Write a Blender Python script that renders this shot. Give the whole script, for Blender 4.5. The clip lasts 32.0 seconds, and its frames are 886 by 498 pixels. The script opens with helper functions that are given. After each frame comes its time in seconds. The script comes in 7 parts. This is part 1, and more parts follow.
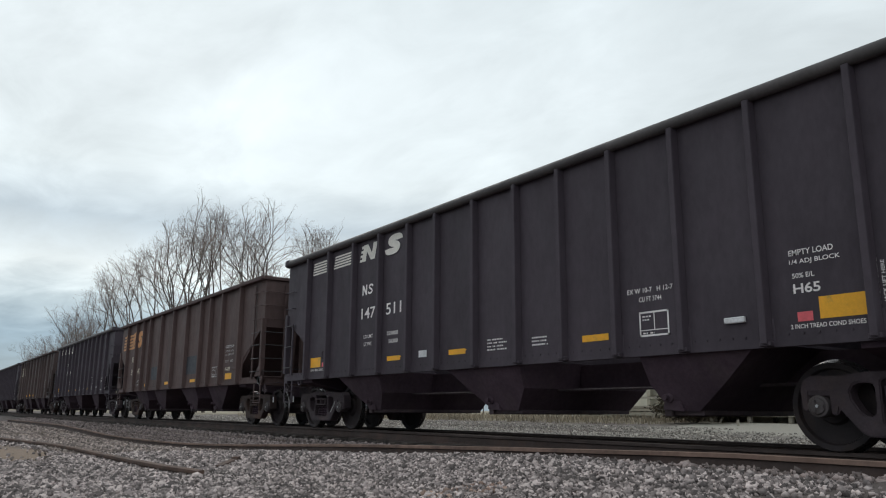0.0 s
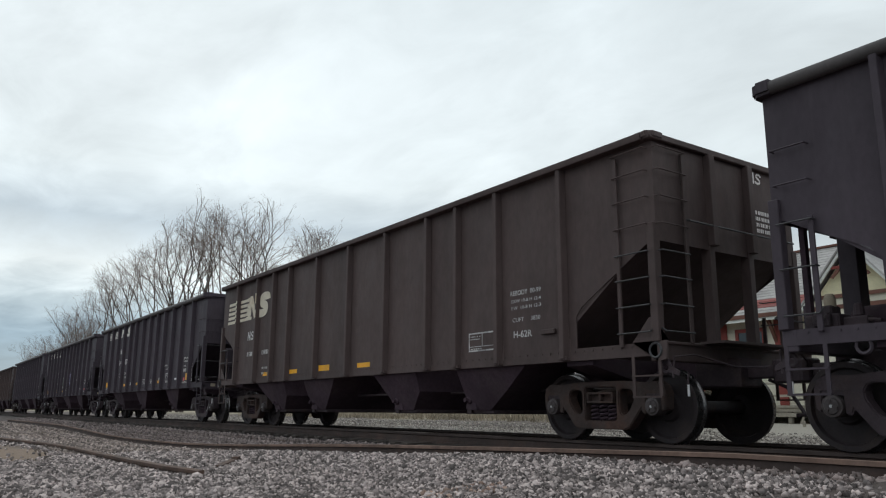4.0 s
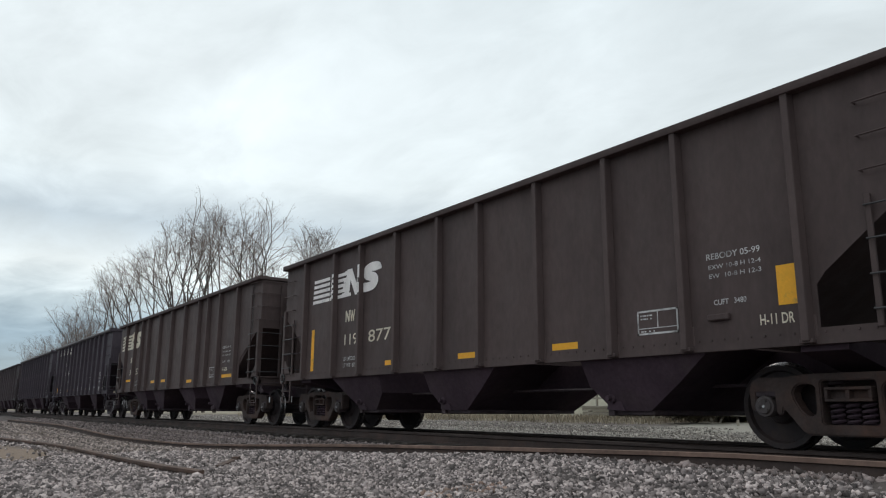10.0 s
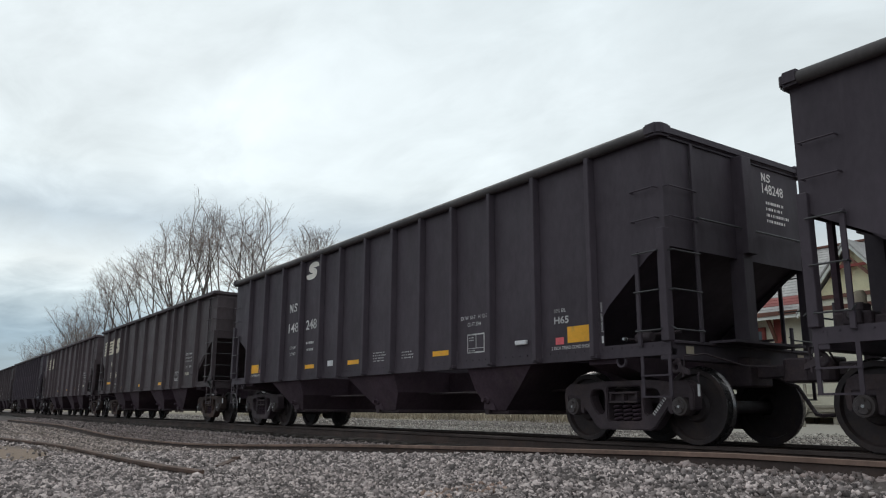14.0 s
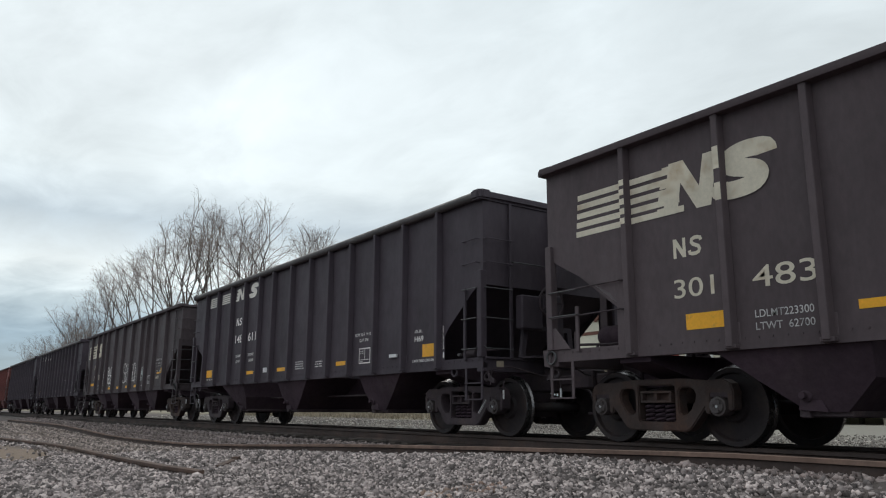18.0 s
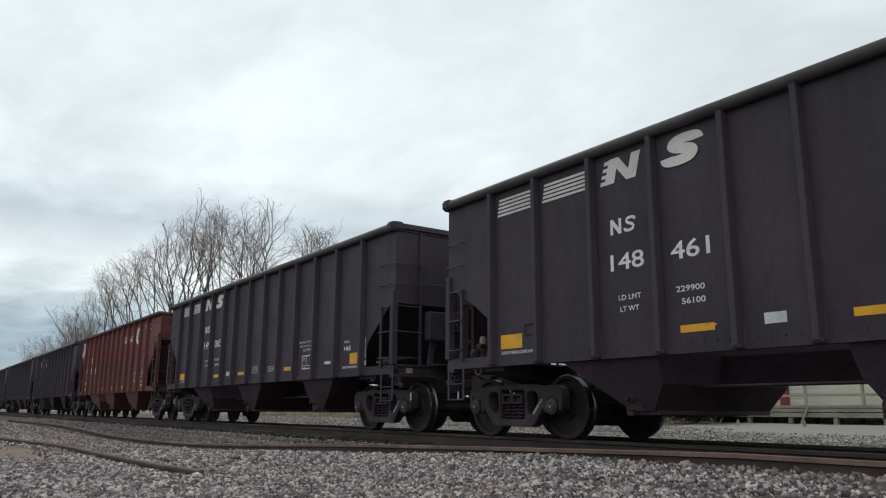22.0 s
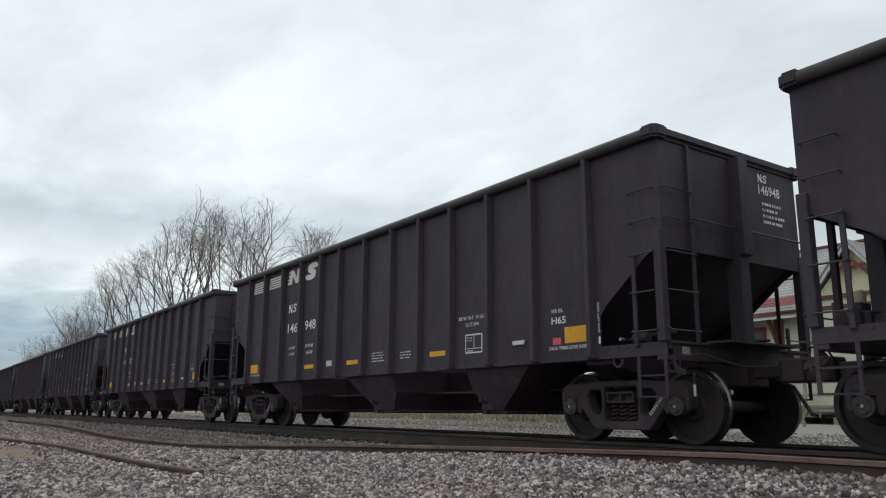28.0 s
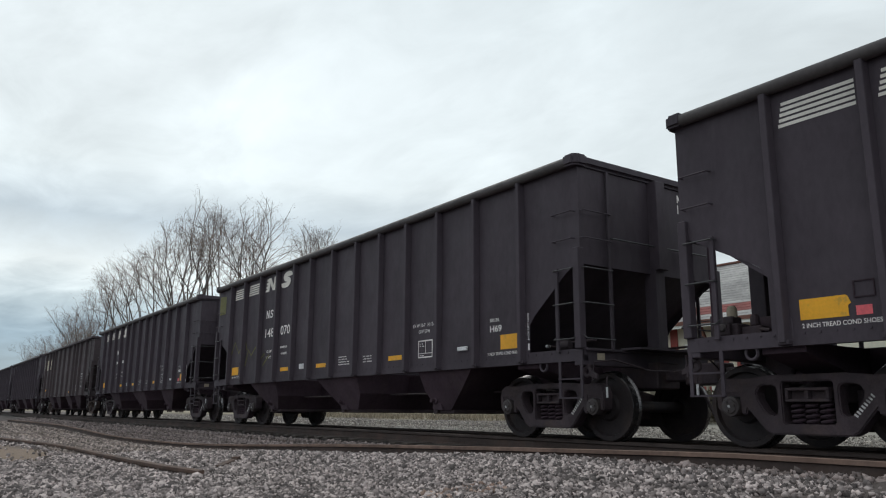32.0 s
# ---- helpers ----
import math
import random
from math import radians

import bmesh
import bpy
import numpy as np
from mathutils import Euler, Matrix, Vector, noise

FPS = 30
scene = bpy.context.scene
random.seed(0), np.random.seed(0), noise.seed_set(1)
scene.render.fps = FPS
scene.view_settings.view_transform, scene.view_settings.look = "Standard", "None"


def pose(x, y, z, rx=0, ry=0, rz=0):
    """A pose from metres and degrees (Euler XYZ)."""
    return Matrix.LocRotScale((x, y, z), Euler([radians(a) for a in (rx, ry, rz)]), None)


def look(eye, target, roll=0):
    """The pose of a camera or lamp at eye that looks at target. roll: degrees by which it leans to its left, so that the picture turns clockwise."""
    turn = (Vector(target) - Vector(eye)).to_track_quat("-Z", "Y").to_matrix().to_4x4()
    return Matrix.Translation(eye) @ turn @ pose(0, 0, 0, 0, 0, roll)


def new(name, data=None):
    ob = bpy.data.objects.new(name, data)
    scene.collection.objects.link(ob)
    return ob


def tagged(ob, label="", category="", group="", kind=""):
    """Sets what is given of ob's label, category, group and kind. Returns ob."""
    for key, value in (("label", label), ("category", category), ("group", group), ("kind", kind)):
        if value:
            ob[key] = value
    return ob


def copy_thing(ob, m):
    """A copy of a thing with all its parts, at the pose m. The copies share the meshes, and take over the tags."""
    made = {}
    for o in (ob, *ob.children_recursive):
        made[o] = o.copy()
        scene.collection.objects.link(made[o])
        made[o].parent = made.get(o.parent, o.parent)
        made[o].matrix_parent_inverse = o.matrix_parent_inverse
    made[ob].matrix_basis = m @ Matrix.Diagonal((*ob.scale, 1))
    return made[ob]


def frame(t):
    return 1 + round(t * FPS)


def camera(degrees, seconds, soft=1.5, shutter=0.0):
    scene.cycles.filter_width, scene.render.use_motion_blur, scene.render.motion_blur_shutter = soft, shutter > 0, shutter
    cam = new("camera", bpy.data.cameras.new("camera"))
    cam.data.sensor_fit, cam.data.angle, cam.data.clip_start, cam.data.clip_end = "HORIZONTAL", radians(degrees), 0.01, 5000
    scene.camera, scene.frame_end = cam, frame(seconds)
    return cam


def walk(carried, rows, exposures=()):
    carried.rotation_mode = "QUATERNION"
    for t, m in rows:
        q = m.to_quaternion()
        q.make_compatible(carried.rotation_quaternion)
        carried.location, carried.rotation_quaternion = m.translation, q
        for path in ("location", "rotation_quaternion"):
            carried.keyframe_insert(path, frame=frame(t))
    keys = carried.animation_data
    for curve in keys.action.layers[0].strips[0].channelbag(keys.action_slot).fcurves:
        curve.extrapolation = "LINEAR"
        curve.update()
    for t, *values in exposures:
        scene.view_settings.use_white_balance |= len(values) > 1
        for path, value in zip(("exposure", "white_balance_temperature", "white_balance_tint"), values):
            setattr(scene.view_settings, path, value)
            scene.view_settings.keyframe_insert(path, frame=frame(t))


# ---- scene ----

# The train runs along x (towards +x), the track's centre line is y = 0 and the railheads are z = 0.
DURATION = 32.0
cam = camera(60.43, DURATION, soft=1.15)
EYE = Vector((0.0, -8.70, 0.39))
AIM = Vector((math.sin(radians(-55.11)) * math.cos(radians(12.01)), math.cos(radians(-55.11)) * math.cos(radians(12.01)), math.sin(radians(12.01))))
walk(cam, [(0.0, look(EYE, EYE + AIM, 0.33)), (DURATION, look(EYE, EYE + AIM, 0.33))])


def run(t):
    """Metres that the train has gone at t seconds; it gains speed slowly."""
    return 11.24 * t + 0.0095 * t * t


# ---- world and sun: an overcast winter sky ----
scene.view_settings.exposure = 0.0


def make_world():
    w = bpy.data.worlds.new("overcast_sky")
    scene.world = w
    w.use_nodes = True
    n, l = w.node_tree.nodes, w.node_tree.links
    n.clear()
    out = n.new("ShaderNodeOutputWorld")
    sky = n.new("ShaderNodeTexSky")
    sky.sky_type, sky.sun_disc = "NISHITA", False
    sky.sun_elevation, sky.sun_rotation = radians(38), radians(-80)
    blue = n.new("ShaderNodeBackground")
    blue.inputs["Strength"].default_value = 0.11
    l.new(sky.outputs[0], blue.inputs["Color"])
    tc = n.new("ShaderNodeTexCoord")
    sep = n.new("ShaderNodeSeparateXYZ")
    l.new(tc.outputs["Generated"], sep.inputs[0])

    def calc(op, a, b=None, c=None):
        m = n.new("ShaderNodeMath")
        m.operation = op
        for i, v in enumerate((a, b, c)):
            if v is None:
                continue
            if isinstance(v, (int, float)):
                m.inputs[i].default_value = v
            else:
                l.new(v, m.inputs[i])
        return m.outputs[0]

    up = calc("MAXIMUM", sep.outputs["Z"], 0.0)
    den = calc("ADD", up, 0.10)
    comb = n.new("ShaderNodeCombineXYZ")
    l.new(calc("DIVIDE", sep.outputs["X"], den), comb.inputs[0])
    l.new(calc("DIVIDE", sep.outputs["Y"], den), comb.inputs[1])

    def cloud(scale, detail, rough, shift, dist):
        mp = n.new("ShaderNodeMapping")
        mp.inputs["Location"].default_value = shift
        mp.inputs["Rotation"].default_value = (0, 0, radians(-28))
        mp.inputs["Scale"].default_value = (1.0, 1.6, 1.0)
        l.new(comb.outputs[0], mp.inputs[0])
        t = n.new("ShaderNodeTexNoise")
        t.inputs["Scale"].default_value, t.inputs["Detail"].default_value = scale, detail
        t.inputs["Roughness"].default_value, t.inputs["Distortion"].default_value = rough, dist
        l.new(mp.outputs[0], t.inputs["Vector"])
        return t.outputs["Fac"]

    big = cloud(0.55, 6, 0.52, (3.1, 1.7, 0), 0.3)
    fine = cloud(1.9, 7, 0.58, (0.4, 5.2, 0), 0.5)
    mix = calc("ADD", calc("MULTIPLY", big, 0.66), calc("MULTIPLY", fine, 0.34))
    # layers of cloud by height above the horizon, their edges broken up by the noise
    high = calc("ADD", sep.outputs["Z"], calc("MULTIPLY", calc("SUBTRACT", mix, 0.5), 0.10))
    ramp = n.new("ShaderNodeValToRGB")
    e = ramp.color_ramp.elements
    e[0].position, e[0].color = 0.0, (0.20, 0.29, 0.36, 1)
    e[1].position, e[1].color = 0.70, (0.70, 0.785, 0.82, 1)
    for at, c in ((0.09, (0.26, 0.37, 0.46)), (0.125, (0.50, 0.60, 0.65)), (0.165, (0.80, 0.87, 0.88)), (0.222, (0.545, 0.635, 0.695)), (0.285, (0.77, 0.85, 0.875)), (0.40, (0.81, 0.89, 0.92))):
        x = ramp.color_ramp.elements.new(at)
        x.color = (*c, 1)
    l.new(high, ramp.inputs[0])
    tone = n.new("ShaderNodeMapRange")
    for k, v in zip(("From Min", "From Max", "To Min", "To Max"), (0.38, 0.62, 0.83, 1.20)):
        tone.inputs[k].default_value = v
    l.new(mix, tone.inputs["Value"])
    # brighter cloud on the sun's side
    side = n.new("ShaderNodeVectorMath")
    side.operation = "DOT_PRODUCT"
    side.inputs[1].default_value = (-0.86, 0.10, 0.50)
    l.new(tc.outputs["Generated"], side.inputs[0])
    glow = n.new("ShaderNodeMapRange")
    for k, v in zip(("From Min", "From Max", "To Min", "To Max"), (0.0, 0.95, 0.77, 1.12)):
        glow.inputs[k].default_value = v
    l.new(side.outputs["Value"], glow.inputs["Value"])
    # a greyer bank of cloud across the line
    bank = n.new("ShaderNodeVectorMath")
    bank.operation = "DOT_PRODUCT"
    bank.inputs[1].default_value = (-0.69, 0.63, 0.35)
    l.new(tc.outputs["Generated"], bank.inputs[0])
    thick = n.new("ShaderNodeMapRange")
    for k, v in zip(("From Min", "From Max", "To Min", "To Max"), (0.93, 0.99, 1.0, 0.88)):
        thick.inputs[k].default_value = v
    l.new(calc("ADD", bank.outputs["Value"], calc("MULTIPLY", calc("SUBTRACT", mix, 0.5), 0.20)), thick.inputs["Value"])
    grey = n.new("ShaderNodeBackground")
    l.new(ramp.outputs[0], grey.inputs["Color"])
    back = n.new("ShaderNodeMapRange")
    for k, v in zip(("From Min", "From Max", "To Min", "To Max"), (-0.5, 0.3, 1.15, 0.78)):
        back.inputs[k].default_value = v
    l.new(side.outputs["Value"], back.inputs["Value"])
    l.new(calc("MULTIPLY", calc("MULTIPLY", tone.outputs[0], thick.outputs[0]), calc("MAXIMUM", glow.outputs[0], back.outputs[0])), grey.inputs["Strength"])
    low = n.new("ShaderNodeMapRange")
    low.inputs["From Min"].default_value, low.inputs["From Max"].default_value = 0.03, 0.22
    low.inputs["To Min"].default_value, low.inputs["To Max"].default_value = 0.90, 0.97
    l.new(sep.outputs["Z"], low.inputs["Value"])
    ms = n.new("ShaderNodeMixShader")
    l.new(low.outputs[0], ms.inputs[0])
    l.new(blue.outputs[0], ms.inputs[1])
    l.new(grey.outputs[0], ms.inputs[2])
    l.new(ms.outputs[0], out.inputs["Surface"])


make_world()
sun_data = bpy.data.lights.new("sun", "SUN")
sun_data.energy, sun_data.angle, sun_data.color = 0.6, radians(25), (1.0, 0.96, 0.9)
sun = new("sun", sun_data)
sun.matrix_basis = look((0, 0, 60), (55, -9.7, 16.4))

# ---- materials ----


def mat(name, base, rough=0.6, metal=0.0, var=0.25, grain=6.0, bump=0.15, bump_scale=60.0, tint=None, tint_scale=1.2, tint_cut=(0.5, 0.65), stretch=(1, 1, 1), spec=0.4, rnd=0.0, island=False, coords="Object", skew=0.0):
    """A surface with a base colour, two scales of variation, an optional second colour in patches, and fine relief."""
    m = bpy.data.materials.new(name)
    m.use_nodes = True
    n, l = m.node_tree.nodes, m.node_tree.links
    b = n["Principled BSDF"]
    b.inputs["Metallic"].default_value, b.inputs["Specular IOR Level"].default_value = metal, spec
    tc = n.new("ShaderNodeTexCoord")
    mp = n.new("ShaderNodeMapping")
    mp.inputs["Scale"].default_value = stretch
    l.new(tc.outputs[coords], mp.inputs[0])

    def tex(scale, detail=5, rough_=0.6):
        t = n.new("ShaderNodeTexNoise")
        t.inputs["Scale"].default_value, t.inputs["Detail"].default_value, t.inputs["Roughness"].default_value = scale, detail, rough_
        l.new(mp.outputs[0], t.inputs["Vector"])
        return t.outputs["Fac"]

    def blend(kind, fac, a, c):
        x = n.new("ShaderNodeMix")
        x.data_type, x.blend_type = "RGBA", kind
        for s, v in ((x.inputs["Factor"], fac), (x.inputs["A"], a), (x.inputs["B"], c)):
            if isinstance(v, (int, float)):
                s.default_value = v
            elif isinstance(v, tuple):
                s.default_value = (*v[:3], 1)
            else:
                l.new(v, s)
        return x.outputs["Result"]

    def spread(fac, a0, a1, b0, b1):
        r = n.new("ShaderNodeMapRange")
        for k, v in zip(("From Min", "From Max", "To Min", "To Max"), (a0, a1, b0, b1)):
            r.inputs[k].default_value = v
        l.new(fac, r.inputs["Value"])
        return r.outputs[0]

    col = base
    if tint:
        col = blend("MIX", spread(tex(tint_scale, 7, 0.65), *tint_cut, 0, 1), base, tint)
    wide = spread(tex(grain * 0.22, 4), 0.3, 0.7, 1 - var, 1 + var)
    small = spread(tex(grain * 4, 6, 0.7), 0.3, 0.7, 1 - var * 0.6, 1 + var * 0.6)
    mul = n.new("ShaderNodeMath")
    mul.operation = "MULTIPLY"
    l.new(wide, mul.inputs[0]), l.new(small, mul.inputs[1])
    fac = mul.outputs[0]
    if rnd:
        src = n.new("ShaderNodeNewGeometry").outputs["Random Per Island"] if island else n.new("ShaderNodeObjectInfo").outputs["Random"]
        m2 = n.new("ShaderNodeMath")
        m2.operation = "MULTIPLY"
        if skew:
            pw = n.new("ShaderNodeMath")
            pw.operation, pw.inputs[1].default_value = "POWER", skew
            l.new(src, pw.inputs[0])
            src = pw.outputs[0]
        l.new(fac, m2.inputs[0]), l.new(spread(src, 0, 1, 1 - rnd, 1 + rnd * (1 + skew * 0.6)), m2.inputs[1])
        fac = m2.outputs[0]
    cx = n.new("ShaderNodeVectorMath")
    cx.operation = "SCALE"
    if isinstance(col, tuple):
        cx.inputs[0].default_value = col[:3]
    else:
        l.new(col, cx.inputs[0])
    l.new(fac, cx.inputs["Scale"])
    l.new(cx.outputs[0], b.inputs["Base Color"])
    l.new(spread(tex(grain * 1.3, 4), 0.3, 0.7, max(0.05, rough - 0.1), min(1, rough + 0.1)), b.inputs["Roughness"])
    if bump:
        bp = n.new("ShaderNodeBump")
        bp.inputs["Strength"].default_value, bp.inputs["Distance"].default_value = bump, 0.01
        l.new(tex(bump_scale, 4, 0.65), bp.inputs["Height"])
        l.new(bp.outputs[0], b.inputs["Normal"])
    return m


def hopper_paint(name, base, dust, rust, fade=None, rough=0.62):
    """Weathered car paint: faded in patches, streaked downwards, with rust specks."""
    m = mat(name, base, rough, 0, 0.22, 3.0, 0.2, 14, dust, 0.8, (0.35, 0.8), (1, 1, 0.45), spec=0.22)
    n, l = m.node_tree.nodes, m.node_tree.links
    b = n["Principled BSDF"]
    old = b.inputs["Base Color"].links[0].from_socket
    tc = n.new("ShaderNodeTexCoord")
    mp = n.new("ShaderNodeMapping")
    mp.inputs["Scale"].default_value = (9, 9, 0.55)
    l.new(tc.outputs["Object"], mp.inputs[0])
    t = n.new("ShaderNodeTexNoise")
    t.inputs["Scale"].default_value, t.inputs["Detail"].default_value = 1.4, 5
    l.new(mp.outputs[0], t.inputs["Vector"])
    r = n.new("ShaderNodeMapRange")
    r.inputs["From Min"].default_value, r.inputs["From Max"].default_value, r.inputs["To Max"].default_value = 0.56, 0.78, 0.45
    l.new(t.outputs["Fac"], r.inputs["Value"])
    x = n.new("ShaderNodeMix")
    x.data_type = "RGBA"
    l.new(r.outputs[0], x.inputs["Factor"]), l.new(old, x.inputs["A"])
    x.inputs["B"].default_value = (*dust, 1)
    s = n.new("ShaderNodeTexNoise")
    s.inputs["Scale"].default_value, s.inputs["Detail"].default_value = 2.6, 9
    s.inputs["Roughness"].default_value = 0.72
    l.new(tc.outputs["Object"], s.inputs["Vector"])
    r2 = n.new("ShaderNodeMapRange")
    r2.inputs["From Min"].default_value, r2.inputs["From Max"].default_value, r2.inputs["To Max"].default_value = 0.66, 0.74, 0.7
    l.new(s.outputs["Fac"], r2.inputs["Value"])
    y = n.new("ShaderNodeMix")
    y.data_type = "RGBA"
    l.new(r2.outputs[0], y.inputs["Factor"]), l.new(x.outputs["Result"], y.inputs["A"])
    y.inputs["B"].default_value = (*rust, 1)
    last = y.outputs["Result"]
    if fade:
        # the lower panels have been overpainted, up to an uneven edge that differs from panel to panel
        sp = n.new("ShaderNodeSeparateXYZ")
        l.new(tc.outputs["Object"], sp.inputs[0])
        wob = n.new("ShaderNodeTexNoise")
        wob.inputs["Scale"].default_value = 0.55
        l.new(tc.outputs["Object"], wob.inputs["Vector"])
        ad = n.new("ShaderNodeMath")
        ad.operation, ad.inputs[2].default_value = "MULTIPLY_ADD", -0.6
        l.new(wob.outputs["Fac"], ad.inputs[0])
        ad.inputs[1].default_value = 1.2
        sm = n.new("ShaderNodeMath")
        l.new(sp.outputs["Z"], sm.inputs[0]), l.new(ad.outputs[0], sm.inputs[1])
        # the first three panels are overpainted less high
        step = n.new("ShaderNodeMapRange")
        for k, v in zip(("From Min", "From Max", "To Min", "To Max"), (-2.90, -2.80, 0.50, 0.0)):
            step.inputs[k].default_value = v
        l.new(sp.outputs["X"], step.inputs["Value"])
        su = n.new("ShaderNodeMath")
        l.new(sm.outputs[0], su.inputs[0]), l.new(step.outputs[0], su.inputs[1])
        # and so are those of the leading half
        lead = n.new("ShaderNodeMapRange")
        for k, v in zip(("From Min", "From Max", "To Min", "To Max"), (1.0, 2.4, 0.0, 0.45)):
            lead.inputs[k].default_value = v
        l.new(sp.outputs["X"], lead.inputs["Value"])
        both = n.new("ShaderNodeMath")
        l.new(su.outputs[0], both.inputs[0]), l.new(lead.outputs[0], both.inputs[1])
        r3 = n.new("ShaderNodeMapRange")
        for k, v in zip(("From Min", "From Max", "To Min", "To Max"), (2.33, 2.50, 0.75, 0.0)):
            r3.inputs[k].default_value = v
        l.new(both.outputs[0], r3.inputs["Value"])
        z = n.new("ShaderNodeMix")
        z.data_type = "RGBA"
        l.new(r3.outputs[0], z.inputs["Factor"]), l.new(last, z.inputs["A"])
        z.inputs["B"].default_value = (*fade, 1)
        last = z.outputs["Result"]
    l.new(last, b.inputs["Base Color"])
    return m


PAINT = {
    "black": hopper_paint("black_car_paint", (0.0581, 0.0456, 0.0556), (0.0731, 0.0575, 0.0694), (0.0775, 0.0472, 0.0444)),
    "grey": hopper_paint("faded_black_paint", (0.0706, 0.0546, 0.0592), (0.0887, 0.0689, 0.0732), (0.0962, 0.0525, 0.0442)),
    "dusty": hopper_paint("dusty_brown_black_paint", (0.0847, 0.0633, 0.0689), (0.1040, 0.0797, 0.0850), (0.1064, 0.0646, 0.0566)),
    "olive": hopper_paint("dusty_olive_paint", (0.0788, 0.0556, 0.0535), (0.1014, 0.0718, 0.0682), (0.1197, 0.0567, 0.0410)),
    "brown": hopper_paint("rusty_brown_paint", (0.0911, 0.0590, 0.0569), (0.1097, 0.0714, 0.0661), (0.1338, 0.0553, 0.0369)),
    "red": hopper_paint("oxide_red_paint", (0.2328, 0.0632, 0.0566), (0.1858, 0.0587, 0.0532), (0.0719, 0.0317, 0.0301), fade=(0.1387, 0.0678, 0.0647)),
}
GRIME = mat("soot_caked_oxide_paint", (0.090, 0.052, 0.049), 0.75, 0, 0.35, 5, 0.2, 30, (0.150, 0.058, 0.050), 2.2, (0.5, 0.72), spec=0.25)
DULLED = mat("dulled_oxide_paint", (0.150, 0.055, 0.050), 0.7, 0, 0.3, 5, 0.2, 30, (0.070, 0.042, 0.040), 1.8, (0.46, 0.7), (1, 1, 0.4), spec=0.22)
# black chord paint, greyed to hold the sky light on its rounded top
CHORD = mat("sky_greyed_black_paint", (0.078, 0.068, 0.068), 0.6, 0, 0.25, 5, 0.15, 30, (0.055, 0.045, 0.048), 1.5, (0.4, 0.7), spec=0.3)
# grimy underframe; deep shade below the cars is put into its colour
UNDER = mat("shade_dark_underframe", (0.0544, 0.0349, 0.0454), 0.85, 0.0, 0.3, 4, 0.25, 40, (0.0596, 0.0419, 0.0465), 1.5, (0.5, 0.75), spec=0.2)
STEEL = mat("grimy_cast_steel", (0.0511, 0.0351, 0.0413), 0.75, 0.0, 0.35, 12, 0.3, 90, (0.0656, 0.0428, 0.0404), 3.0, (0.5, 0.75))
CAST = mat("rusty_cast_steel", (0.052, 0.035, 0.032), 0.8, 0.0, 0.35, 10, 0.3, 90, (0.076, 0.037, 0.026), 2.5, (0.45, 0.75))
WHEEL = mat("dark_wheel_steel", (0.034, 0.026, 0.028), 0.62, 0.0, 0.3, 8, 0.15, 50, (0.050, 0.034, 0.030), 3, (0.5, 0.7), spec=0.25)
TREAD = mat("polished_tread", (0.13, 0.12, 0.12), 0.24, 0.85, 0.4, 6, 0.05, 60)
BEARING = mat("greasy_bearing_cap", (0.085, 0.070, 0.072), 0.5, 0.2, 0.3, 14, 0.1, 60, (0.05, 0.038, 0.036), 6, (0.45, 0.65))
BRIGHT = mat("bare_bright_steel", (0.55, 0.53, 0.53), 0.3, 0.8, 0.2, 12, 0, 10)
GALV = mat("worn_bar_steel", (0.075, 0.072, 0.075), 0.5, 0.4, 0.3, 20, 0.1, 80)
WHITE = mat("white_stencil", (0.88, 0.82, 0.80), 0.7, 0, 0.15, 9, 0, 10, (0.52, 0.50, 0.50), 5, (0.58, 0.75))
FADED = mat("faded_white_stencil", (0.60, 0.575, 0.57), 0.75, 0, 0.3, 9, 0, 10, (0.16, 0.15, 0.15), 6, (0.5, 0.68))
CHALK = mat("chalky_white_paint", (0.74, 0.69, 0.635), 0.75, 0, 0.15, 7, 0, 10, (0.52, 0.48, 0.44), 4, (0.58, 0.74))
CREAM = mat("yellowed_white_stencil", (0.69, 0.615, 0.50), 0.75, 0, 0.15, 6, 0, 10, (0.44, 0.32, 0.21), 3, (0.54, 0.75))
ORANGE = mat("faded_orange_paint", (0.60, 0.29, 0.13), 0.75, 0, 0.25, 7, 0, 10, (0.22, 0.12, 0.07), 4, (0.52, 0.7))
YELLOW = mat("yellow_reflective_tape", (0.90, 0.425, 0.024), 0.5, 0, 0.12, 8, 0, 10, (0.55, 0.30, 0.05), 5, (0.6, 0.72))
PINK = mat("red_tag", (0.80, 0.14, 0.16), 0.6, 0, 0.2, 8, 0, 10)
TAG = mat("pale_tag_plate", (0.72, 0.70, 0.71), 0.55, 0, 0.25, 12, 0, 10)
TAN = mat("weathered_tan_plate", (0.40, 0.33, 0.25), 0.7, 0, 0.25, 12, 0, 10)
PATCH = mat("fresh_paint_patch", (0.040, 0.042, 0.052), 0.6, 0, 0.15, 4, 0, 10)
LILAC = mat("pale_lilac_spray_paint", (0.36, 0.31, 0.42), 0.7, 0, 0.2, 8, 0, 10, (0.24, 0.22, 0.36), 3, (0.45, 0.6))
MOSS = mat("dull_grey_spray_paint", (0.125, 0.120, 0.110), 0.7, 0, 0.3, 5, 0, 10, (0.065, 0.055, 0.055), 4, (0.5, 0.65))
VIOLET = mat("violet_spray_paint", (0.13, 0.125, 0.27), 0.7, 0, 0.2, 8, 0, 10)
BALLAST = mat("grey_limestone", (0.3080, 0.2567, 0.2458), 0.88, 0, 0.25, 30, 0.3, 60, (0.2500, 0.2075, 0.1968), 6, (0.42, 0.66), rnd=0.68, island=True, coords="Generated", skew=1.9)
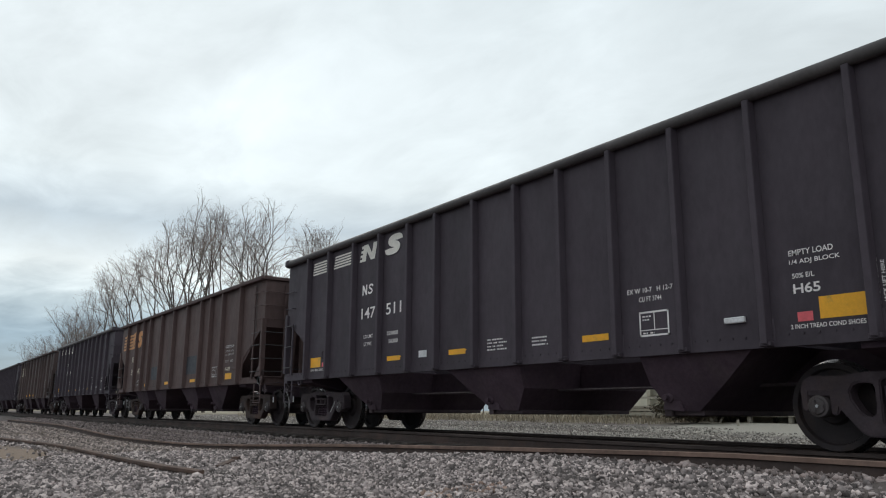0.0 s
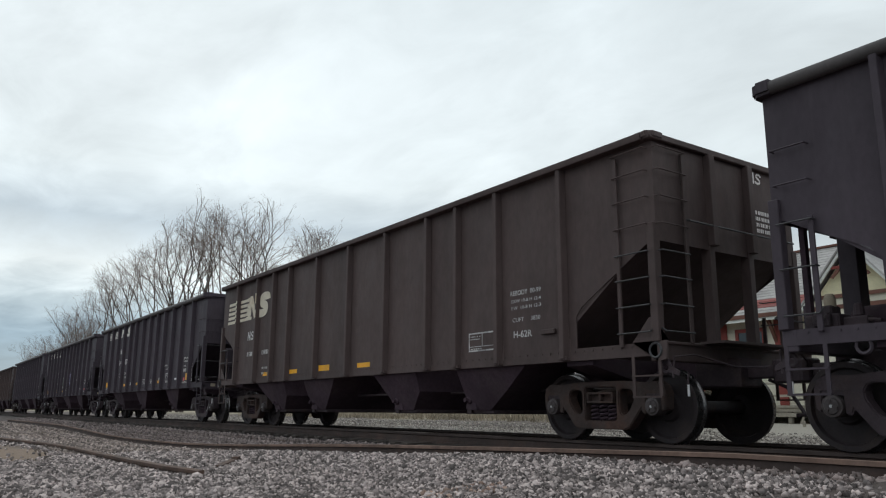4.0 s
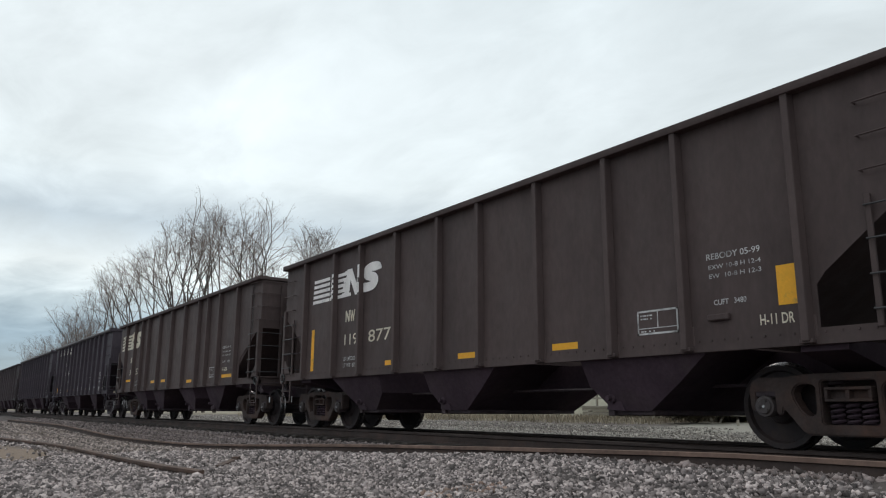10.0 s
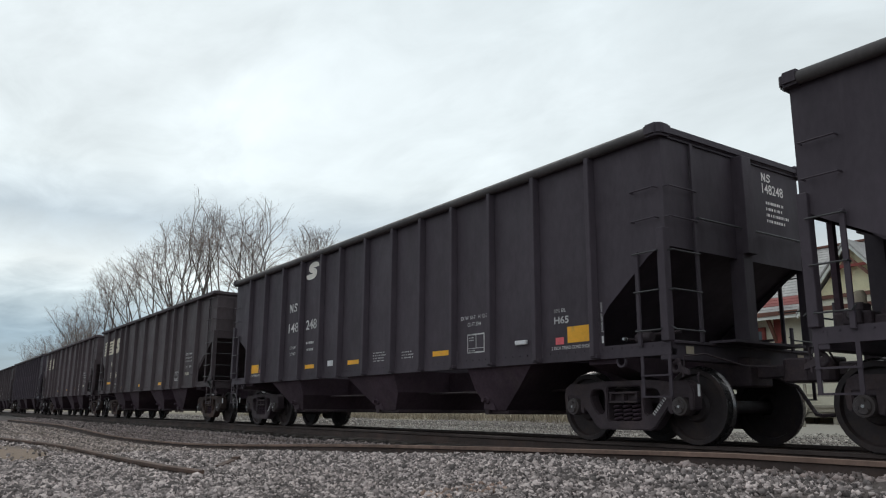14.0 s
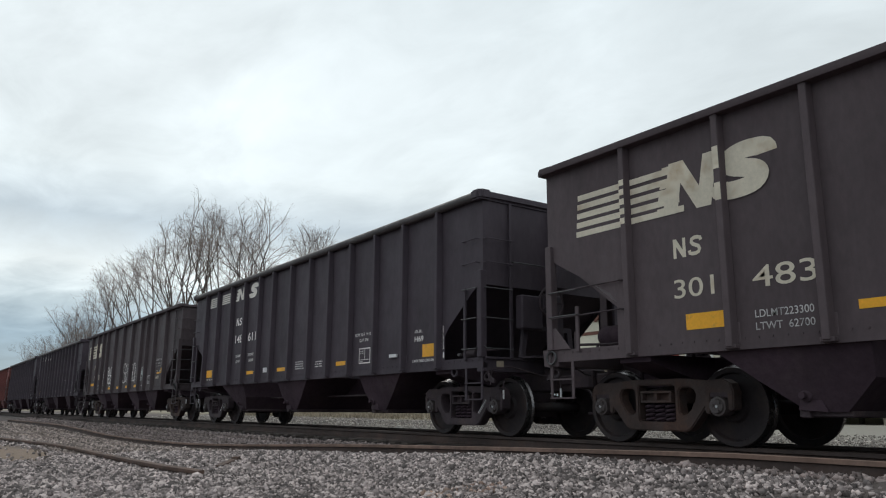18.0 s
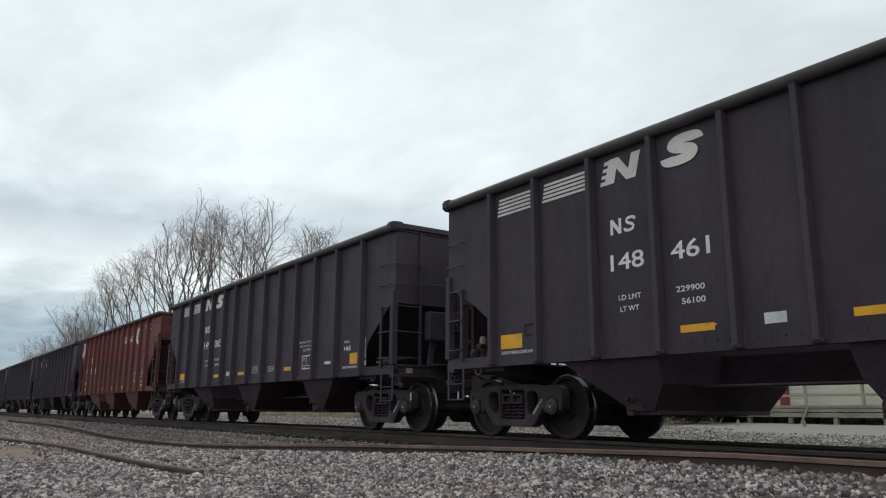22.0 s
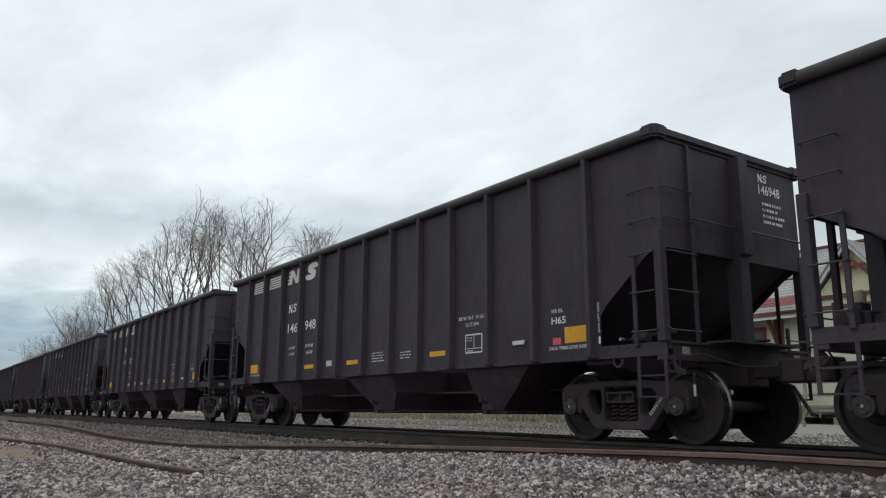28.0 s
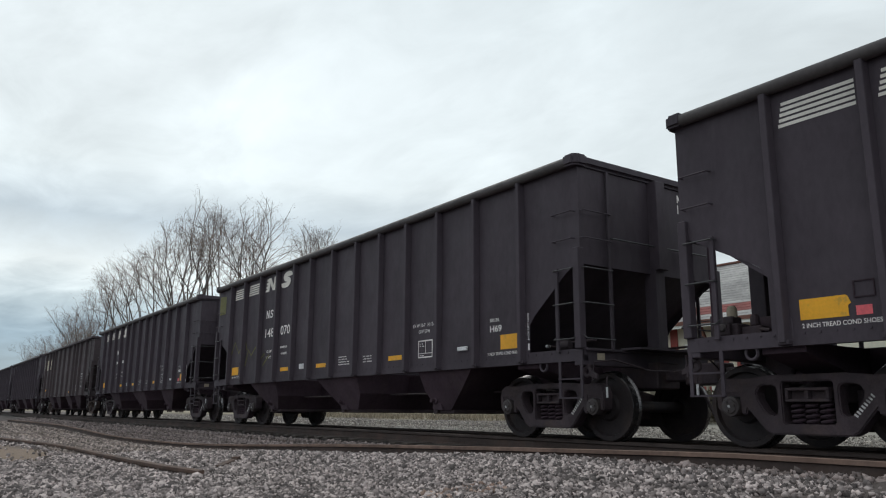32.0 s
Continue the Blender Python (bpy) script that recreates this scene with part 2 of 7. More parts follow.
REDSTONE = mat("rust_stained_stone", (0.33, 0.225, 0.18), 0.9, 0, 0.25, 30, 0.3, 60, rnd=0.5, island=True, coords="Generated")
BEDSTONE = mat("brown_stained_ballast", (0.29, 0.235, 0.225), 0.9, 0, 0.25, 30, 0.3, 60, (0.17, 0.130, 0.118), 6, (0.42, 0.66), rnd=0.6, island=True, coords="Generated")
# ballast under the train: coal dust and its shade, both in the colour
DARKBED = mat("coal_and_shade_ballast", (0.056, 0.046, 0.045), 0.92, 0, 0.3, 30, 0.3, 60, (0.036, 0.029, 0.029), 6, (0.42, 0.66), rnd=0.4, island=True, coords="Generated")
EARTHY = mat("earth_stained_gravel", (0.285, 0.232, 0.212), 0.9, 0, 0.25, 30, 0.3, 60, (0.195, 0.152, 0.132), 6, (0.42, 0.66), rnd=0.6, island=True, coords="Generated", skew=1.5)
PALESTONE = mat("pale_tan_gravel", (0.33, 0.295, 0.265), 0.9, 0, 0.2, 30, 0.2, 60, (0.27, 0.235, 0.205), 6, (0.42, 0.66), rnd=0.45, island=True, coords="Generated", skew=1.4)
FINES = mat("gravel_fines", (0.1185, 0.0960, 0.0884), 0.94, 0, 0.35, 9, 0.9, 38, (0.1133, 0.0912, 0.0818), 1.6, (0.45, 0.7))
RAILSIDE = mat("rusty_rail", (0.058, 0.040, 0.036), 0.85, 0.0, 0.3, 8, 0.2, 50, (0.076, 0.047, 0.038), 3, (0.45, 0.7))
RAILTOP = mat("worn_railhead", (0.066, 0.048, 0.044), 0.7, 0.1, 0.25, 10, 0.05, 40, spec=0.25)
# rust brown siding head; the light it catches is painted in, the web stays dark
HEADRUST = mat("lit_brown_siding_railhead", (0.195, 0.124, 0.098), 0.85, 0.0, 0.25, 4, 0.12, 60, (0.125, 0.080, 0.066), 3, (0.45, 0.65))
RUSTRAIL = mat("rust_covered_rail", (0.110, 0.066, 0.050), 0.85, 0.05, 0.3, 9, 0.35, 60, (0.085, 0.058, 0.050), 3, (0.45, 0.65))
TIMBER = mat("creosoted_timber", (0.050, 0.039, 0.034), 0.9, 0, 0.35, 8, 0.5, 30, stretch=(6, 1, 6))
BARK = mat("grey_bark", (0.095, 0.075, 0.066), 0.9, 0, 0.3, 6, 0.4, 30)
TWIG = mat("bare_twigs", (0.225, 0.180, 0.163), 0.9, 0, 0.25, 3, 0, 10)
DRYGRASS = mat("dry_winter_grass", (0.33, 0.275, 0.205), 0.9, 0, 0.3, 2.5, 0, 10, (0.25, 0.21, 0.155), 0.8, (0.45, 0.65), rnd=0.3, island=True)
DIRT = mat("dirt_road", (0.34, 0.32, 0.285), 0.95, 0, 0.2, 3, 0.5, 20)
LEAF = mat("dark_evergreen_leaf", (0.085, 0.070, 0.045), 0.7, 0, 0.3, 5, 0, 10, (0.075, 0.054, 0.034), 2, (0.5, 0.7), rnd=0.4, island=True)
SIDING = mat("cream_yellow_siding", (0.76, 0.69, 0.46), 0.75, 0, 0.12, 5, 0.1, 30)
PALEWALL = mat("off_white_boards", (0.72, 0.68, 0.56), 0.75, 0, 0.12, 5, 0.1, 30)
REDTRIM = mat("barn_red_trim", (0.27, 0.060, 0.050), 0.7, 0, 0.2, 6, 0.1, 30)
BROWNTRIM = mat("brown_trim", (0.17, 0.075, 0.055), 0.7, 0, 0.2, 6, 0.1, 30)
WHITETRIM = mat("white_trim_paint", (0.78, 0.78, 0.74), 0.6, 0, 0.1, 6, 0.05, 30)
SHINGLE = mat("grey_roof_shingle", (0.36, 0.34, 0.33), 0.9, 0, 0.35, 3, 0.4, 30, rnd=0.12)
REDROOF = mat("red_roof_shingle", (0.25, 0.085, 0.078), 0.9, 0, 0.3, 5, 0.4, 30, rnd=0.12)
GLASS = mat("window_glass", (0.03, 0.035, 0.04), 0.08, 0, 0.05, 3, 0, 10, spec=0.8)
DECK = mat("weathered_deck_timber", (0.34, 0.305, 0.25), 0.85, 0, 0.25, 6, 0.2, 30, rnd=0.15)
PITCH = mat("black_sign_board", (0.03, 0.028, 0.025), 0.6, 0, 0.1, 5, 0, 10)

# ---- building helpers ----


class Shape:
    """Collects vertices and faces of one mesh."""

    def __init__(self):
        self.v, self.f, self.k = [], [], []
        self.slot = 0

    def add(self, verts, faces):
        o = len(self.v)
        self.v.extend(verts)
        self.f.extend([tuple(i + o for i in f) for f in faces])
        self.k.extend([self.slot] * len(faces))
        return self

    def box(self, x0, x1, y0, y1, z0, z1):
        return self.add([(x0, y0, z0), (x1, y0, z0), (x1, y1, z0), (x0, y1, z0), (x0, y0, z1), (x1, y0, z1), (x1, y1, z1), (x0, y1, z1)],
                        [(0, 3, 2, 1), (4, 5, 6, 7), (0, 1, 5, 4), (1, 2, 6, 5), (2, 3, 7, 6), (3, 0, 4, 7)])

    def prism(self, poly, axis, a, b):
        """poly: points of a closed outline in the two other axes, in order; pushed from a to b along axis."""
        n = len(poly)

        def at(p, c):
            return {"x": (c, p[0], p[1]), "y": (p[0], c, p[1]), "z": (p[0], p[1], c)}[axis]
        return self.add([at(p, a) for p in poly] + [at(p, b) for p in poly],
                        [tuple(range(n)), tuple(reversed(range(n, 2 * n)))] + [(i, n + i, n + (i + 1) % n, (i + 1) % n) for i in range(n)])

    def hull(self, low, high):
        """A closed skin between two outlines with as many points."""
        n = len(low)
        return self.add(list(low) + list(high), [tuple(reversed(range(n))), tuple(range(n, 2 * n))] + [(i, (i + 1) % n, n + (i + 1) % n, n + i) for i in range(n)])

    def tube(self, pts, r, n=6, cap=True, r2=None):
        pts = [Vector(p) for p in pts]
        rings = []
        for i, p in enumerate(pts):
            d = (pts[min(i + 1, len(pts) - 1)] - pts[max(i - 1, 0)]).normalized()
            s = d.cross(Vector((0, 0, 1)) if abs(d.z) < 0.9 else Vector((1, 0, 0))).normalized()
            u = s.cross(d)
            q = r if r2 is None else r + (r2 - r) * i / (len(pts) - 1)
            rings.append([tuple(p + (s * math.cos(a) + u * math.sin(a)) * q) for a in (2 * math.pi * k / n for k in range(n))])
        faces = [(i * n + k, i * n + (k + 1) % n, (i + 1) * n + (k + 1) % n, (i + 1) * n + k) for i in range(len(pts) - 1) for k in range(n)]
        if cap:
            faces += [tuple(reversed(range(n))), tuple(range((len(pts) - 1) * n, len(pts) * n))]
        return self.add([v for ring in rings for v in ring], faces)

    def lathe(self, profile, n=28, centre=(0, 0, 0), axis="y"):
        """profile: (radius, place along the axis); radius 0 closes an end."""
        vs, fs, m = [], [], len(profile)
        for r, a in profile:
            for k in range(n):
                c, s = math.cos(2 * math.pi * k / n) * r, math.sin(2 * math.pi * k / n) * r
                p = {"y": (c, a, s), "x": (a, c, s), "z": (c, s, a)}[axis]
                vs.append(tuple(p[i] + centre[i] for i in range(3)))
        for i in range(m - 1):
            for k in range(n):
                fs.append((i * n + k, i * n + (k + 1) % n, (i + 1) * n + (k + 1) % n, (i + 1) * n + k))
        return self.add(vs, fs)

    def torus(self, centre, axis, R, r, n=24, m=6):
        c = Vector(centre)
        vs, fs = [], []
        for i in range(n):
            a = 2 * math.pi * i / n
            for j in range(m):
                b = 2 * math.pi * j / m
                q, h = R + r * math.cos(b), r * math.sin(b)
                p = {"x": (h, q * math.cos(a), q * math.sin(a)), "y": (q * math.cos(a), h, q * math.sin(a)), "z": (q * math.cos(a), q * math.sin(a), h)}[axis]
                vs.append(tuple(c + Vector(p)))
                fs.append((i * m + j, ((i + 1) % n) * m + j, ((i + 1) % n) * m + (j + 1) % m, i * m + (j + 1) % m))
        return self.add(vs, fs)

    def mesh(self, name, mats, smooth=False, bevel=0.0, segs=1):
        me = bpy.data.meshes.new(name)
        me.from_pydata(self.v, [], self.f)
        for m in (mats if isinstance(mats, (list, tuple)) else [mats]):
            me.materials.append(m)
        if any(self.k):
            me.polygons.foreach_set("material_index", self.k)
        bm = bmesh.new()
        bm.from_mesh(me)
        bmesh.ops.recalc_face_normals(bm, faces=bm.faces)
        if bevel:
            bmesh.ops.bevel(bm, geom=[e for e in bm.edges if len(e.link_faces) == 2 and e.calc_face_angle(0) > 0.5], offset=bevel, segments=segs, affect="EDGES", clamp_overlap=True)
        bm.to_mesh(me)
        bm.free()
        if smooth:
            me.polygons.foreach_set("use_smooth", [True] * len(me.polygons))
            me.set_sharp_from_angle(angle=radians(38))
        return me


def hang(name, me, parent=None, m=None, label=""):
    """An object on a mesh, as a part of parent."""
    ob = new(name, me)
    ob.parent = parent
    if m is not None:
        ob.matrix_basis = m
    return tagged(ob, label) if label else ob


def part(name, shape, material, parent=None, label="", smooth=False, bevel=0.0, m=None, segs=1):
    return hang(name, shape.mesh(name, material, smooth, bevel, segs), parent, m, label)


def thing(name, label, category, group="", kind="", m=None):
    ob = new(name)
    ob.empty_display_size = 0.3
    if m is not None:
        ob.matrix_basis = m
    return tagged(ob, label, category, group, kind)


def single(name, shape, material, label, category, group="", kind="", smooth=False, bevel=0.0, m=None):
    return tagged(part(name, shape, material, None, "", smooth, bevel, m), label, category, group, kind)


# ---- ground, track ----
SIDING_LINE = [(-56, -3.0, -0.30), (-54, -3.0, -0.29), (-37.6, -3.0, -0.27), (-31.3, -3.0, -0.35), (-26.6, -3.0, -0.43), (-20.2, -3.0, -0.41), (-16.2, -2.95, -0.32),
               (-11.3, -2.85, -0.14), (-8.4, -2.7, -0.06), (-5.9, -2.6, 0.0), (-4.3, -2.45, 0.03), (-3.1, -2.3, 0.02), (2, -1.95, 0.0), (12, -1.55, 0.0)]


def along(line, x):
    xs = [p[0] for p in line]
    return np.interp(x, xs, [p[1] for p in line]), np.interp(x, xs, [p[2] for p in line])


def smooth_line(line, step):
    """Points on a gentle curve through the line's points."""
    out = []
    for i in range(len(line) - 1):
        p0, p1, p2, p3 = (Vector(line[min(max(i + k, 0), len(line) - 1)]) for k in (-1, 0, 1, 2))
        n = max(1, int((p2 - p1).length / step))
        m1, m2 = ((p2 - p0) / max(p2.x - p0.x, 1e-6)) * (p2.x - p1.x), ((p3 - p1) / max(p3.x - p1.x, 1e-6)) * (p2.x - p1.x)
        for k in range(n):
            u = k / n
            out.append((2 * u**3 - 3 * u**2 + 1) * p1 + (u**3 - 2 * u**2 + u) * m1 + (-2 * u**3 + 3 * u**2) * p2 + (u**3 - u**2) * m2)
    out.append(Vector(line[-1]))
    return out


def ground_height(x, y):
    """The lie of the land: ballast beds under the two tracks, flat gravel beside them. Arrays in, array out."""
    x, y = np.asarray(x, float), np.asarray(y, float)
    sy, sz = along(SIDING_LINE, x)
    flat = np.where(y < 0, -0.36, -0.34 + 0.42 * np.clip((y - 3.0) / 8.0, 0, 1)) - 0.05 * np.clip((np.abs(x) - 60) / 60, 0, 1)
    main = -0.235 - np.clip((np.abs(y) - 1.5) * 0.42, 0, 0.75)
    near = np.clip((sy - y) / 2.2, 0, 1)
    cover = np.clip((x + 16) / 6, 0, 1) * 0.05 + np.clip((x + 9) / 4, 0, 1) * 0.055
    bed = np.minimum(sz - 0.168 + cover, -0.09)
    front = bed * (1 - near) + np.where(y < 0, flat, -9) * near
    # from the siding the ballast falls to the main track's bed, which lies lower
    fall = np.clip((y - sy) / np.maximum(-1.3 - sy, 0.1), 0, 1)
    dip = 0.11 * np.clip((y - sy) / 0.12, 0, 1) * np.clip((x + 14) / 6, 0, 1) * (1 - fall)
    between = bed * (1 - fall) - 0.235 * fall - dip
    z = np.where(y < sy, front, np.where(y < 0, between, np.maximum(main, flat)))
    return z


def build_ground():
    xs = np.unique(np.concatenate([np.linspace(-3000, -450, 12), np.linspace(-400, -80, 50), np.linspace(-78, 14, 300), np.linspace(16, 80, 20), np.linspace(120, 3000, 12)]))
    ys = np.unique(np.concatenate([np.linspace(-3000, -60, 14), np.linspace(-50, -12, 16), np.linspace(-11.5, 4, 130), np.linspace(4.5, 40, 60), np.linspace(45, 120, 12), np.linspace(200, 3000, 14)]))
    gx, gy = np.meshgrid(xs, ys, indexing="ij")
    gz = ground_height(gx, gy)
    rng = np.random.default_rng(4)
    gz += rng.normal(0, 0.008, gz.shape) * (np.abs(gx) < 90)
    v = np.stack([gx, gy, gz], -1).reshape(-1, 3)
    nx, ny = len(xs), len(ys)
    i = (np.arange(nx - 1)[:, None] * ny + np.arange(ny - 1)[None]).ravel()
    f = np.stack([i, i + ny, i + ny + 1, i + 1], -1)
    me = bpy.data.meshes.new("ground")
    me.from_pydata(v.tolist(), [], f.tolist())
    me.polygons.foreach_set("use_smooth", [True] * len(f))
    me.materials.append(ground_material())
    tagged(new("ground", me), "grey gravel ground with dry grass and dirt beyond the track", "ground", kind="structure")


def ground_material():
    """Gravel by the rails, winter grass and bare earth farther off."""
    m = FINES.copy()
    m.name = "gravel_and_earth"
    n, l = m.node_tree.nodes, m.node_tree.links
    b = n["Principled BSDF"]
    old = b.inputs["Base Color"].links[0].from_socket
    tc = n.new("ShaderNodeTexCoord")
    sp = n.new("ShaderNodeSeparateXYZ")
    l.new(tc.outputs["Object"], sp.inputs[0])
    no = n.new("ShaderNodeTexNoise")
    no.inputs["Scale"].default_value, no.inputs["Detail"].default_value = 0.35, 8
    l.new(tc.outputs["Object"], no.inputs["Vector"])

    def rng(sock, a, b_, c=0.0, d=1.0):
        r = n.new("ShaderNodeMapRange")
        for k, v in zip(("From Min", "From Max", "To Min", "To Max"), (a, b_, c, d)):
            r.inputs[k].default_value = v
        l.new(sock, r.inputs["Value"])
        return r.outputs[0]

    def mth(op, a, c):
        q = n.new("ShaderNodeMath")
        q.operation = op
        for i, v in enumerate((a, c)):
            if isinstance(v, (int, float)):
                q.inputs[i].default_value = v
            else:
                l.new(v, q.inputs[i])
        return q.outputs[0]

    def mixc(fac, a, c):
        q = n.new("ShaderNodeMix")
        q.data_type = "RGBA"
        l.new(fac, q.inputs["Factor"])
        for s, v in ((q.inputs["A"], a), (q.inputs["B"], c)):
            if isinstance(v, tuple):
                s.default_value = (*v, 1)
            else:
                l.new(v, s)
        return q.outputs["Result"]

    wob = rng(no.outputs["Fac"], 0.3, 0.7, -2.0, 2.0)
    far = rng(mth("ADD", sp.outputs["Y"], wob), 9.0, 12.0)
    grass = mixc(rng(no.outputs["Fac"], 0.4, 0.6), (0.33, 0.275, 0.20), (0.25, 0.215, 0.15))
    col = mixc(far, old, grass)
    road = mth("MULTIPLY", rng(mth("ADD", sp.outputs["X"], wob), -17.0, -13.0), rng(mth("ADD", sp.outputs["Y"], mth("MULTIPLY", wob, 0.6)), 6.2, 7.6))
    col = mixc(road, col, (0.31, 0.285, 0.245))
    # coal dust and the train's shade are painted dark between the tie ends
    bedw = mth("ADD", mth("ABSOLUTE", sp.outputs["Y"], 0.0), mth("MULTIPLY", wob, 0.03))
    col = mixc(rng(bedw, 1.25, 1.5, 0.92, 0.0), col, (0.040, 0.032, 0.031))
    # a worn, earthy patch beside the cut rail
    px_ = mth("MULTIPLY", mth("ADD", sp.outputs["X"], 15.4), 0.26)
    py_ = mth("MULTIPLY", mth("ADD", sp.outputs["Y"], 7.1), 1.4)
    rad = mth("ADD", mth("ADD", mth("MULTIPLY", px_, px_), mth("MULTIPLY", py_, py_)), mth("MULTIPLY", wob, 0.3))
    col = mixc(rng(rad, 0.5, 1.3, 0.85, 0.0), col, (0.225, 0.158, 0.112))
    l.new(col, b.inputs["Base Color"])
    return m


RAIL = [(-0.068, -0.175), (0.068, -0.175), (0.068, -0.163), (0.016, -0.145), (0.009, -0.055), (0.036, -0.042), (0.036, -0.006), (0.026, 0.0), (-0.026, 0.0), (-0.036, -0.006), (-0.036, -0.042), (-0.009, -0.055), (-0.016, -0.145), (-0.068, -0.163)]


def rail_along(name, pts, mats, label, lean=0.0):
    """A rail with foot, web and head along the points; the head, sides included, has the second material."""
    s = Shape()
    n = len(RAIL)
    vs = []
    for i, p in enumerate(pts):
        d = (pts[min(i + 1, len(pts) - 1)] - pts[max(i - 1, 0)]).normalized()
        side = Vector((-d.y, d.x, 0)).normalized()
        up = side.cross(d) * -1 if side.cross(d).z < 0 else side.cross(d)
        c, q = math.cos(lean), math.sin(lean)
        for a, h in RAIL:
            vs.append(tuple(p + side * (a * c - h * q) + up * (a * q + h * c)))
    fs = [tuple(range(n)), tuple(reversed(range((len(pts) - 1) * n, len(pts) * n)))]
    ks = [0, 0]
    for i in range(len(pts) - 1):
        for k in range(n):
            fs.append((i * n + k, i * n + (k + 1) % n, (i + 1) * n + (k + 1) % n, (i + 1) * n + k))
            ks.append(1 if 5 <= k <= 9 else 0)
    s.v, s.f, s.k = vs, fs, ks
    return single(name, s, mats, label, "rail", "rails beside the gravel", "structure")


def build_track():
    xs = [-400, -200, -100, -60, -40, -25, -10, 0, 10, 40, 80]
    for y in (-0.753, 0.753):
        rail_along("rail", [Vector((x, y, 0)) for x in xs], [RAILSIDE, RAILTOP], "dark steel main line rail on grey ballast")
    rail_along("siding_rail", smooth_line(SIDING_LINE, 0.8), [RAILSIDE, HEADRUST], "brown rusty siding rail dipping into the ballast")
    cut = smooth_line([(-40, -8.6, -0.27), (-20.6, -6.72, -0.262), (-16.2, -6.19, -0.262), (-12.0, -6.10, -0.262), (-9.6, -6.01, -0.262), (-8.75, -5.86, -0.272)], 0.5)
    rail_along("cut_rail", cut, [RUSTRAIL, RUSTRAIL], "loose rusted rail lying cut off in the gravel", 0.12)


def build_ties():
    s = Shape().box(-0.115, 0.115, -1.3, 1.3, -0.36, -0.165)
    me = s.mesh("crosstie", TIMBER, bevel=0.012)
    for i in range(150):
        x = -70 + i * 0.52
        ob = hang("crosstie", me, None, pose(x, random.uniform(-0.04, 0.04), random.uniform(-0.008, 0.004), 0, 0, random.uniform(-1.5, 1.5)))
        tagged(ob, "dark creosoted timber crosstie bedded in ballast", "crosstie", "crossties under the track")


# ---- the hopper cars ----
SHEET = 1.49


def wheelset_mesh():
    s = Shape()
    for q in (-1, 1):
        ins, out = 0.685 * q, 0.822 * q
        s.slot = 0
        s.lathe([(0.10, ins - 0.02 * q), (0.15, ins), (0.17, ins + 0.03 * q), (0.385, ins + 0.045 * q), (0.40, ins), (0.485, ins), (0.487, ins + 0.015 * q)], 36)
        s.slot = 1
        s.lathe([(0.487, ins + 0.015 * q), (0.478, ins + 0.028 * q), (0.460, ins + 0.04 * q), (0.455, out - 0.01 * q), (0.448, out)], 36)
        s.slot = 0
        s.lathe([(0.448, out), (0.392, out), (0.375, out - 0.045 * q), (0.19, out - 0.03 * q), (0.165, out + 0.015 * q), (0.10, out + 0.03 * q)], 36)
        s.lathe([(0.085, out), (0.082, 1.06 * q), (0.0, 1.06 * q)], 14)
    s.lathe([(0.085, -0.83), (0.08, 0), (0.085, 0.83)], 14)
    # end caps of the roller bearings, with three bolts
    for q in (-1, 1):
        s.slot = 2
        s.lathe([(0.108, 0.93 * q), (0.114, 1.09 * q), (0.108, 1.12 * q), (0.085, 1.122 * q), (0.075, 1.137 * q), (0.0, 1.137 * q)], 22)
        for k in range(3):
            a = 2 * math.pi * k / 3
            s.lathe([(0.017, 1.12 * q), (0.017, 1.15 * q), (0.0, 1.15 * q)], 6, (0.055 * math.cos(a), 0, 0.055 * math.sin(a)))
        s.slot = 3
        s.lathe([(0.020, 1.13 * q), (0.016, 1.146 * q), (0.0, 1.146 * q)], 10)
    return s.mesh("wheelset", [WHEEL, TREAD, BEARING, BRIGHT], True)


def plate(outline, holes, y0, y1, material, name, bevel):
    """A thick plate in the x-z plane with holes through it."""
    bm = bmesh.new()
    edges = []
    for loop in (outline, *holes):
        vs = [bm.verts.new((a, y0, b)) for a, b in loop]
        edges += [bm.edges.new((vs[i], vs[(i + 1) % len(vs)])) for i in range(len(vs))]
    faces = [g for g in bmesh.ops.triangle_fill(bm, use_beauty=True, use_dissolve=False, edges=edges)["geom"] if isinstance(g, bmesh.types.BMFace)]
    out = bmesh.ops.extrude_face_region(bm, geom=faces)["geom"]
    bmesh.ops.translate(bm, verts=[g for g in out if isinstance(g, bmesh.types.BMVert)], vec=(0, y1 - y0, 0))
    bmesh.ops.recalc_face_normals(bm, faces=bm.faces)
    if bevel:
        bmesh.ops.bevel(bm, geom=[e for e in bm.edges if len(e.link_faces) == 2 and e.calc_face_angle(0) > 1.0], offset=bevel, segments=2, affect="EDGES", clamp_overlap=True)
    me = bpy.data.meshes.new(name)
    bm.to_mesh(me)
    bm.free()
    me.materials.append(material)
    me.polygons.foreach_set("use_smooth", [True] * len(me.polygons))
    me.set_sharp_from_angle(angle=radians(35))
    return me


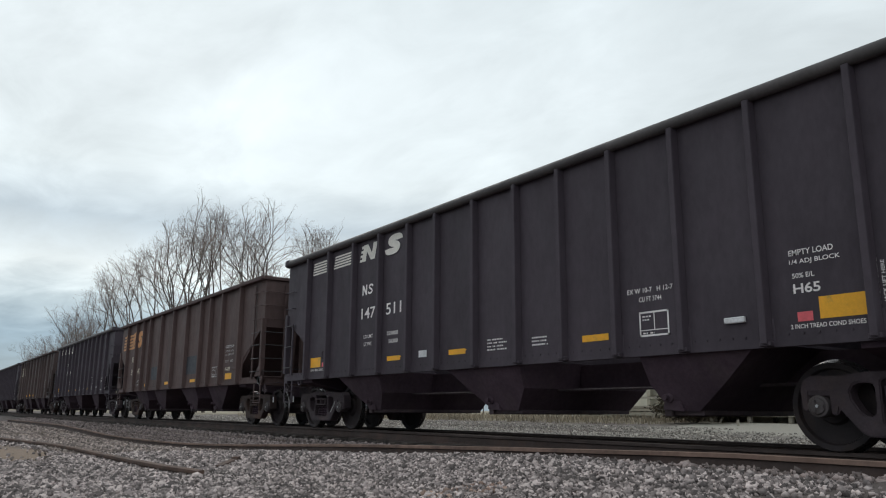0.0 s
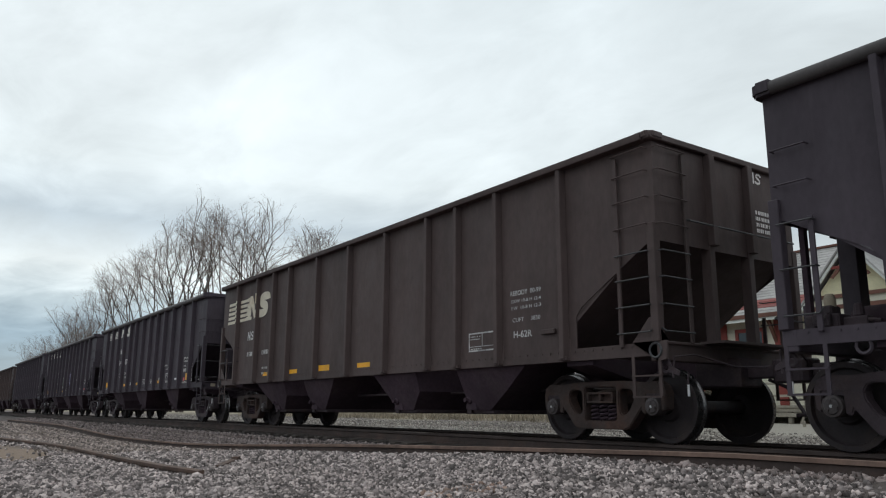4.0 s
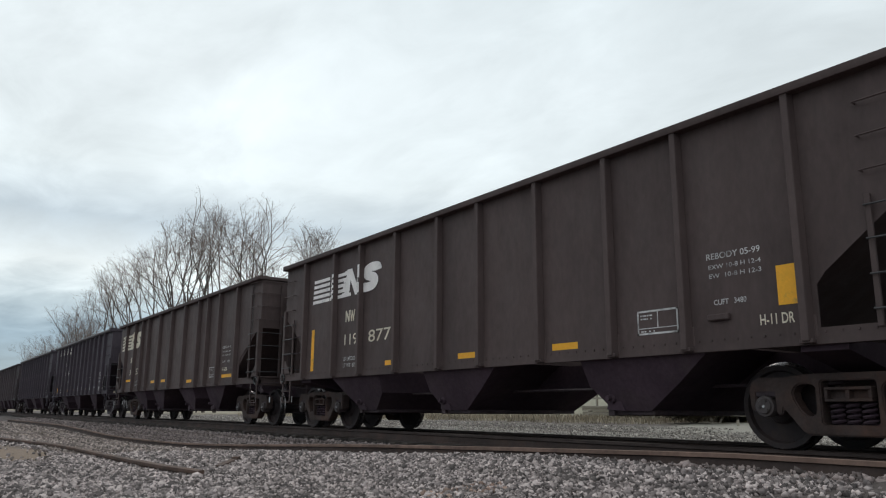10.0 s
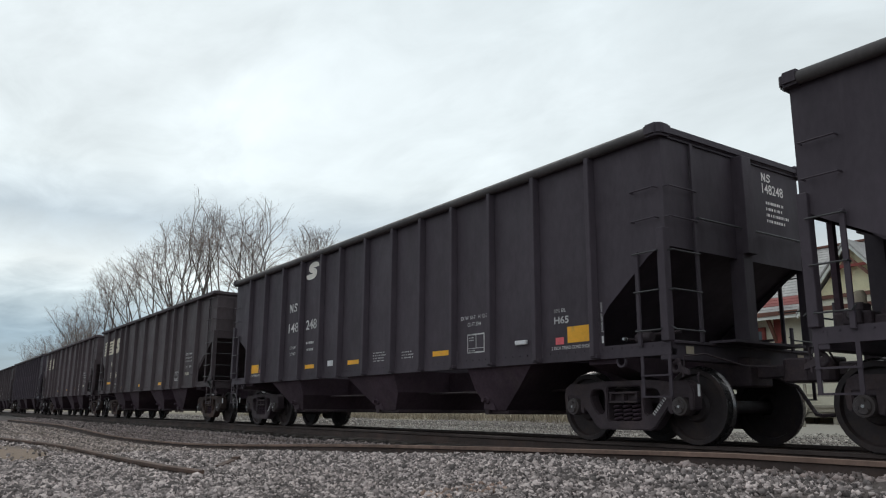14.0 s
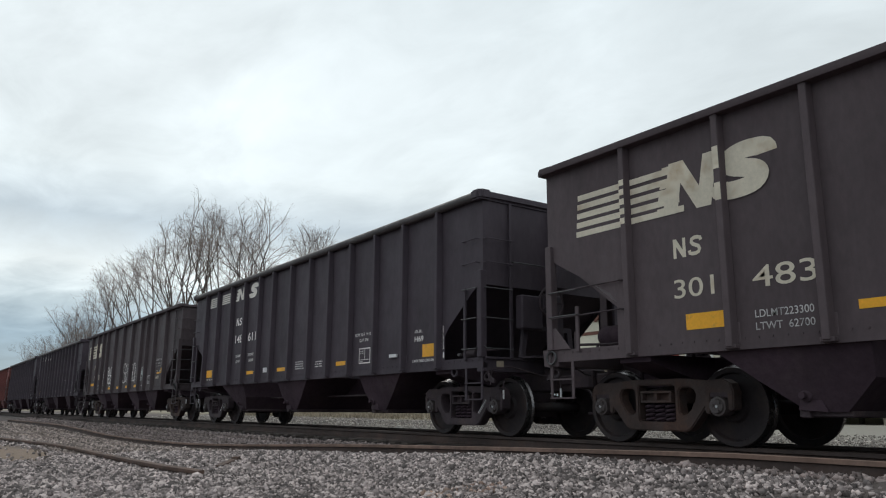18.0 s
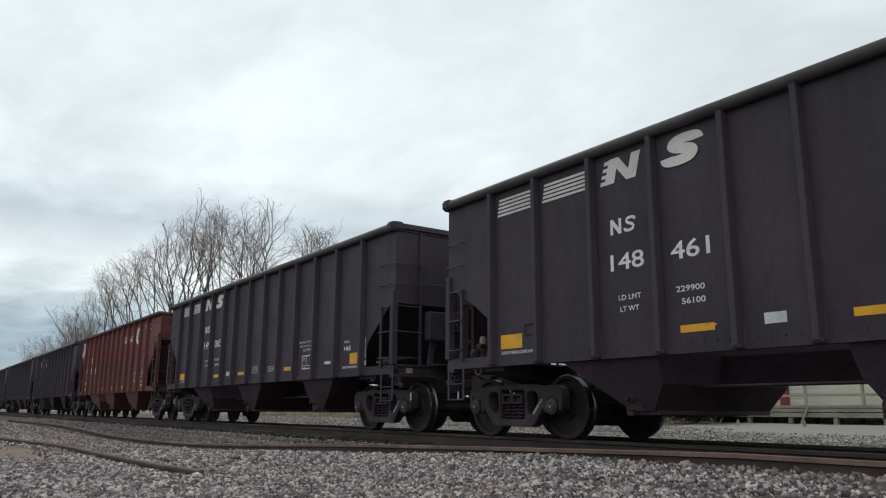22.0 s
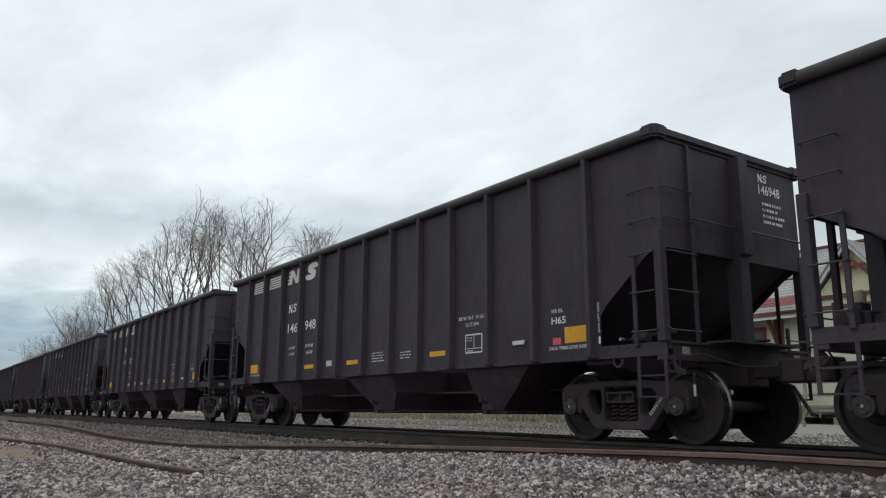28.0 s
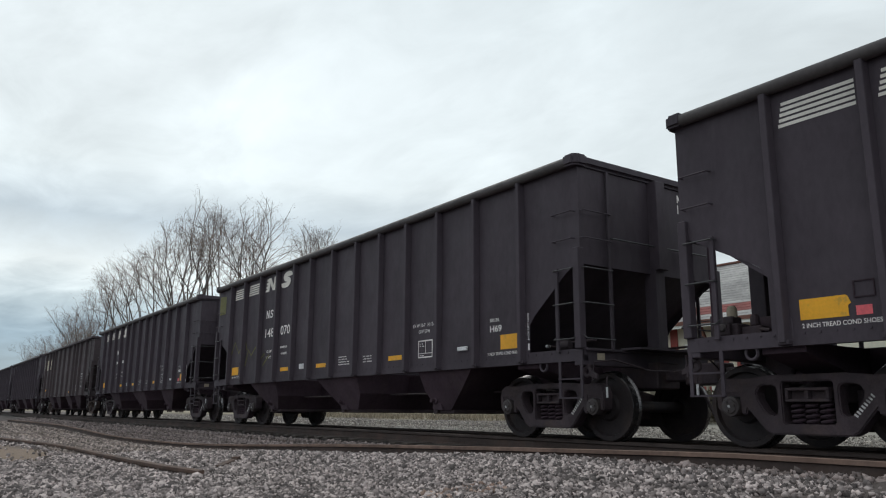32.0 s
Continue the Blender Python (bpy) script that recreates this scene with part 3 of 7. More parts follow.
def sideframe_mesh(y0, y1, material):
    """A cast side frame: arched top, two slanting legs round triangular windows, a spring window and axle jaws."""
    half = [(0.42, 0.165), (0.50, 0.205), (0.69, 0.43), (0.705, 0.37), (0.775, 0.37), (0.785, 0.60), (0.995, 0.60), (1.0, 0.40), (1.07, 0.42), (1.085, 0.62), (1.05, 0.715), (0.96, 0.765), (0.70, 0.755), (0.40, 0.785)]
    outline = half + [(-a, b) for a, b in reversed(half)]
    win = [(0.335, 0.63), (0.35, 0.66), (0.39, 0.68), (0.49, 0.68), (0.545, 0.655), (0.575, 0.60), (0.565, 0.53), (0.50, 0.42), (0.44, 0.365), (0.385, 0.355), (0.345, 0.385), (0.335, 0.45)]
    middle = [(-0.255, 0.275), (0.255, 0.275), (0.275, 0.30), (0.275, 0.69), (0.25, 0.71), (-0.25, 0.71), (-0.275, 0.69), (-0.275, 0.30)]
    return plate(outline, [win, [(-a, b) for a, b in reversed(win)], middle], y0, y1, material, "side_frame", 0.014)


def spring_shape(y):
    s = Shape()
    for cx in (-0.155, 0.0, 0.155):
        pts = [(cx + 0.062 * math.cos(a), y + 0.062 * math.sin(a), 0.265 + 0.235 * k / 40) for k in range(41) for a in (2 * math.pi * 4.5 * k / 40,)]
        s.tube(pts, 0.0165, 5)
    return s


TRUCK_MESHES = {}


def build_truck(parent, x, steel, turned):
    """A two-axle truck under a car: side frames, bolster, springs, brake beams and two turning wheelsets."""
    key = steel.name
    if key not in TRUCK_MESHES:
        f = {}
        f["near"] = sideframe_mesh(-1.09, -0.92, steel)
        f["far"] = sideframe_mesh(0.92, 1.09, steel)
        s = Shape().prism([(-1.03, 0.50), (1.03, 0.50), (1.03, 0.63), (0.5, 0.74), (-0.5, 0.74), (-1.03, 0.63)], "x", -0.22, 0.22)
        # each end of the bolster has two open pockets
        for q in (-1, 1):
            for x0, x1, z0, z1 in ((-0.235, 0.235, 0.50, 0.53), (-0.235, 0.235, 0.615, 0.645), (-0.235, -0.20, 0.53, 0.615), (-0.02, 0.02, 0.53, 0.615), (0.20, 0.235, 0.53, 0.615)):
                s.box(x0, x1, q * 1.02, q * 1.105, z0, z1)
        f["bolster"] = s.mesh("bolster", steel, False, 0.006)
        f["spring_n"] = spring_shape(-1.0).mesh("spring_nest", UNDER, True)
        f["spring_f"] = spring_shape(1.0).mesh("spring_nest", UNDER, True)
        a = Shape()
        a.prism([(-0.155, 0.40), (-0.118, 0.40), (-0.118, 0.555), (0.13, 0.555), (0.13, 0.63), (-0.13, 0.63), (-0.155, 0.60)], "y", -0.075, 0.075)
        f["adapter"] = a.mesh("bearing_adapter", STEEL, False, 0.01)
        b = Shape().box(-0.03, 0.03, -0.8, 0.8, 0.30, 0.40)
        f["brake"] = b.mesh("brake_beam", STEEL)
        b = Shape().prism([(0.03, 0.28), (0.095, 0.28), (0.115, 0.45), (0.095, 0.62), (0.03, 0.62)], "y", -0.05, 0.05)
        f["shoe"] = b.mesh("brake_shoe", STEEL)
        TRUCK_MESHES[key] = f
    f = TRUCK_MESHES[key]
    t = hang("truck", f["bolster"], parent, pose(x, 0, 0, 0, 0, 0), "cast steel two-axle truck")
    hang("side_frame", f["near"], t)
    hang("side_frame", f["far"], t)
    hang("spring_nest", f["spring_n"], t, None, "coil springs")
    hang("spring_nest", f["spring_f"], t, None, "coil springs")
    if "mark" not in TRUCK_MESHES:
        s = Shape()
        for k in range(8):
            a, c = 0.495 + 0.025 * k, 0.345 + 0.027 * k
            s.add([(a, -1.0925, c), (a + 0.012, -1.0925, c + 0.015), (a - 0.022, -1.0925, c + 0.043), (a - 0.034, -1.0925, c + 0.028)], [(0, 1, 2, 3)])
        TRUCK_MESHES["mark"] = s.mesh("frame_stencil", FADED)
    if steel is STEEL:
        tagged(hang("frame_stencil", TRUCK_MESHES["mark"], t), kind="stuff")
    for q in (-1, 1):
        beam = hang("brake_beam", f["brake"], t, pose(q * 0.34, 0, 0))
        for w in (-1, 1):
            hang("bearing_adapter", f["adapter"], t, pose(w * 0.889, q * 1.005, 0))
            hang("brake_shoe", f["shoe"], beam, pose(0, w * 0.753, 0, 0, 0, 0 if q > 0 else 180))
    if "wheel" not in TRUCK_MESHES:
        TRUCK_MESHES["wheel"] = wheelset_mesh()
    hang("wheelset_front", TRUCK_MESHES["wheel"], t, pose(0.889, 0, 0.457), "steel wheelset with polished treads")
    hang("wheelset_rear", TRUCK_MESHES["wheel"], t, pose(-0.889, 0, 0.457), "steel wheelset with polished treads")


TYPES = {
    # length of the body, height, stakes from the trailing end, cut-out of the side at the ends (how far in, low, high), bays, stake width, trucks
    "tub": dict(lad=0.45, L=14.46, H=3.84, ribs=(1.20, 2.22, 3.31, 4.34, 5.35, 6.23, 7.29, 8.31, 9.25, 10.20, 11.19, 12.21, 13.30), cut=(1.02, 1.58, 2.33), bays=((2.50, 3.58, 3.92, 4.20), (6.44, 6.68, 7.1, 8.15), (10.45, 10.70, 11.1, 12.05)), w=0.05, a=6.11, chord=0.15, high=False),
    "rebody": dict(lad=0.60, L=15.28, H=3.77, ribs=(1.24, 2.62, 3.67, 4.60, 6.08, 7.54, 9.00, 10.40, 11.27, 12.31, 13.71), cut=(1.36, 1.62, 2.42), bays=((2.5, 3.45, 3.85, 4.25), (5.30, 5.48, 6.0, 6.9), (8.40, 9.0, 9.5, 9.92), (11.1, 11.2, 11.7, 12.9)), w=0.055, a=6.25, chord=0.085, high=True),
    "old": dict(lad=0.58, L=14.0, H=3.71, ribs=(1.17, 2.59, 3.70, 5.04, 6.40, 7.52, 8.88, 10.22, 11.33, 12.75), cut=(1.12, 1.62, 2.42), bays=((2.3, 3.3, 3.85, 4.3), (5.80, 6.15, 6.75, 7.85), (9.55, 9.9, 10.5, 11.6)), w=0.055, a=5.85, chord=0.085, high=True),
    "quality": dict(lad=0.50, L=14.22, H=3.77, ribs=(1.30, 2.33, 3.35, 4.27, 5.24, 6.12, 7.05, 7.95, 8.86, 9.81, 10.73, 11.70, 12.73), cut=(1.26, 1.88, 2.80), bays=((2.3, 3.35, 3.9, 4.35), (5.72, 6.07, 6.65, 7.75), (9.58, 9.93, 10.55, 11.7)), w=0.05, a=5.9, chord=0.085, high=True),
}


TYPES["rebody_long"] = dict(TYPES["rebody"], L=15.38, H=3.76, ribs=tuple(r + 0.24 for r in TYPES["rebody"]["ribs"]))


def build_car(kind, paint, steel, name="coal_hopper_car", geared=True, drop=0.0):
    """A three or four bay open hopper car with stakes, ladders, trucks and couplers; x is its length, +x its leading end."""
    p = TYPES[kind]
    L, H, body = p["L"], p["H"] - drop, PAINT[paint]
    h, xe = L / 2, L / 2 - p["cut"][0] - 0.02
    lo, hi, tc = p["cut"][1], p["cut"][2], H - p["chord"]
    # the oxide red car carries soot on its frame work
    soot, dull = (GRIME, DULLED) if kind == "quality" else (body, body)
    car = thing(name, "open top steel coal hopper car", "hopper car", "cars of the coal train")
    # the edge of the opening lies higher at the trailing end
    back, xb = (0.20, xe) if kind == "tub" else (0.12, xe + 0.15) if kind.startswith("rebody") else (0.0, xe)
    outline = [(-xb, 1.10), (xe, 1.10), (xe, lo), (xe + 0.10, lo + 0.12), (h - 0.28, hi - 0.10), (h - 0.10, hi), (h, hi + 0.02), (h, H - 0.03), (-h, H - 0.03), (-h, hi + 0.02), (-h + 0.10, hi), (-h + 0.28, hi - 0.10), (-xb - 0.10, lo + back + 0.12), (-xb, lo + back)]
    for q in (-1, 1):
        part("side_sheet", Shape().prism(outline, "y", q * (SHEET - 0.014), q * SHEET), body, car)
        s = Shape().box(-h, h, q * 1.40, q * (SHEET + 0.016), 1.04, 1.115)
        s.box(-h, h, q * (SHEET - 0.02), q * (SHEET + 0.006), 1.10, 1.20)
        if q < 0:
            for k in range(int(L / 0.16)):
                s.box(-h + 0.1 + k * 0.16, -h + 0.12 + k * 0.16, -SHEET - 0.016, -SHEET - 0.004, 1.15, 1.17)
        part("side_sill", s, body, car)
        # round-topped chord along the top of the side
        y = q * 1.545
        c = p["chord"] / 2
        if kind == "tub":
            prof = [(y + 0.066 * math.cos(a), tc + c + c * math.sin(a)) for a in (math.pi * 2 * k / 12 + 0.26 for k in range(12))]
        else:
            prof = [(y - q * 0.06, tc), (y + q * 0.075, tc), (y + q * 0.085, tc + 0.03), (y + q * 0.085, H), (y - q * 0.06, H)]
        part("top_chord", Shape().prism(prof, "x", -h + 0.06, h - 0.06), CHORD if kind == "tub" else soot, car, smooth=True)
    stake = Shape()
    w = p["w"]
    stake.prism([(-w, SHEET - 0.002), (-w * 0.72, 1.60), (w * 0.72, 1.60), (w, SHEET - 0.002)], "z", 1.07, tc + 0.02)
    stake.prism([(-w * 1.5, SHEET - 0.003), (-w * 1.5, SHEET + 0.012), (w * 1.5, SHEET + 0.012), (w * 1.5, SHEET - 0.003)], "z", 1.09, 1.33)
    stake.box(-w * 1.3, w * 1.3, SHEET, 1.58, 1.05, 1.10)
    sm = stake.mesh("side_stake", dull, False, 0.008)
    for u in p["ribs"]:
        hang("side_stake", sm, car, pose(u - h, 0, 0, 0, 0, 180))
        hang("side_stake", sm, car, pose(u - h, 0, 0))
    for q in (-1, 1):
        part("end_sheet", Shape().box(q * (h - 0.014), q * h, -SHEET + 0.0145, SHEET - 0.0145, hi, H - 0.03), dull, car)
        part("end_chord", Shape().box(q * (h - 0.06), q * (h + 0.07), -1.60, 1.60, tc, H), soot, car, bevel=0.045 if kind == "tub" else 0.012, segs=3 if kind == "tub" else 1, smooth=True)
        for v in (-1, 1):
            cap = Shape().prism([(q * (h - 0.17), v * 1.46), (q * (h - 0.06), v * 1.46), (q * (h - 0.06), v * 1.36), (q * (h + 0.085), v * 1.36), (q * (h + 0.085), v * 1.54), (q * (h + 0.02), v * 1.62), (q * (h - 0.17), v * 1.62)], "z", tc + (0.0 if kind == "tub" else 0.02), H + 0.014)
            part("corner_cap", cap, soot, car, bevel=0.03 if kind == "tub" else 0.01, segs=2, smooth=True)
        sx = 2.3 * (hi - 0.91) / (hi - 0.74)
        part("slope_sheet", Shape().hull([(q * h, -1.47, hi + 0.16), (q * (h - 0.02), -1.47, hi + 0.19), (q * (h - sx), -1.47, 1.10), (q * (h - sx + 0.03), -1.47, 1.07)], [(q * h, 1.47, hi + 0.16), (q * (h - 0.02), 1.47, hi + 0.19), (q * (h - sx), 1.47, 1.10), (q * (h - sx + 0.03), 1.47, 1.07)]), soot, car)
        part("end_sill", Shape().box(q * (h - 0.16), q * h, -1.50, 1.50, 0.98, 1.20).box(q * (h - 0.02), q * (h + 0.035), -1.45, 1.45, 1.17, 1.21), soot, car, bevel=0.01)
        for y, w, out in ((0.02, 0.10, 0.17),) if kind == "tub" else ((-0.42, 0.055, 0.10), (0.42, 0.055, 0.10)):
            s = Shape().box(q * (h - 0.02), q * (h + out), y - w, y + w, hi + 0.05, tc)
            s.box(q * (h - 0.12), q * (h + out - 0.08), y - w, y + w, 1.2, hi + 0.1)
            part("end_post", s, soot, car, bevel=0.008)
        for v in (-1, 1):
            s = Shape().box(q * (h - 0.10), q * (h + 0.012), v * 1.43, v * 1.545, 1.20, hi + 0.22)
            if p["high"]:
                s.prism([(q * (h - 0.42), 1.20), (q * (h + 0.10), 1.20), (q * (h + 0.08), 1.0), (q * (h - 0.02), 0.98), (q * (h - 0.06), 1.48), (q * (h - 0.14), 1.50)], "y", v * 1.50, v * 1.525)
            part("corner_post", s, dull, car, bevel=0.008)
            zt = tc - 0.1 if p["high"] and kind.startswith("rebody") and q != v else hi - 0.02
            bare = kind.startswith("rebody") and q == v
            if bare:
                zt = 1.75
            st = Shape().box(q * (h - p["lad"]), q * (h - p["lad"] + 0.055), v * 1.515, v * 1.545, 1.16, zt)
            part("ladder_stile", st, soot, car, bevel=0.004)
            if q == v:
                zt = 1.5
            st = Shape().box(q * (h + 0.02), q * (h + 0.05), v * 0.93, v * 0.985, 1.2, zt if kind.startswith("rebody") or q == v else tc)
            part("ladder_stile", st, soot, car, bevel=0.004)
            rungs = [1.33, 1.80, 2.27, 2.68, 3.06] if kind == "tub" else [1.32, 1.64, 1.97, 2.29, 2.63, 2.97, 3.31, 3.60] if kind != "quality" else [1.32, 1.70, 2.10, 2.50, 2.90, 3.45]
            for k, z in enumerate(rungs):
                if z > H - 0.12:
                    continue
                if bare and not 1.5 < z < 2.0:
                    continue
                droop = 0.05 if k == 0 else 0.0
                y0, y1 = v * 1.50, v * 1.575
                pts = [(q * (h - p["lad"]), y0, z + droop), (q * (h - p["lad"]), y1, z), (q * (h - 0.08), y1, z), (q * (h - 0.08), y0, z + droop)]
                part("ladder_rung", Shape().tube(pts, 0.010, 6), GALV if z < 2.4 else soot, car, smooth=True)
                if q == v and k > 0:
                    continue
                pts = [(q * h, v * 1.48, z + droop), (q * (h + 0.075), v * 1.48, z), (q * (h + 0.075), v * 0.95, z), (q * h, v * 0.95, z + droop)]
                part("ladder_rung", Shape().tube(pts, 0.010, 6), GALV if z < 2.4 else soot, car, smooth=True)
            s = Shape()
            for x in (h - 0.43, h - 0.03):
                s.box(q * x - 0.022, q * x + 0.022, v * 1.49, v * 1.505, 0.56, 1.08)
            s.box(q * (h - 0.45), q * (h - 0.01), v * 1.478, v * 1.518, 0.555, 0.575)
            s.box(q * (h - 0.45), q * (h - 0.01), v * 1.478, v * 1.518, 0.80, 0.82)
            part("stirrup_step", s, soot, car)
            if kind == "tub":
                part("roping_eye", Shape().torus((q * (h - 0.78), v * 1.47, 1.0), "y", 0.07, 0.018, 14, 5), body, car, smooth=True)
                part("tag_plate", Shape().box(q * (h + 0.005), q * (h + 0.012), v * 1.24, v * 1.10, 1.06, 1.15), TAN, car, "small tan tag plate")
            else:
                part("roping_eye", Shape().torus((q * (h - 0.06), v * 1.53, 1.10), "y", 0.085, 0.016, 16, 5), GALV, car, smooth=True)
        if kind != "quality":
            part("crossover_bar", Shape().tube([(q * h, -0.95, 2.75), (q * (h + 0.09), -0.95, 2.72), (q * (h + 0.09), 1.35, 2.72), (q * h, 1.35, 2.75)], 0.013, 6), GALV, car, smooth=True)
        # walkway over the coupler and the coupler itself
        part("end_platform", Shape().box(q * (h - 0.02), q * (h + 0.34), -0.75, 0.75, 1.205, 1.235), body, car)
        s = Shape().box(q * (h - 0.3), q * (h + 0.55), -0.07, 0.07, 0.80, 0.96)
        s.prism([(q * (h + 0.52), -0.12), (q * (h + 0.60), -0.19), (q * (h + 0.86), -0.17), (q * (h + 0.84), -0.04), (q * (h + 0.72), 0.0), (q * (h + 0.84), 0.06), (q * (h + 0.84), 0.16), (q * (h + 0.60), 0.18), (q * (h + 0.52), 0.12)], "z", 0.74, 1.02)
        part("coupler", s, STEEL, car, bevel=0.02)
        part("draft_box", Shape().box(q * (h - 0.5), q * (h + 0.16), -0.24, 0.24, 0.70, 1.06), STEEL, car, bevel=0.02)
        hose = [(q * (h + 0.18), 0.34, 0.80), (q * (h + 0.42), 0.34, 0.70), (q * (h + 0.58), 0.30, 0.48), (q * (h + 0.72), 0.18, 0.37), (q * (h + 0.845), 0.06, 0.36)]
        part("air_hose", Shape().tube(hose, 0.024, 7), STEEL, car, smooth=True)
        part("lever_handle", Shape().tube([(q * (h + 0.12), -1.20, 0.705), (q * (h + 0.12), -1.20, 0.57)], 0.015, 6), TAG, car, "pale worn lever handle", smooth=True)
        s = Shape().torus((q * (h - 0.02), -1.40, 0.90), "y", 0.055, 0.026, 14, 6).box(q * (h - 0.05), q * (h + 0.03), -1.425, -1.375, 0.94, 1.0)
        s.prism([(q * (h + 0.02), 0.84), (q * (h + 0.16), 0.80), (q * (h + 0.16), 0.86), (q * (h + 0.02), 0.93)], "y", -1.42, -1.38)
        part("lever_bracket", s, STEEL, car, bevel=0.006)
        part("lever_stem", Shape().tube([(q * (h + 0.12), -1.18, 0.84), (q * (h + 0.12), -1.20, 0.80), (q * (h + 0.12), -1.20, 0.70)], 0.012, 6), STEEL, car, smooth=True)
        part("uncoupling_lever", Shape().tube([(q * (h + 0.08), -1.42, 0.78), (q * (h + 0.10), -1.40, 1.02), (q * (h + 0.12), -1.05, 1.06), (q * (h + 0.30), -0.55, 0.93), (q * (h + 0.5), -0.22, 0.92)], 0.012, 6), STEEL, car, smooth=True)
    if kind == "tub":
        # air fittings that show in the opening of the leading end
        for v in (-1, 1):
            part("pipe_fitting", Shape().lathe([(0.0, v * 1.36), (0.018, v * 1.36), (0.024, v * 1.345), (0.024, v * 1.30), (0.0, v * 1.30)], 10, (h - 0.84, 0, 1.285)), BRIGHT, car, "bright bare steel pipe fitting", smooth=True)
            part("air_pipe", Shape().tube([(h - 0.84, v * 1.31, 1.285), (h - 0.84, v * 1.10, 1.285), (h - 0.80, v * 1.0, 1.35), (h - 0.25, v * 0.98, 1.36)], 0.02, 6), STEEL, car, smooth=True)
            part("dirt_collector", Shape().lathe([(0.0, h - 0.68), (0.055, h - 0.675), (0.07, h - 0.65), (0.07, h - 0.47), (0.055, h - 0.445), (0.0, h - 0.44)], 12, (0, v * 1.28, 1.285), "x"), STEEL, car, smooth=True)
        # brake valve and brace in the opening of the trailing end
        x = -h + 0.20
        part("brace_post", Shape().box(-h - 0.01, -h + 0.05, -1.01, -0.94, 1.20, hi + 0.1), UNDER, car)
        s = Shape().box(x - 0.20, x + 0.16, -1.06, -0.80, 1.20, 1.38).box(x - 0.08, x + 0.10, -1.14, -1.06, 1.24, 1.38).box(x - 0.05, x + 0.08, -1.04, -0.84, 1.38, 1.47)
        s.box(x + 0.16, x + 0.42, -1.0, -0.86, 1.22, 1.34).lathe([(0.0, 1.48), (0.05, 1.47), (0.06, 1.34), (0.0, 1.34)], 10, (x + 0.30, -0.93, 0), "z")
        part("brake_valve", s, STEEL, car, bevel=0.02)
        part("valve_cap", Shape().lathe([(0.0, -1.165), (0.035, -1.165), (0.048, -1.15), (0.048, -1.13), (0.0, -1.13)], 10, (x + 0.02, 0, 1.33)), BEARING, car, smooth=True)
        part("release_valve", Shape().lathe([(0.0, 1.60), (0.04, 1.595), (0.06, 1.55), (0.06, 1.46), (0.0, 1.46)], 12, (x + 0.02, -0.94, 0), "z"), TAN, car, "pale weathered valve cover", smooth=True)
        part("air_reservoir", Shape().lathe([(0.0, x), (0.10, x + 0.02), (0.14, x + 0.09), (0.14, x + 0.72), (0.10, x + 0.79), (0.0, x + 0.80)], 14, (0, -0.46, 1.36), "x"), UNDER, car, smooth=True)
        part("brake_pipe", Shape().tube([(x + 0.62, -1.16, 1.26), (x + 0.50, -1.14, 1.28), (x + 0.40, -0.95, 1.28)], 0.02, 6), STEEL, car, smooth=True)
    if kind != "tub":
        # brake equipment that shows in the opening of the trailing end
        x = -h + 0.62
        part("air_reservoir", Shape().lathe([(0.0, x - 0.30), (0.10, x - 0.28), (0.15, x - 0.20), (0.15, x + 0.30), (0.10, x + 0.38), (0.0, x + 0.40)], 16, (0, -0.82, 1.40), "x"), UNDER, car, smooth=True)
        s = Shape().box(x + 0.46, x + 0.66, -1.10, -0.86, 1.20, 1.50).box(x + 0.50, x + 0.62, -1.18, -1.10, 1.27, 1.43).box(x + 0.42, x + 0.70, -1.06, -0.90, 1.50, 1.56)
        part("brake_valve", s, UNDER, car, bevel=0.02)
        part("brake_pipe", Shape().tube([(x - 0.5, -1.05, 1.30), (x + 0.1, -1.05, 1.27), (x + 0.46, -1.0, 1.30)], 0.02, 6), STEEL, car, smooth=True)
        for z in (1.62, 1.98):
            part("grab_rail", Shape().tube([(-h + 0.02, -1.50, z - 0.02), (-h + 0.06, -1.535, z), (-xe - 0.06, -1.535, z + 0.02), (-xe - 0.03, -1.49, z + 0.02)], 0.011, 6), STEEL, car, smooth=True)
        part("brace_post", Shape().box(-h + 0.86, -h + 0.93, -0.62, -0.55, 1.18, hi), UNDER, car)
        part("brace_post", Shape().box(-h + 0.86, -h + 0.93, 0.55, 0.62, 1.18, hi), UNDER, car)
    bays = list(p["bays"])
    if kind == "tub" and not geared:
        # the middle bay of a car that runs the other way round
        bays[1] = (6.36, 7.33, 7.92, 8.24)
    for t0, b0, b1, t1 in bays:
        t0, b0, b1, t1 = t0 - h, b0 - h, b1 - h, t1 - h
        zb, yb, zm, ym = 0.40, 1.20, 0.72, 1.32
        m0 = t0 + (0.05 if b0 - t0 < 0.5 else (b0 - t0) * 0.52)
        m1 = t1 - (0.05 if t1 - b1 < 0.5 else (t1 - b1) * 0.52)
        ring = [(m0, -ym, zm), (m1, -ym, zm), (m1, ym, zm), (m0, ym, zm)]
        bay = Shape().hull([(b0, -yb, zb), (b1, -yb, zb), (b1, yb, zb), (b0, yb, zb)], ring)
        bay.hull(ring, [(t0, -1.46, 1.10), (t1, -1.46, 1.10), (t1, 1.46, 1.10), (t0, 1.46, 1.10)])
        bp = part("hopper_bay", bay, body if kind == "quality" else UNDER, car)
        s = Shape().box(b0 - 0.03, b1 + 0.03, -yb + 0.03, yb - 0.03, 0.35, zb + 0.01)
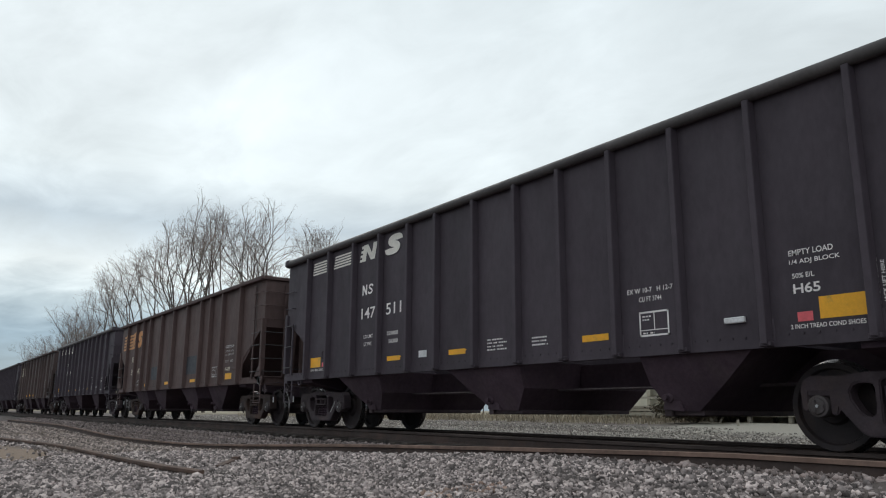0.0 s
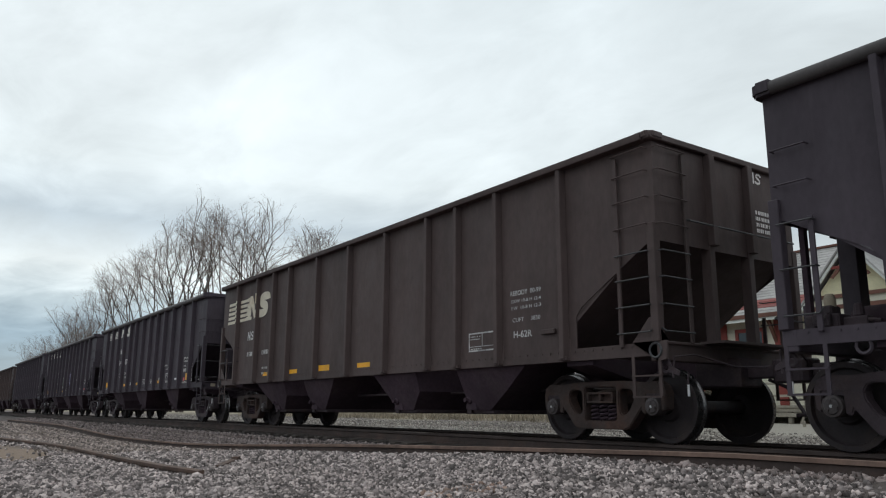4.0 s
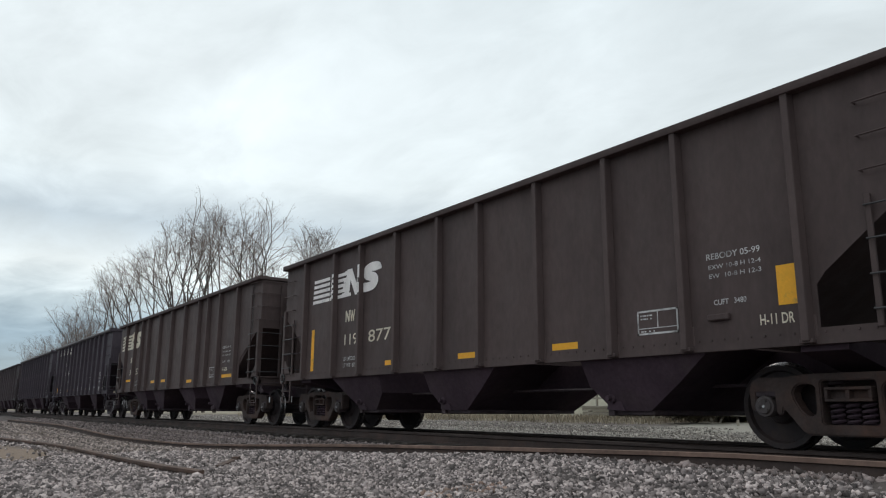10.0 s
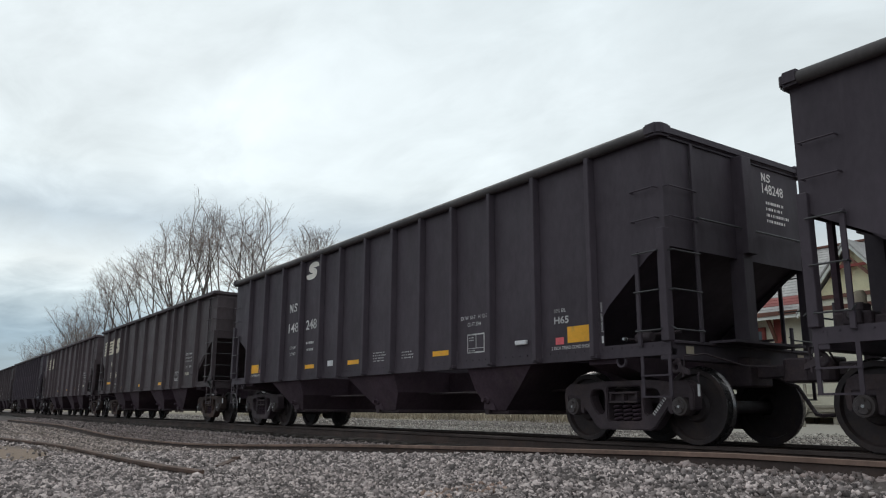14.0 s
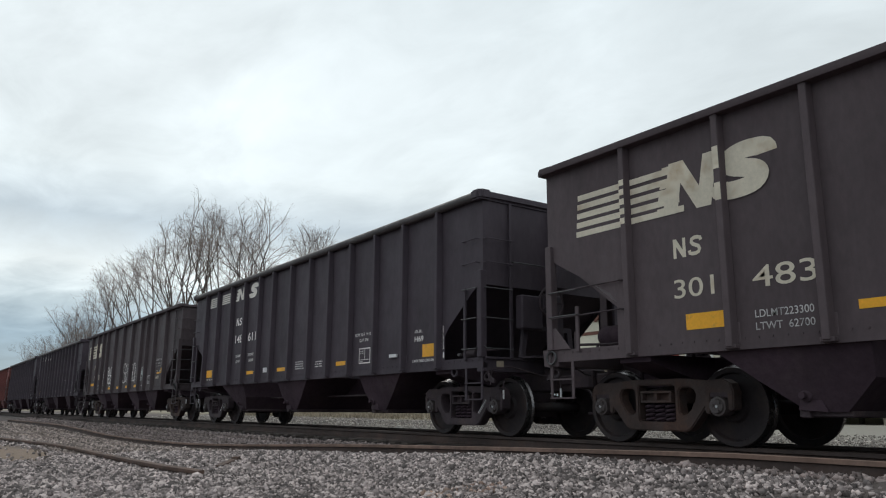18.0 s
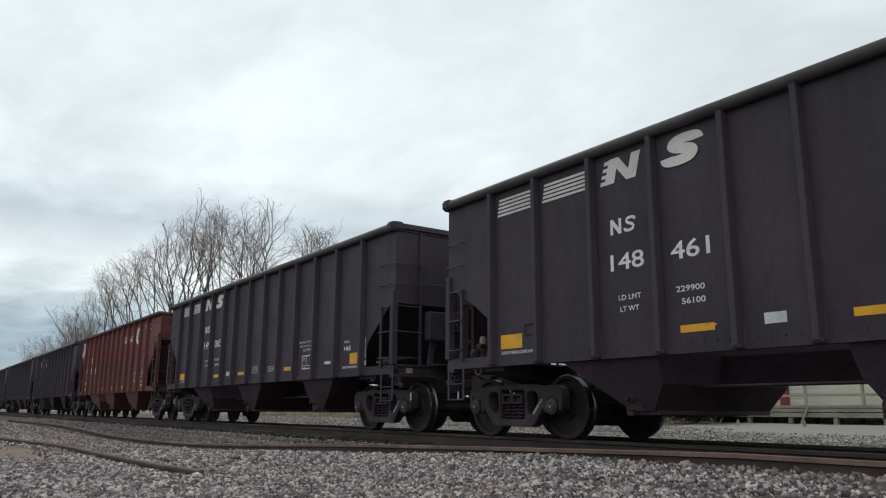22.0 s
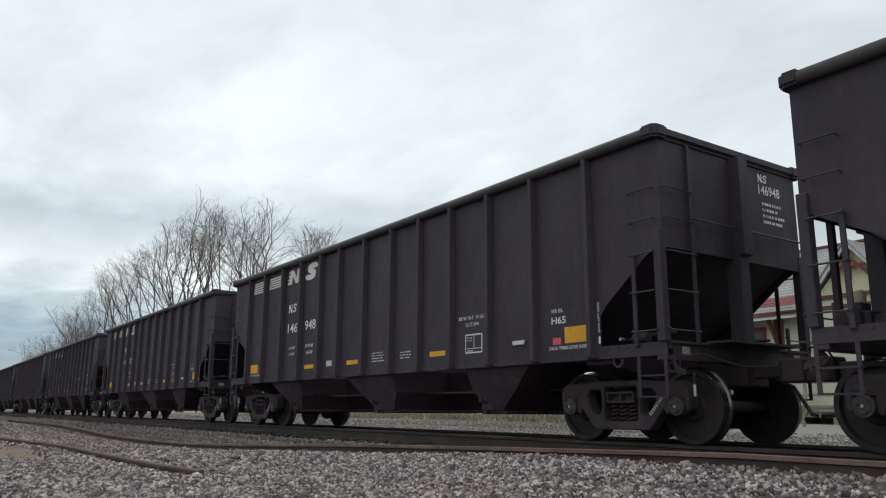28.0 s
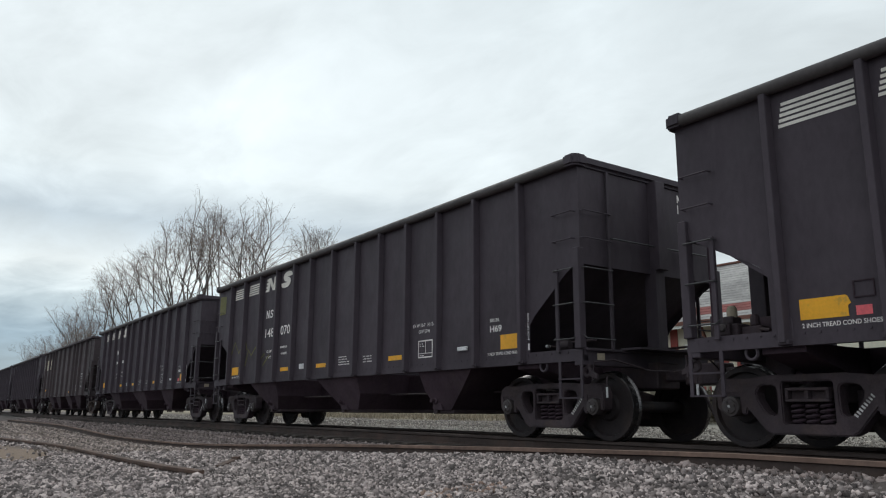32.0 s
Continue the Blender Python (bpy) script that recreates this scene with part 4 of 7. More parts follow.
        s.box(b0 - 0.09, b0 + 0.02, -yb - 0.02, yb + 0.02, 0.34, 0.50)
        part("outlet_gate", s, STEEL, bp, bevel=0.01)
        for v in (-1, 1):
            s = Shape().lathe([(0.0, v * 1.2), (0.065, v * 1.2), (0.065, v * 1.27), (0.035, v * 1.29), (0.035, v * 1.35), (0.0, v * 1.35)], 10, (b0 + 0.02, 0, 0.56))
            s.prism([(b0 - 0.08, 0.42), (b0 + 0.22, 0.40), (b0 + 0.16, 0.53), (b0 + 0.06, 0.64), (b0 - 0.04, 0.60)], "y", v * 1.20, v * 1.245)
            part("gate_lock", s, UNDER, bp, smooth=True)
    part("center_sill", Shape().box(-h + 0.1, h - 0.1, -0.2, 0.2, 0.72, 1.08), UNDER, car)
    part("brake_pipe", Shape().tube([(-h + 0.2, -0.62, 0.62), (-h + 1.6, -0.62, 0.70), (h - 1.6, -0.62, 0.70), (h - 0.2, -0.62, 0.62)], 0.022, 6), STEEL, car)
    for q in (-1, 1):
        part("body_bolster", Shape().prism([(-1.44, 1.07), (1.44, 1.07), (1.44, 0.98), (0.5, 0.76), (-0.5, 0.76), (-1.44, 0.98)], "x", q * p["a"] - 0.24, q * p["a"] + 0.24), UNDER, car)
        build_truck(car, q * p["a"], steel, False)
    return car


def brake_gear(car, kind, paint):
    """Hand brake wheel, gear case and chain rod on the leading end."""
    p = TYPES[kind]
    h = p["L"] / 2
    z = 3.36 if p["high"] else 2.10
    x = h + 0.06
    w = -0.48 if p["high"] else -0.34
    if p["high"]:
        s = Shape().box(x, x + 0.12, -0.70, -0.32, z - 0.20, z + 0.16).box(x - 0.02, x + 0.07, -0.86, 0.06, z - 0.34, z - 0.28)
    else:
        s = Shape().box(x - 0.04, x + 0.13, -0.86, -0.42, 1.66, 2.20).box(x, x + 0.14, -0.42, 0.0, z - 0.16, z + 0.14)
    iron = GRIME if kind == "quality" else PAINT[paint]
    g = part("brake_gear_case", s, iron, car, bevel=0.02)
    s = Shape().torus((x + 0.24, w, z), "x", 0.25, 0.016, 24, 6)
    for k in range(5):
        a = 2 * math.pi * k / 5
        s.tube([(x + 0.20, w, z), (x + 0.24, w + 0.25 * math.cos(a), z + 0.25 * math.sin(a))], 0.012, 5)
    s.lathe([(0.0, x + 0.27), (0.05, x + 0.27), (0.05, x + 0.10)], 10, (0, w, z), "x")
    part("brake_wheel", s, STEEL, g, smooth=True)
    part("brake_rod", Shape().tube([(x + 0.06, -0.05, z - 0.2), (x + 0.06, -0.05, 1.0)], 0.014, 6), GALV, car)
    s = Shape().prism([(-0.78, 1.22), (-0.70, z - 0.36), (0.34, z - 0.36), (0.40, 1.22), (0.30, 1.22), (0.24, z - 0.44), (-0.60, z - 0.44), (-0.68, 1.22)], "x", x - 0.08, x - 0.02)
    part("brake_bracket", s, iron, car, bevel=0.006)

# ---- writing and marks on the cars ----
FACE = -(SHEET + 0.005)


def letters(text, u0, u1, z0, z1, h, bold=0.012):
    """Verts and faces of a word in the built-in font, fitted between u0 and u1 along the car and z0 and z1 up."""
    cu = bpy.data.curves.new("lettering", "FONT")
    cu.body, cu.resolution_u, cu.offset = text, 4, bold
    ob = bpy.data.objects.new("lettering", cu)
    me = ob.to_mesh()
    v = np.array([q.co[:] for q in me.vertices])
    f = [tuple(q.vertices) for q in me.polygons]
    ob.to_mesh_clear()
    bpy.data.objects.remove(ob)
    bpy.data.curves.remove(cu)
    lo, hi = v.min(0), v.max(0)
    x = u0 - h + (v[:, 0] - lo[0]) / max(hi[0] - lo[0], 1e-6) * (u1 - u0)
    z = z0 + (v[:, 1] - lo[1]) / max(hi[1] - lo[1], 1e-6) * (z1 - z0)
    return [(a, FACE, b) for a, b in zip(x, z)], f


class Marks:
    """Collects flat marks on the near side of one car."""

    def __init__(self, car, kind):
        self.car, self.h = car, TYPES[kind]["L"] / 2 - (0.2 if kind == "rebody_long" else 0.0)

    coat = 0

    def quad(self, s, u0, u1, z0, z1, slant=0.0):
        a, b = u0 - self.h, u1 - self.h
        s.add([(a, FACE, z0), (b, FACE, z0), (b + slant, FACE, z1), (a + slant, FACE, z1)], [(0, 1, 2, 3)])

    def poly(self, s, pts):
        s.add([(u - self.h, FACE, z) for u, z in pts], [tuple(range(len(pts)))])

    def words(self, s, text, u0, u1, z0, z1, bold=0.012):
        s.add(*letters(text, u0, u1, z0, z1, self.h, bold))

    def words_up(self, s, text, u, z0, z1, size):
        """A word that reads upwards, its right side at u."""
        v, f = letters(text, 0, z1 - z0, 0, size, 0, 0.02)
        s.add([(u - self.h - c, FACE, z0 + a) for a, b, c in v], f)

    def lines(self, s, u0, u1, z0, z1, n):
        """n rows of unreadable small writing, as broken bars."""
        step = (z1 - z0) / n
        for i in range(n):
            u, z = u0, z1 - (i + 0.72) * step
            end = u1 - random.uniform(0, 0.3) * (u1 - u0)
            while u < end:
                w = random.choice((0.018, 0.024, 0.03, 0.04))
                self.quad(s, u, min(u + w, u1), z, z + step * 0.42)
                u += w + random.choice((0.010, 0.012, 0.014, 0.04))

    def stroke(self, s, pts, w, soft=False):
        """A painted line of width w through the points (u, z); a soft one swings round them in a curve."""
        p = [Vector((u - self.h, z)) for u, z in pts]
        if soft and len(p) > 2:
            out = []
            for i in range(len(p) - 1):
                a, b, c, d = p[max(i - 1, 0)], p[i], p[i + 1], p[min(i + 2, len(p) - 1)]
                for k in range(5):
                    t = k / 5
                    out.append(0.5 * (2 * b + (c - a) * t + (2 * a - 5 * b + 4 * c - d) * t * t + (3 * b - a - 3 * c + d) * t ** 3))
            p = out + [p[-1]]
        self.coat = (self.coat + 1) % 9
        face = FACE - 0.0006 * self.coat
        vs = []
        for i, q in enumerate(p):
            d = (p[min(i + 1, len(p) - 1)] - p[max(i - 1, 0)]).normalized() * (w / 2)
            vs += [(q.x - d.y, face, q.y + d.x), (q.x + d.y, face, q.y - d.x)]
        s.add(vs, [(2 * i, 2 * i + 1, 2 * i + 3, 2 * i + 2) for i in range(len(p) - 1)])

    def put(self, name, s, material, label="", kind=""):
        if s.v:
            me = bpy.data.meshes.new(name)
            me.from_pydata(s.v, [], s.f)
            me.materials.append(material)
            tagged(hang(name, me, self.car, None, label), kind=kind or ("stuff" if "stencil" in name or "scrawl" in name or "word" in name or "scribble" in name else ""))

    def strip(self, u0, u1, z0, z1, material=None, name="reflector_strip", notch=False):
        s = Shape()
        if notch:
            a, b, z = u0, u1, (z0 + z1) / 2
            self.poly(s, [(a, z0), (b, z0), (b, z), (b + 0.03, z + 0.02), (b, z1 - 0.01), (b - 0.02, z1), (a, z1)])
        else:
            self.quad(s, u0, u1, z0, z1)
        self.put(name, s, material or YELLOW, {"reflector_strip": "yellow reflector"}.get(name, ""))


STROKES = {
    "e": [[(.08, .42), (.9, .6), (.78, .95), (.42, 1), (.12, .62), (.18, .2), (.55, 0), (1, .22)]],
    "S": [[(1, .85), (.75, 1), (.25, 1), (.05, .8), (.2, .58), (.8, .45), (.95, .22), (.75, 0), (.2, 0), (0, .15)]],
    "E": [[(.9, .95), (.3, 1), (.1, .7), (.1, .2), (.3, 0), (.95, .05)], [(.1, .52), (.75, .55)]],
    "N": [[(.05, 0), (.12, 1), (.8, .05), (.9, 1)]],
    "Z": [[(0, .95), (.95, 1), (.1, .05), (1, 0)], [(.25, .5), (.8, .52)]],
    "O": [[(.5, 1), (.1, .75), (.05, .3), (.4, 0), (.8, .15), (.95, .6), (.75, .95), (.4, 1)]],
    "C": [[(.95, .85), (.6, 1), (.15, .75), (.05, .3), (.4, 0), (.95, .15)]],
    "R": [[(.1, 0), (.1, 1), (.7, 1), (.9, .78), (.65, .52), (.15, .5)], [(.4, .5), (.95, 0)]],
    "Q": [[(.5, 1), (.1, .75), (.05, .3), (.4, 0), (.8, .15), (.95, .6), (.75, .95), (.4, 1)], [(.6, .35), (1, -.1)]],
    "U": [[(.05, 1), (.08, .25), (.35, 0), (.75, .05), (.92, .35), (.95, 1)]],
    "D": [[(.1, 0), (.1, 1), (.6, .95), (.95, .55), (.6, .05), (.1, 0)]],
    "B": [[(.1, 0), (.1, 1), (.65, .97), (.75, .7), (.15, .52), (.85, .42), (.85, .1), (.1, 0)]],
    "I": [[(.1, 1), (.9, 1)], [(.5, 1), (.5, 0)], [(.1, 0), (.9, 0)]],
    "A": [[(.02, 0), (.45, 1), (.95, 0)], [(.2, .4), (.8, .4)]],
    "T": [[(0, 1), (1, .97)], [(.5, 1), (.45, 0)]],
    "H": [[(.08, 0), (.08, 1)], [(.92, 0), (.92, 1)], [(.08, .5), (.92, .52)]],
}


def spray(mk, s, word, u0, u1, z0, z1, w, lift=0.0):
    """A word in hand-drawn strokes."""
    n = len(word)
    for i, c in enumerate(word):
        a, wd = u0 + (u1 - u0) * i / n, (u1 - u0) / n * 0.82
        z = z0 + lift * i / n
        for line in STROKES[c]:
            mk.stroke(s, [(a + x * wd, z + y * (z1 - z0)) for x, y in line], w, c not in "NZATHI")


BEND = ((0.84, 0.68), (0.80, 0.80), (0.64, 0.838), (0.46, 0.838), (0.30, 0.78), (0.27, 0.66), (0.36, 0.57), (0.52, 0.51), (0.67, 0.45), (0.74, 0.34), (0.68, 0.21), (0.50, 0.162), (0.30, 0.162), (0.16, 0.20), (0.12, 0.32))


def emblem(mk, kind, material, scheme):
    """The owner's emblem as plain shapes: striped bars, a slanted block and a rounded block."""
    s = Shape()

    def bars(u0, u1, z0, z1, n=5, cut=0.0):
        st = (z1 - z0) / n
        for i in range(n):
            z = z0 + i * st
            mk.quad(s, u0 + 0.012 * i, u1 - cut * (n - 1 - i), z, z + st * 0.62)
            for r in (rib - TYPES[kind]["L"] / 2 + mk.h for rib in TYPES[kind]["ribs"]):
                if u0 - 0.06 < r < u1:
                    w = TYPES[kind]["w"] * 0.70
                    s.add([(r - w - mk.h, -1.6015, z), (r + w - mk.h, -1.6015, z), (r + w - mk.h, -1.6015, z + st * 0.62), (r - w - mk.h, -1.6015, z + st * 0.62)], [(0, 1, 2, 3)])

    def slab(u0, u1, z0, z1):
        pts = [(0.10, 0), (0.34, 0), (0.414, 0.566), (0.64, 0), (0.86, 0), (1.0, 1), (0.78, 1), (0.698, 0.415), (0.47, 1), (0.24, 1)]
        # the bars run out in short tips on the slanted block's outer edge
        tips = [(0.10 + 0.14 * t - (0.11 if k % 2 else 0.0), t) for k, t in ((0, 0.96), (1, 0.96), (1, 0.80), (0, 0.80), (0, 0.68), (1, 0.68), (1, 0.54), (0, 0.54), (0, 0.42), (1, 0.42), (1, 0.28), (0, 0.28), (0, 0.16), (1, 0.16), (1, 0.0))]
        mk.poly(s, [(u0 + a * (u1 - u0), z0 + b * (z1 - z0)) for a, b in pts[1:] + tips])

    def pill(u0, u1, z0, z1):
        """A thick double bend that leans to the right."""
        line = [Vector((a + 0.10 * (b - 0.5), b)) for a, b in BEND]
        fine = []
        for i in range(len(line) - 1):
            a, b, c, d = line[max(i - 1, 0)], line[i], line[i + 1], line[min(i + 2, len(line) - 1)]
            fine += [0.5 * (2 * b + (c - a) * t + (2 * a - 5 * b + 4 * c - d) * t * t + (3 * b - a - 3 * c + d) * t ** 3) for t in (0, 0.34, 0.67)]
        fine.append(line[-1])
        one, two = [], []
        for i, q in enumerate(fine):
            d = (fine[min(i + 1, len(fine) - 1)] - fine[max(i - 1, 0)]).normalized() * 0.162
            one.append((q.x - d.y, q.y + d.x)), two.append((q.x + d.y, q.y - d.x))
        W, H, n = u1 - u0, z1 - z0, len(fine)
        bends.add([(u0 + a * W - mk.h, FACE - 0.0003 * (i % n), z0 + b * H) for i, (a, b) in enumerate(one + two)], [(i, i + 1, n + i + 1, n + i) for i in range(n - 1)])

    bends = Shape()
    if scheme == "split":
        bars(1.31, 2.12, 3.31, 3.60), bars(2.33, 3.20, 3.31, 3.60)
        slab(3.46, 4.15, 3.28, 3.61), pill(4.49, 5.06, 3.25, 3.63)
    elif scheme == "pill":
        pill(4.49, 5.06, 3.25, 3.63)
    elif scheme == "ghost":
        bars(1.31, 2.12, 3.31, 3.60), bars(2.33, 3.20, 3.31, 3.60), slab(3.46, 4.15, 3.28, 3.61), pill(4.49, 5.06, 3.25, 3.63)
    elif scheme == "wide":
        for u0, u1, k in ((1.58, 2.12, 0), (2.33, 3.22, 1)):
            for i in range(4):
                z = 2.93 + i * 0.118
                mk.quad(s, u0 + (0.04 * i if not k else 0), u1 - (0.50 - 0.15 * i if k else 0), z, z + 0.076, 0.03 if k else 0.0)
        head = [(0.02, 0.97), (0.60, 0.98), (0.77, 0.43), (0.82, 1.0), (0.96, 1.0), (1.0, 0.0), (0.67, 0.02), (0.42, 0.45), (0.46, 0.24), (0.40, 0.02), (0.06, 0.01), (0.04, 0.28), (0.24, 0.20), (0.21, 0.49), (0.10, 0.78)]
        mk.poly(s, [(3.40 + a * 0.84, 2.90 + b * 0.55) for a, b in head])
        pill(4.42, 5.22, 2.92, 3.47)
    elif scheme in ("joined", "shifted"):
        u, lo, hi = (0.37, 2.68, 3.30) if scheme == "joined" else (1.46, 2.66, 3.22)
        bars(u, u + 0.80, lo, hi), bars(u + 0.83, u + 1.52, lo, hi, 5, -0.06)
        slab(u + 1.36, u + 2.25, lo, hi), pill(u + 2.16, u + 2.95, lo, hi)
        # the paint runs on over the stake where the two letters meet
        for r in (rib - TYPES[kind]["L"] / 2 + mk.h for rib in TYPES[kind]["ribs"]):
            if u + 2.0 < r < u + 2.5:
                w = TYPES[kind]["w"] * 0.70
                for z0, z1 in ((lo, lo + 0.20), (hi - 0.26, hi)):
                    s.add([(r - w - mk.h, -1.6015, z0), (r + w - mk.h, -1.6015, z0), (r + w - mk.h, -1.6015, z1), (r - w - mk.h, -1.6015, z1)], [(0, 1, 2, 3)])
    elif scheme == "arc":
        def ring(u, z, r0, r1, a0, a1, n=18):
            pts = [(u + r1 * math.cos(a), z + r1 * math.sin(a)) for a in np.linspace(a0, a1, n)] + [(u + r0 * math.cos(a), z + r0 * math.sin(a)) for a in np.linspace(a1, a0, n)]
            for i in range(n - 1):
                mk.poly(s, [pts[i], pts[i + 1], pts[2 * n - 2 - i], pts[2 * n - 1 - i]])
        ring(0.60, 3.13, 0.20, 0.30, -0.25, 3.25), ring(0.60, 3.13, 0.055, 0.14, -0.25, 4.2)
        for z in (2.86, 2.96, 3.05):
            mk.quad(s, 0.13, 0.56, z, z + 0.07)
        ring(11.15, 3.15, 0.168, 0.315, 0, 6.283, 30), ring(11.15, 3.15, 0.082, 0.125, -0.4, 3.5), ring(11.15, 3.15, 0.022, 0.055, 0.3, 4.6, 10)
        mk.poly(s, [(11.15, 2.84), (11.54, 2.845), (11.46, 2.97), (11.38, 3.02), (11.26, 2.96)])
        for z in (3.005, 3.075):
            mk.quad(s, 9.0, 9.72, z, z + 0.047), mk.quad(s, 9.90, 10.64, z, z + 0.047), mk.quad(s, 10.82, 11.12, z, z + 0.047)
        for a, b in ((9.05, 9.65), (0.18, 0.85)):
            z = 3.155 if a > 5 else 3.46
            n = 7
            for i in range(n):
                mk.quad(s, a + (b - a) * i / n, a + (b - a) * (i + 0.72) / n, z, z + 0.09)
    # each shape of the emblem is a piece of its own; rings stay whole
    pieces = []
    for k, f in enumerate(s.f):
        # overlapping coats of paint lie one over another
        pts = [(s.v[i][0], s.v[i][1] - 0.0007 * (k % 7), s.v[i][2]) for i in f]
        lo, hi = min(p[0] for p in pts), max(p[0] for p in pts)
        if scheme == "arc" and hi - lo < 0.25:
            pieces.append(("ring", pts))
        else:
            pieces.append(("bar", pts))
    rest = Shape()
    for tag, pts in pieces:
        if tag == "ring":
            rest.add(pts, [tuple(range(len(pts)))])
            continue
        one = Shape().add(pts, [tuple(range(len(pts)))])
        mk.put("emblem_shape", one, material)
    mk.put("emblem_arc", rest, material, kind="stuff")
    mk.put("emblem_bend", bends, material)


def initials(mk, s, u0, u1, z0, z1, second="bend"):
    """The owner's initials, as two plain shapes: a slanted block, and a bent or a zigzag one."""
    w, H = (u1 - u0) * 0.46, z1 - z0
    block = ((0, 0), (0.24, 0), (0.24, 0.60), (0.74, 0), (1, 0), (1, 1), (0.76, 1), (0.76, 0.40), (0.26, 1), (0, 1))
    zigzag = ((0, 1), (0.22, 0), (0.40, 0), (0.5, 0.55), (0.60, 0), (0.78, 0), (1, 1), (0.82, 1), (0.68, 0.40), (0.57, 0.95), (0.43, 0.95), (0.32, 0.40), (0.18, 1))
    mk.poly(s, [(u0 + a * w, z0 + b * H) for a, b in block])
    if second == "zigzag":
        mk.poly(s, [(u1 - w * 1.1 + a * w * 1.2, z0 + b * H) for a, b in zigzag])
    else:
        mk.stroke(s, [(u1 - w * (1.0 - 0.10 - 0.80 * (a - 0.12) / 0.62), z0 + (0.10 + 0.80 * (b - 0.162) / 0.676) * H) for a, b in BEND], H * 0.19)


def mark_tub(car, spec):
    mk = Marks(car, "tub")
    white = FADED if spec.get("faded") else WHITE
    if spec.get("logo", "split") != "none":
        emblem(mk, "tub", {"pill": CHALK, "ghost": FADED}.get(spec.get("logo"), FADED if spec.get("faded") else CHALK), spec.get("logo", "split"))
    n, d = Shape(), Shape()
    num, wide = spec.get("num"), spec.get("logo") == "wide"
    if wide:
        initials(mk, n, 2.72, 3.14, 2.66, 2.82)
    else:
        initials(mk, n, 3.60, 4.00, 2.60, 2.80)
    if num:
        zz = (2.66, 2.86) if wide else (2.13, 2.345)
        mk.words(n, num[:3], 3.66 if wide else 3.58, 4.14 if wide else 4.12, *zz), mk.words(n, num[3:], 4.52, 5.06, *zz)
    else:
        mk.lines(n, 3.58, 4.12, 2.14, 2.40, 1), mk.lines(n, 4.52, 5.06, 2.14, 2.40, 1)
    wt = spec.get("wt")
    mk.words(d, "LD LMT", 3.69, 4.05, 1.75, 1.815), mk.words(d, "LT WT", 3.71, 4.01, 1.605, 1.67)
    if wt:
        mk.words(d, wt[0], 4.57, 4.96, 1.745, 1.815), mk.words(d, wt[1], 4.64, 4.96, 1.60, 1.67)
    else:
        mk.lines(d, 4.56, 4.98, 1.78, 1.90, 1), mk.lines(d, 4.60, 4.97, 1.63, 1.75, 1)
    mk.lines(d, 7.56, 8.02, 1.27, 1.47, 4), mk.lines(d, 8.58, 8.96, 1.28, 1.43, 3)
    mk.words(d, "2 INCH TREAD COND SHOES", 1.37, 2.14, 1.205, 1.25)
    a = 10.42
    if spec.get("exw") == "new":
        mk.words(d, "EXW 10-7 H 12-7", a - 0.05, 11.08, 1.84, 1.89), mk.words(d, "EW  10-7 H 12-6", a, 11.08, 1.75, 1.80), mk.words(d, "CU FT 3744", a + 0.16, 10.95, 1.66, 1.71)
    else:
        mk.words(d, "EX W 10-7   H 12-7", a - 0.06, 11.05, 1.80, 1.86), mk.words(d, "CU FT 3744", a + 0.12, 10.88, 1.69, 1.75)
    frame_box(mk, d, 10.53, 10.97, 1.27, 1.57)
    plate_rim = Shape()
    for a in ((1.90, 2.10, 1.45, 1.462), (1.90, 2.10, 1.60, 1.612), (1.90, 1.912, 1.462, 1.60), (2.088, 2.10, 1.462, 1.60)):
        plate_rim.box(a[0] - mk.h, a[1] - mk.h, -SHEET - 0.012, -SHEET + 0.002, a[2], a[3])
    part("card_holder", plate_rim, UNDER, car)
    for i in range(9):
        mk.quad(d, 13.325, 13.35, 1.36 + i * 0.05, 1.395 + i * 0.05)
    mk.quad(d, 13.325, 13.35, 1.24, 1.33)
    code = spec.get("code", "H65")
    mk.words(n, code, 12.52, 12.80 if len(code) < 4 else 12.96, 1.555, 1.655, 0.02)
    mk.words(d, "2 INCH TREAD COND SHOES", 12.46, 13.20, 1.205, 1.25)
    mk.words_up(d, "JACK LIFT HERE", 13.425, 1.38, 1.77, 0.045)
    mk.quad(d, 13.385, 13.42, 1.24, 1.33)
    if spec.get("empty"):
        mk.words(d, "EMPTY LOAD", 12.50, 12.96, 1.94, 2.00), mk.words(d, "1/4 ADJ BLOCK", 12.50, 13.02, 1.84, 1.90)
    mk.words(d, "50% E/L", 12.52, 12.75, 1.71, 1.76)
    mk.put("number_stencil", n, white), mk.put("data_stencil", d, FADED if spec.get("faded") or num is None else WHITE)
    mk.strip(1.36, 1.84, 1.285, 1.49, notch=spec.get("notch"))
    if not spec.get("no_reds"):
        mk.strip(1.91, 2.06, 1.285, 1.375, TAG if spec.get("pale_tag") else PINK, "repair_tag")
        mk.strip(12.54, 12.70, 1.275, 1.37, TAG if spec.get("pale_tag") else PINK, "repair_tag")
    for u in (4.57, 6.54, 9.55):
        k = random.uniform(-0.03, 0.03)
        mk.strip(u + k, u + 0.46 + k, 1.275, 1.36, notch=random.random() < 0.3)
    mk.strip(12.77, 13.23, 1.285, 1.50)
    mk.strip(5.65, 5.90, 1.285, 1.40, TAG, "tag_plate")
    s = Shape().box(11.72 - mk.h, 11.97 - mk.h, -SHEET - 0.045, -SHEET, 1.32, 1.385)
    part("tag_holder", s, TAG, car, bevel=0.01)
    if spec.get("plate"):
        mk.strip(9.70, 9.92, 1.36, 1.45, TAG, "tag_plate")
    return mk


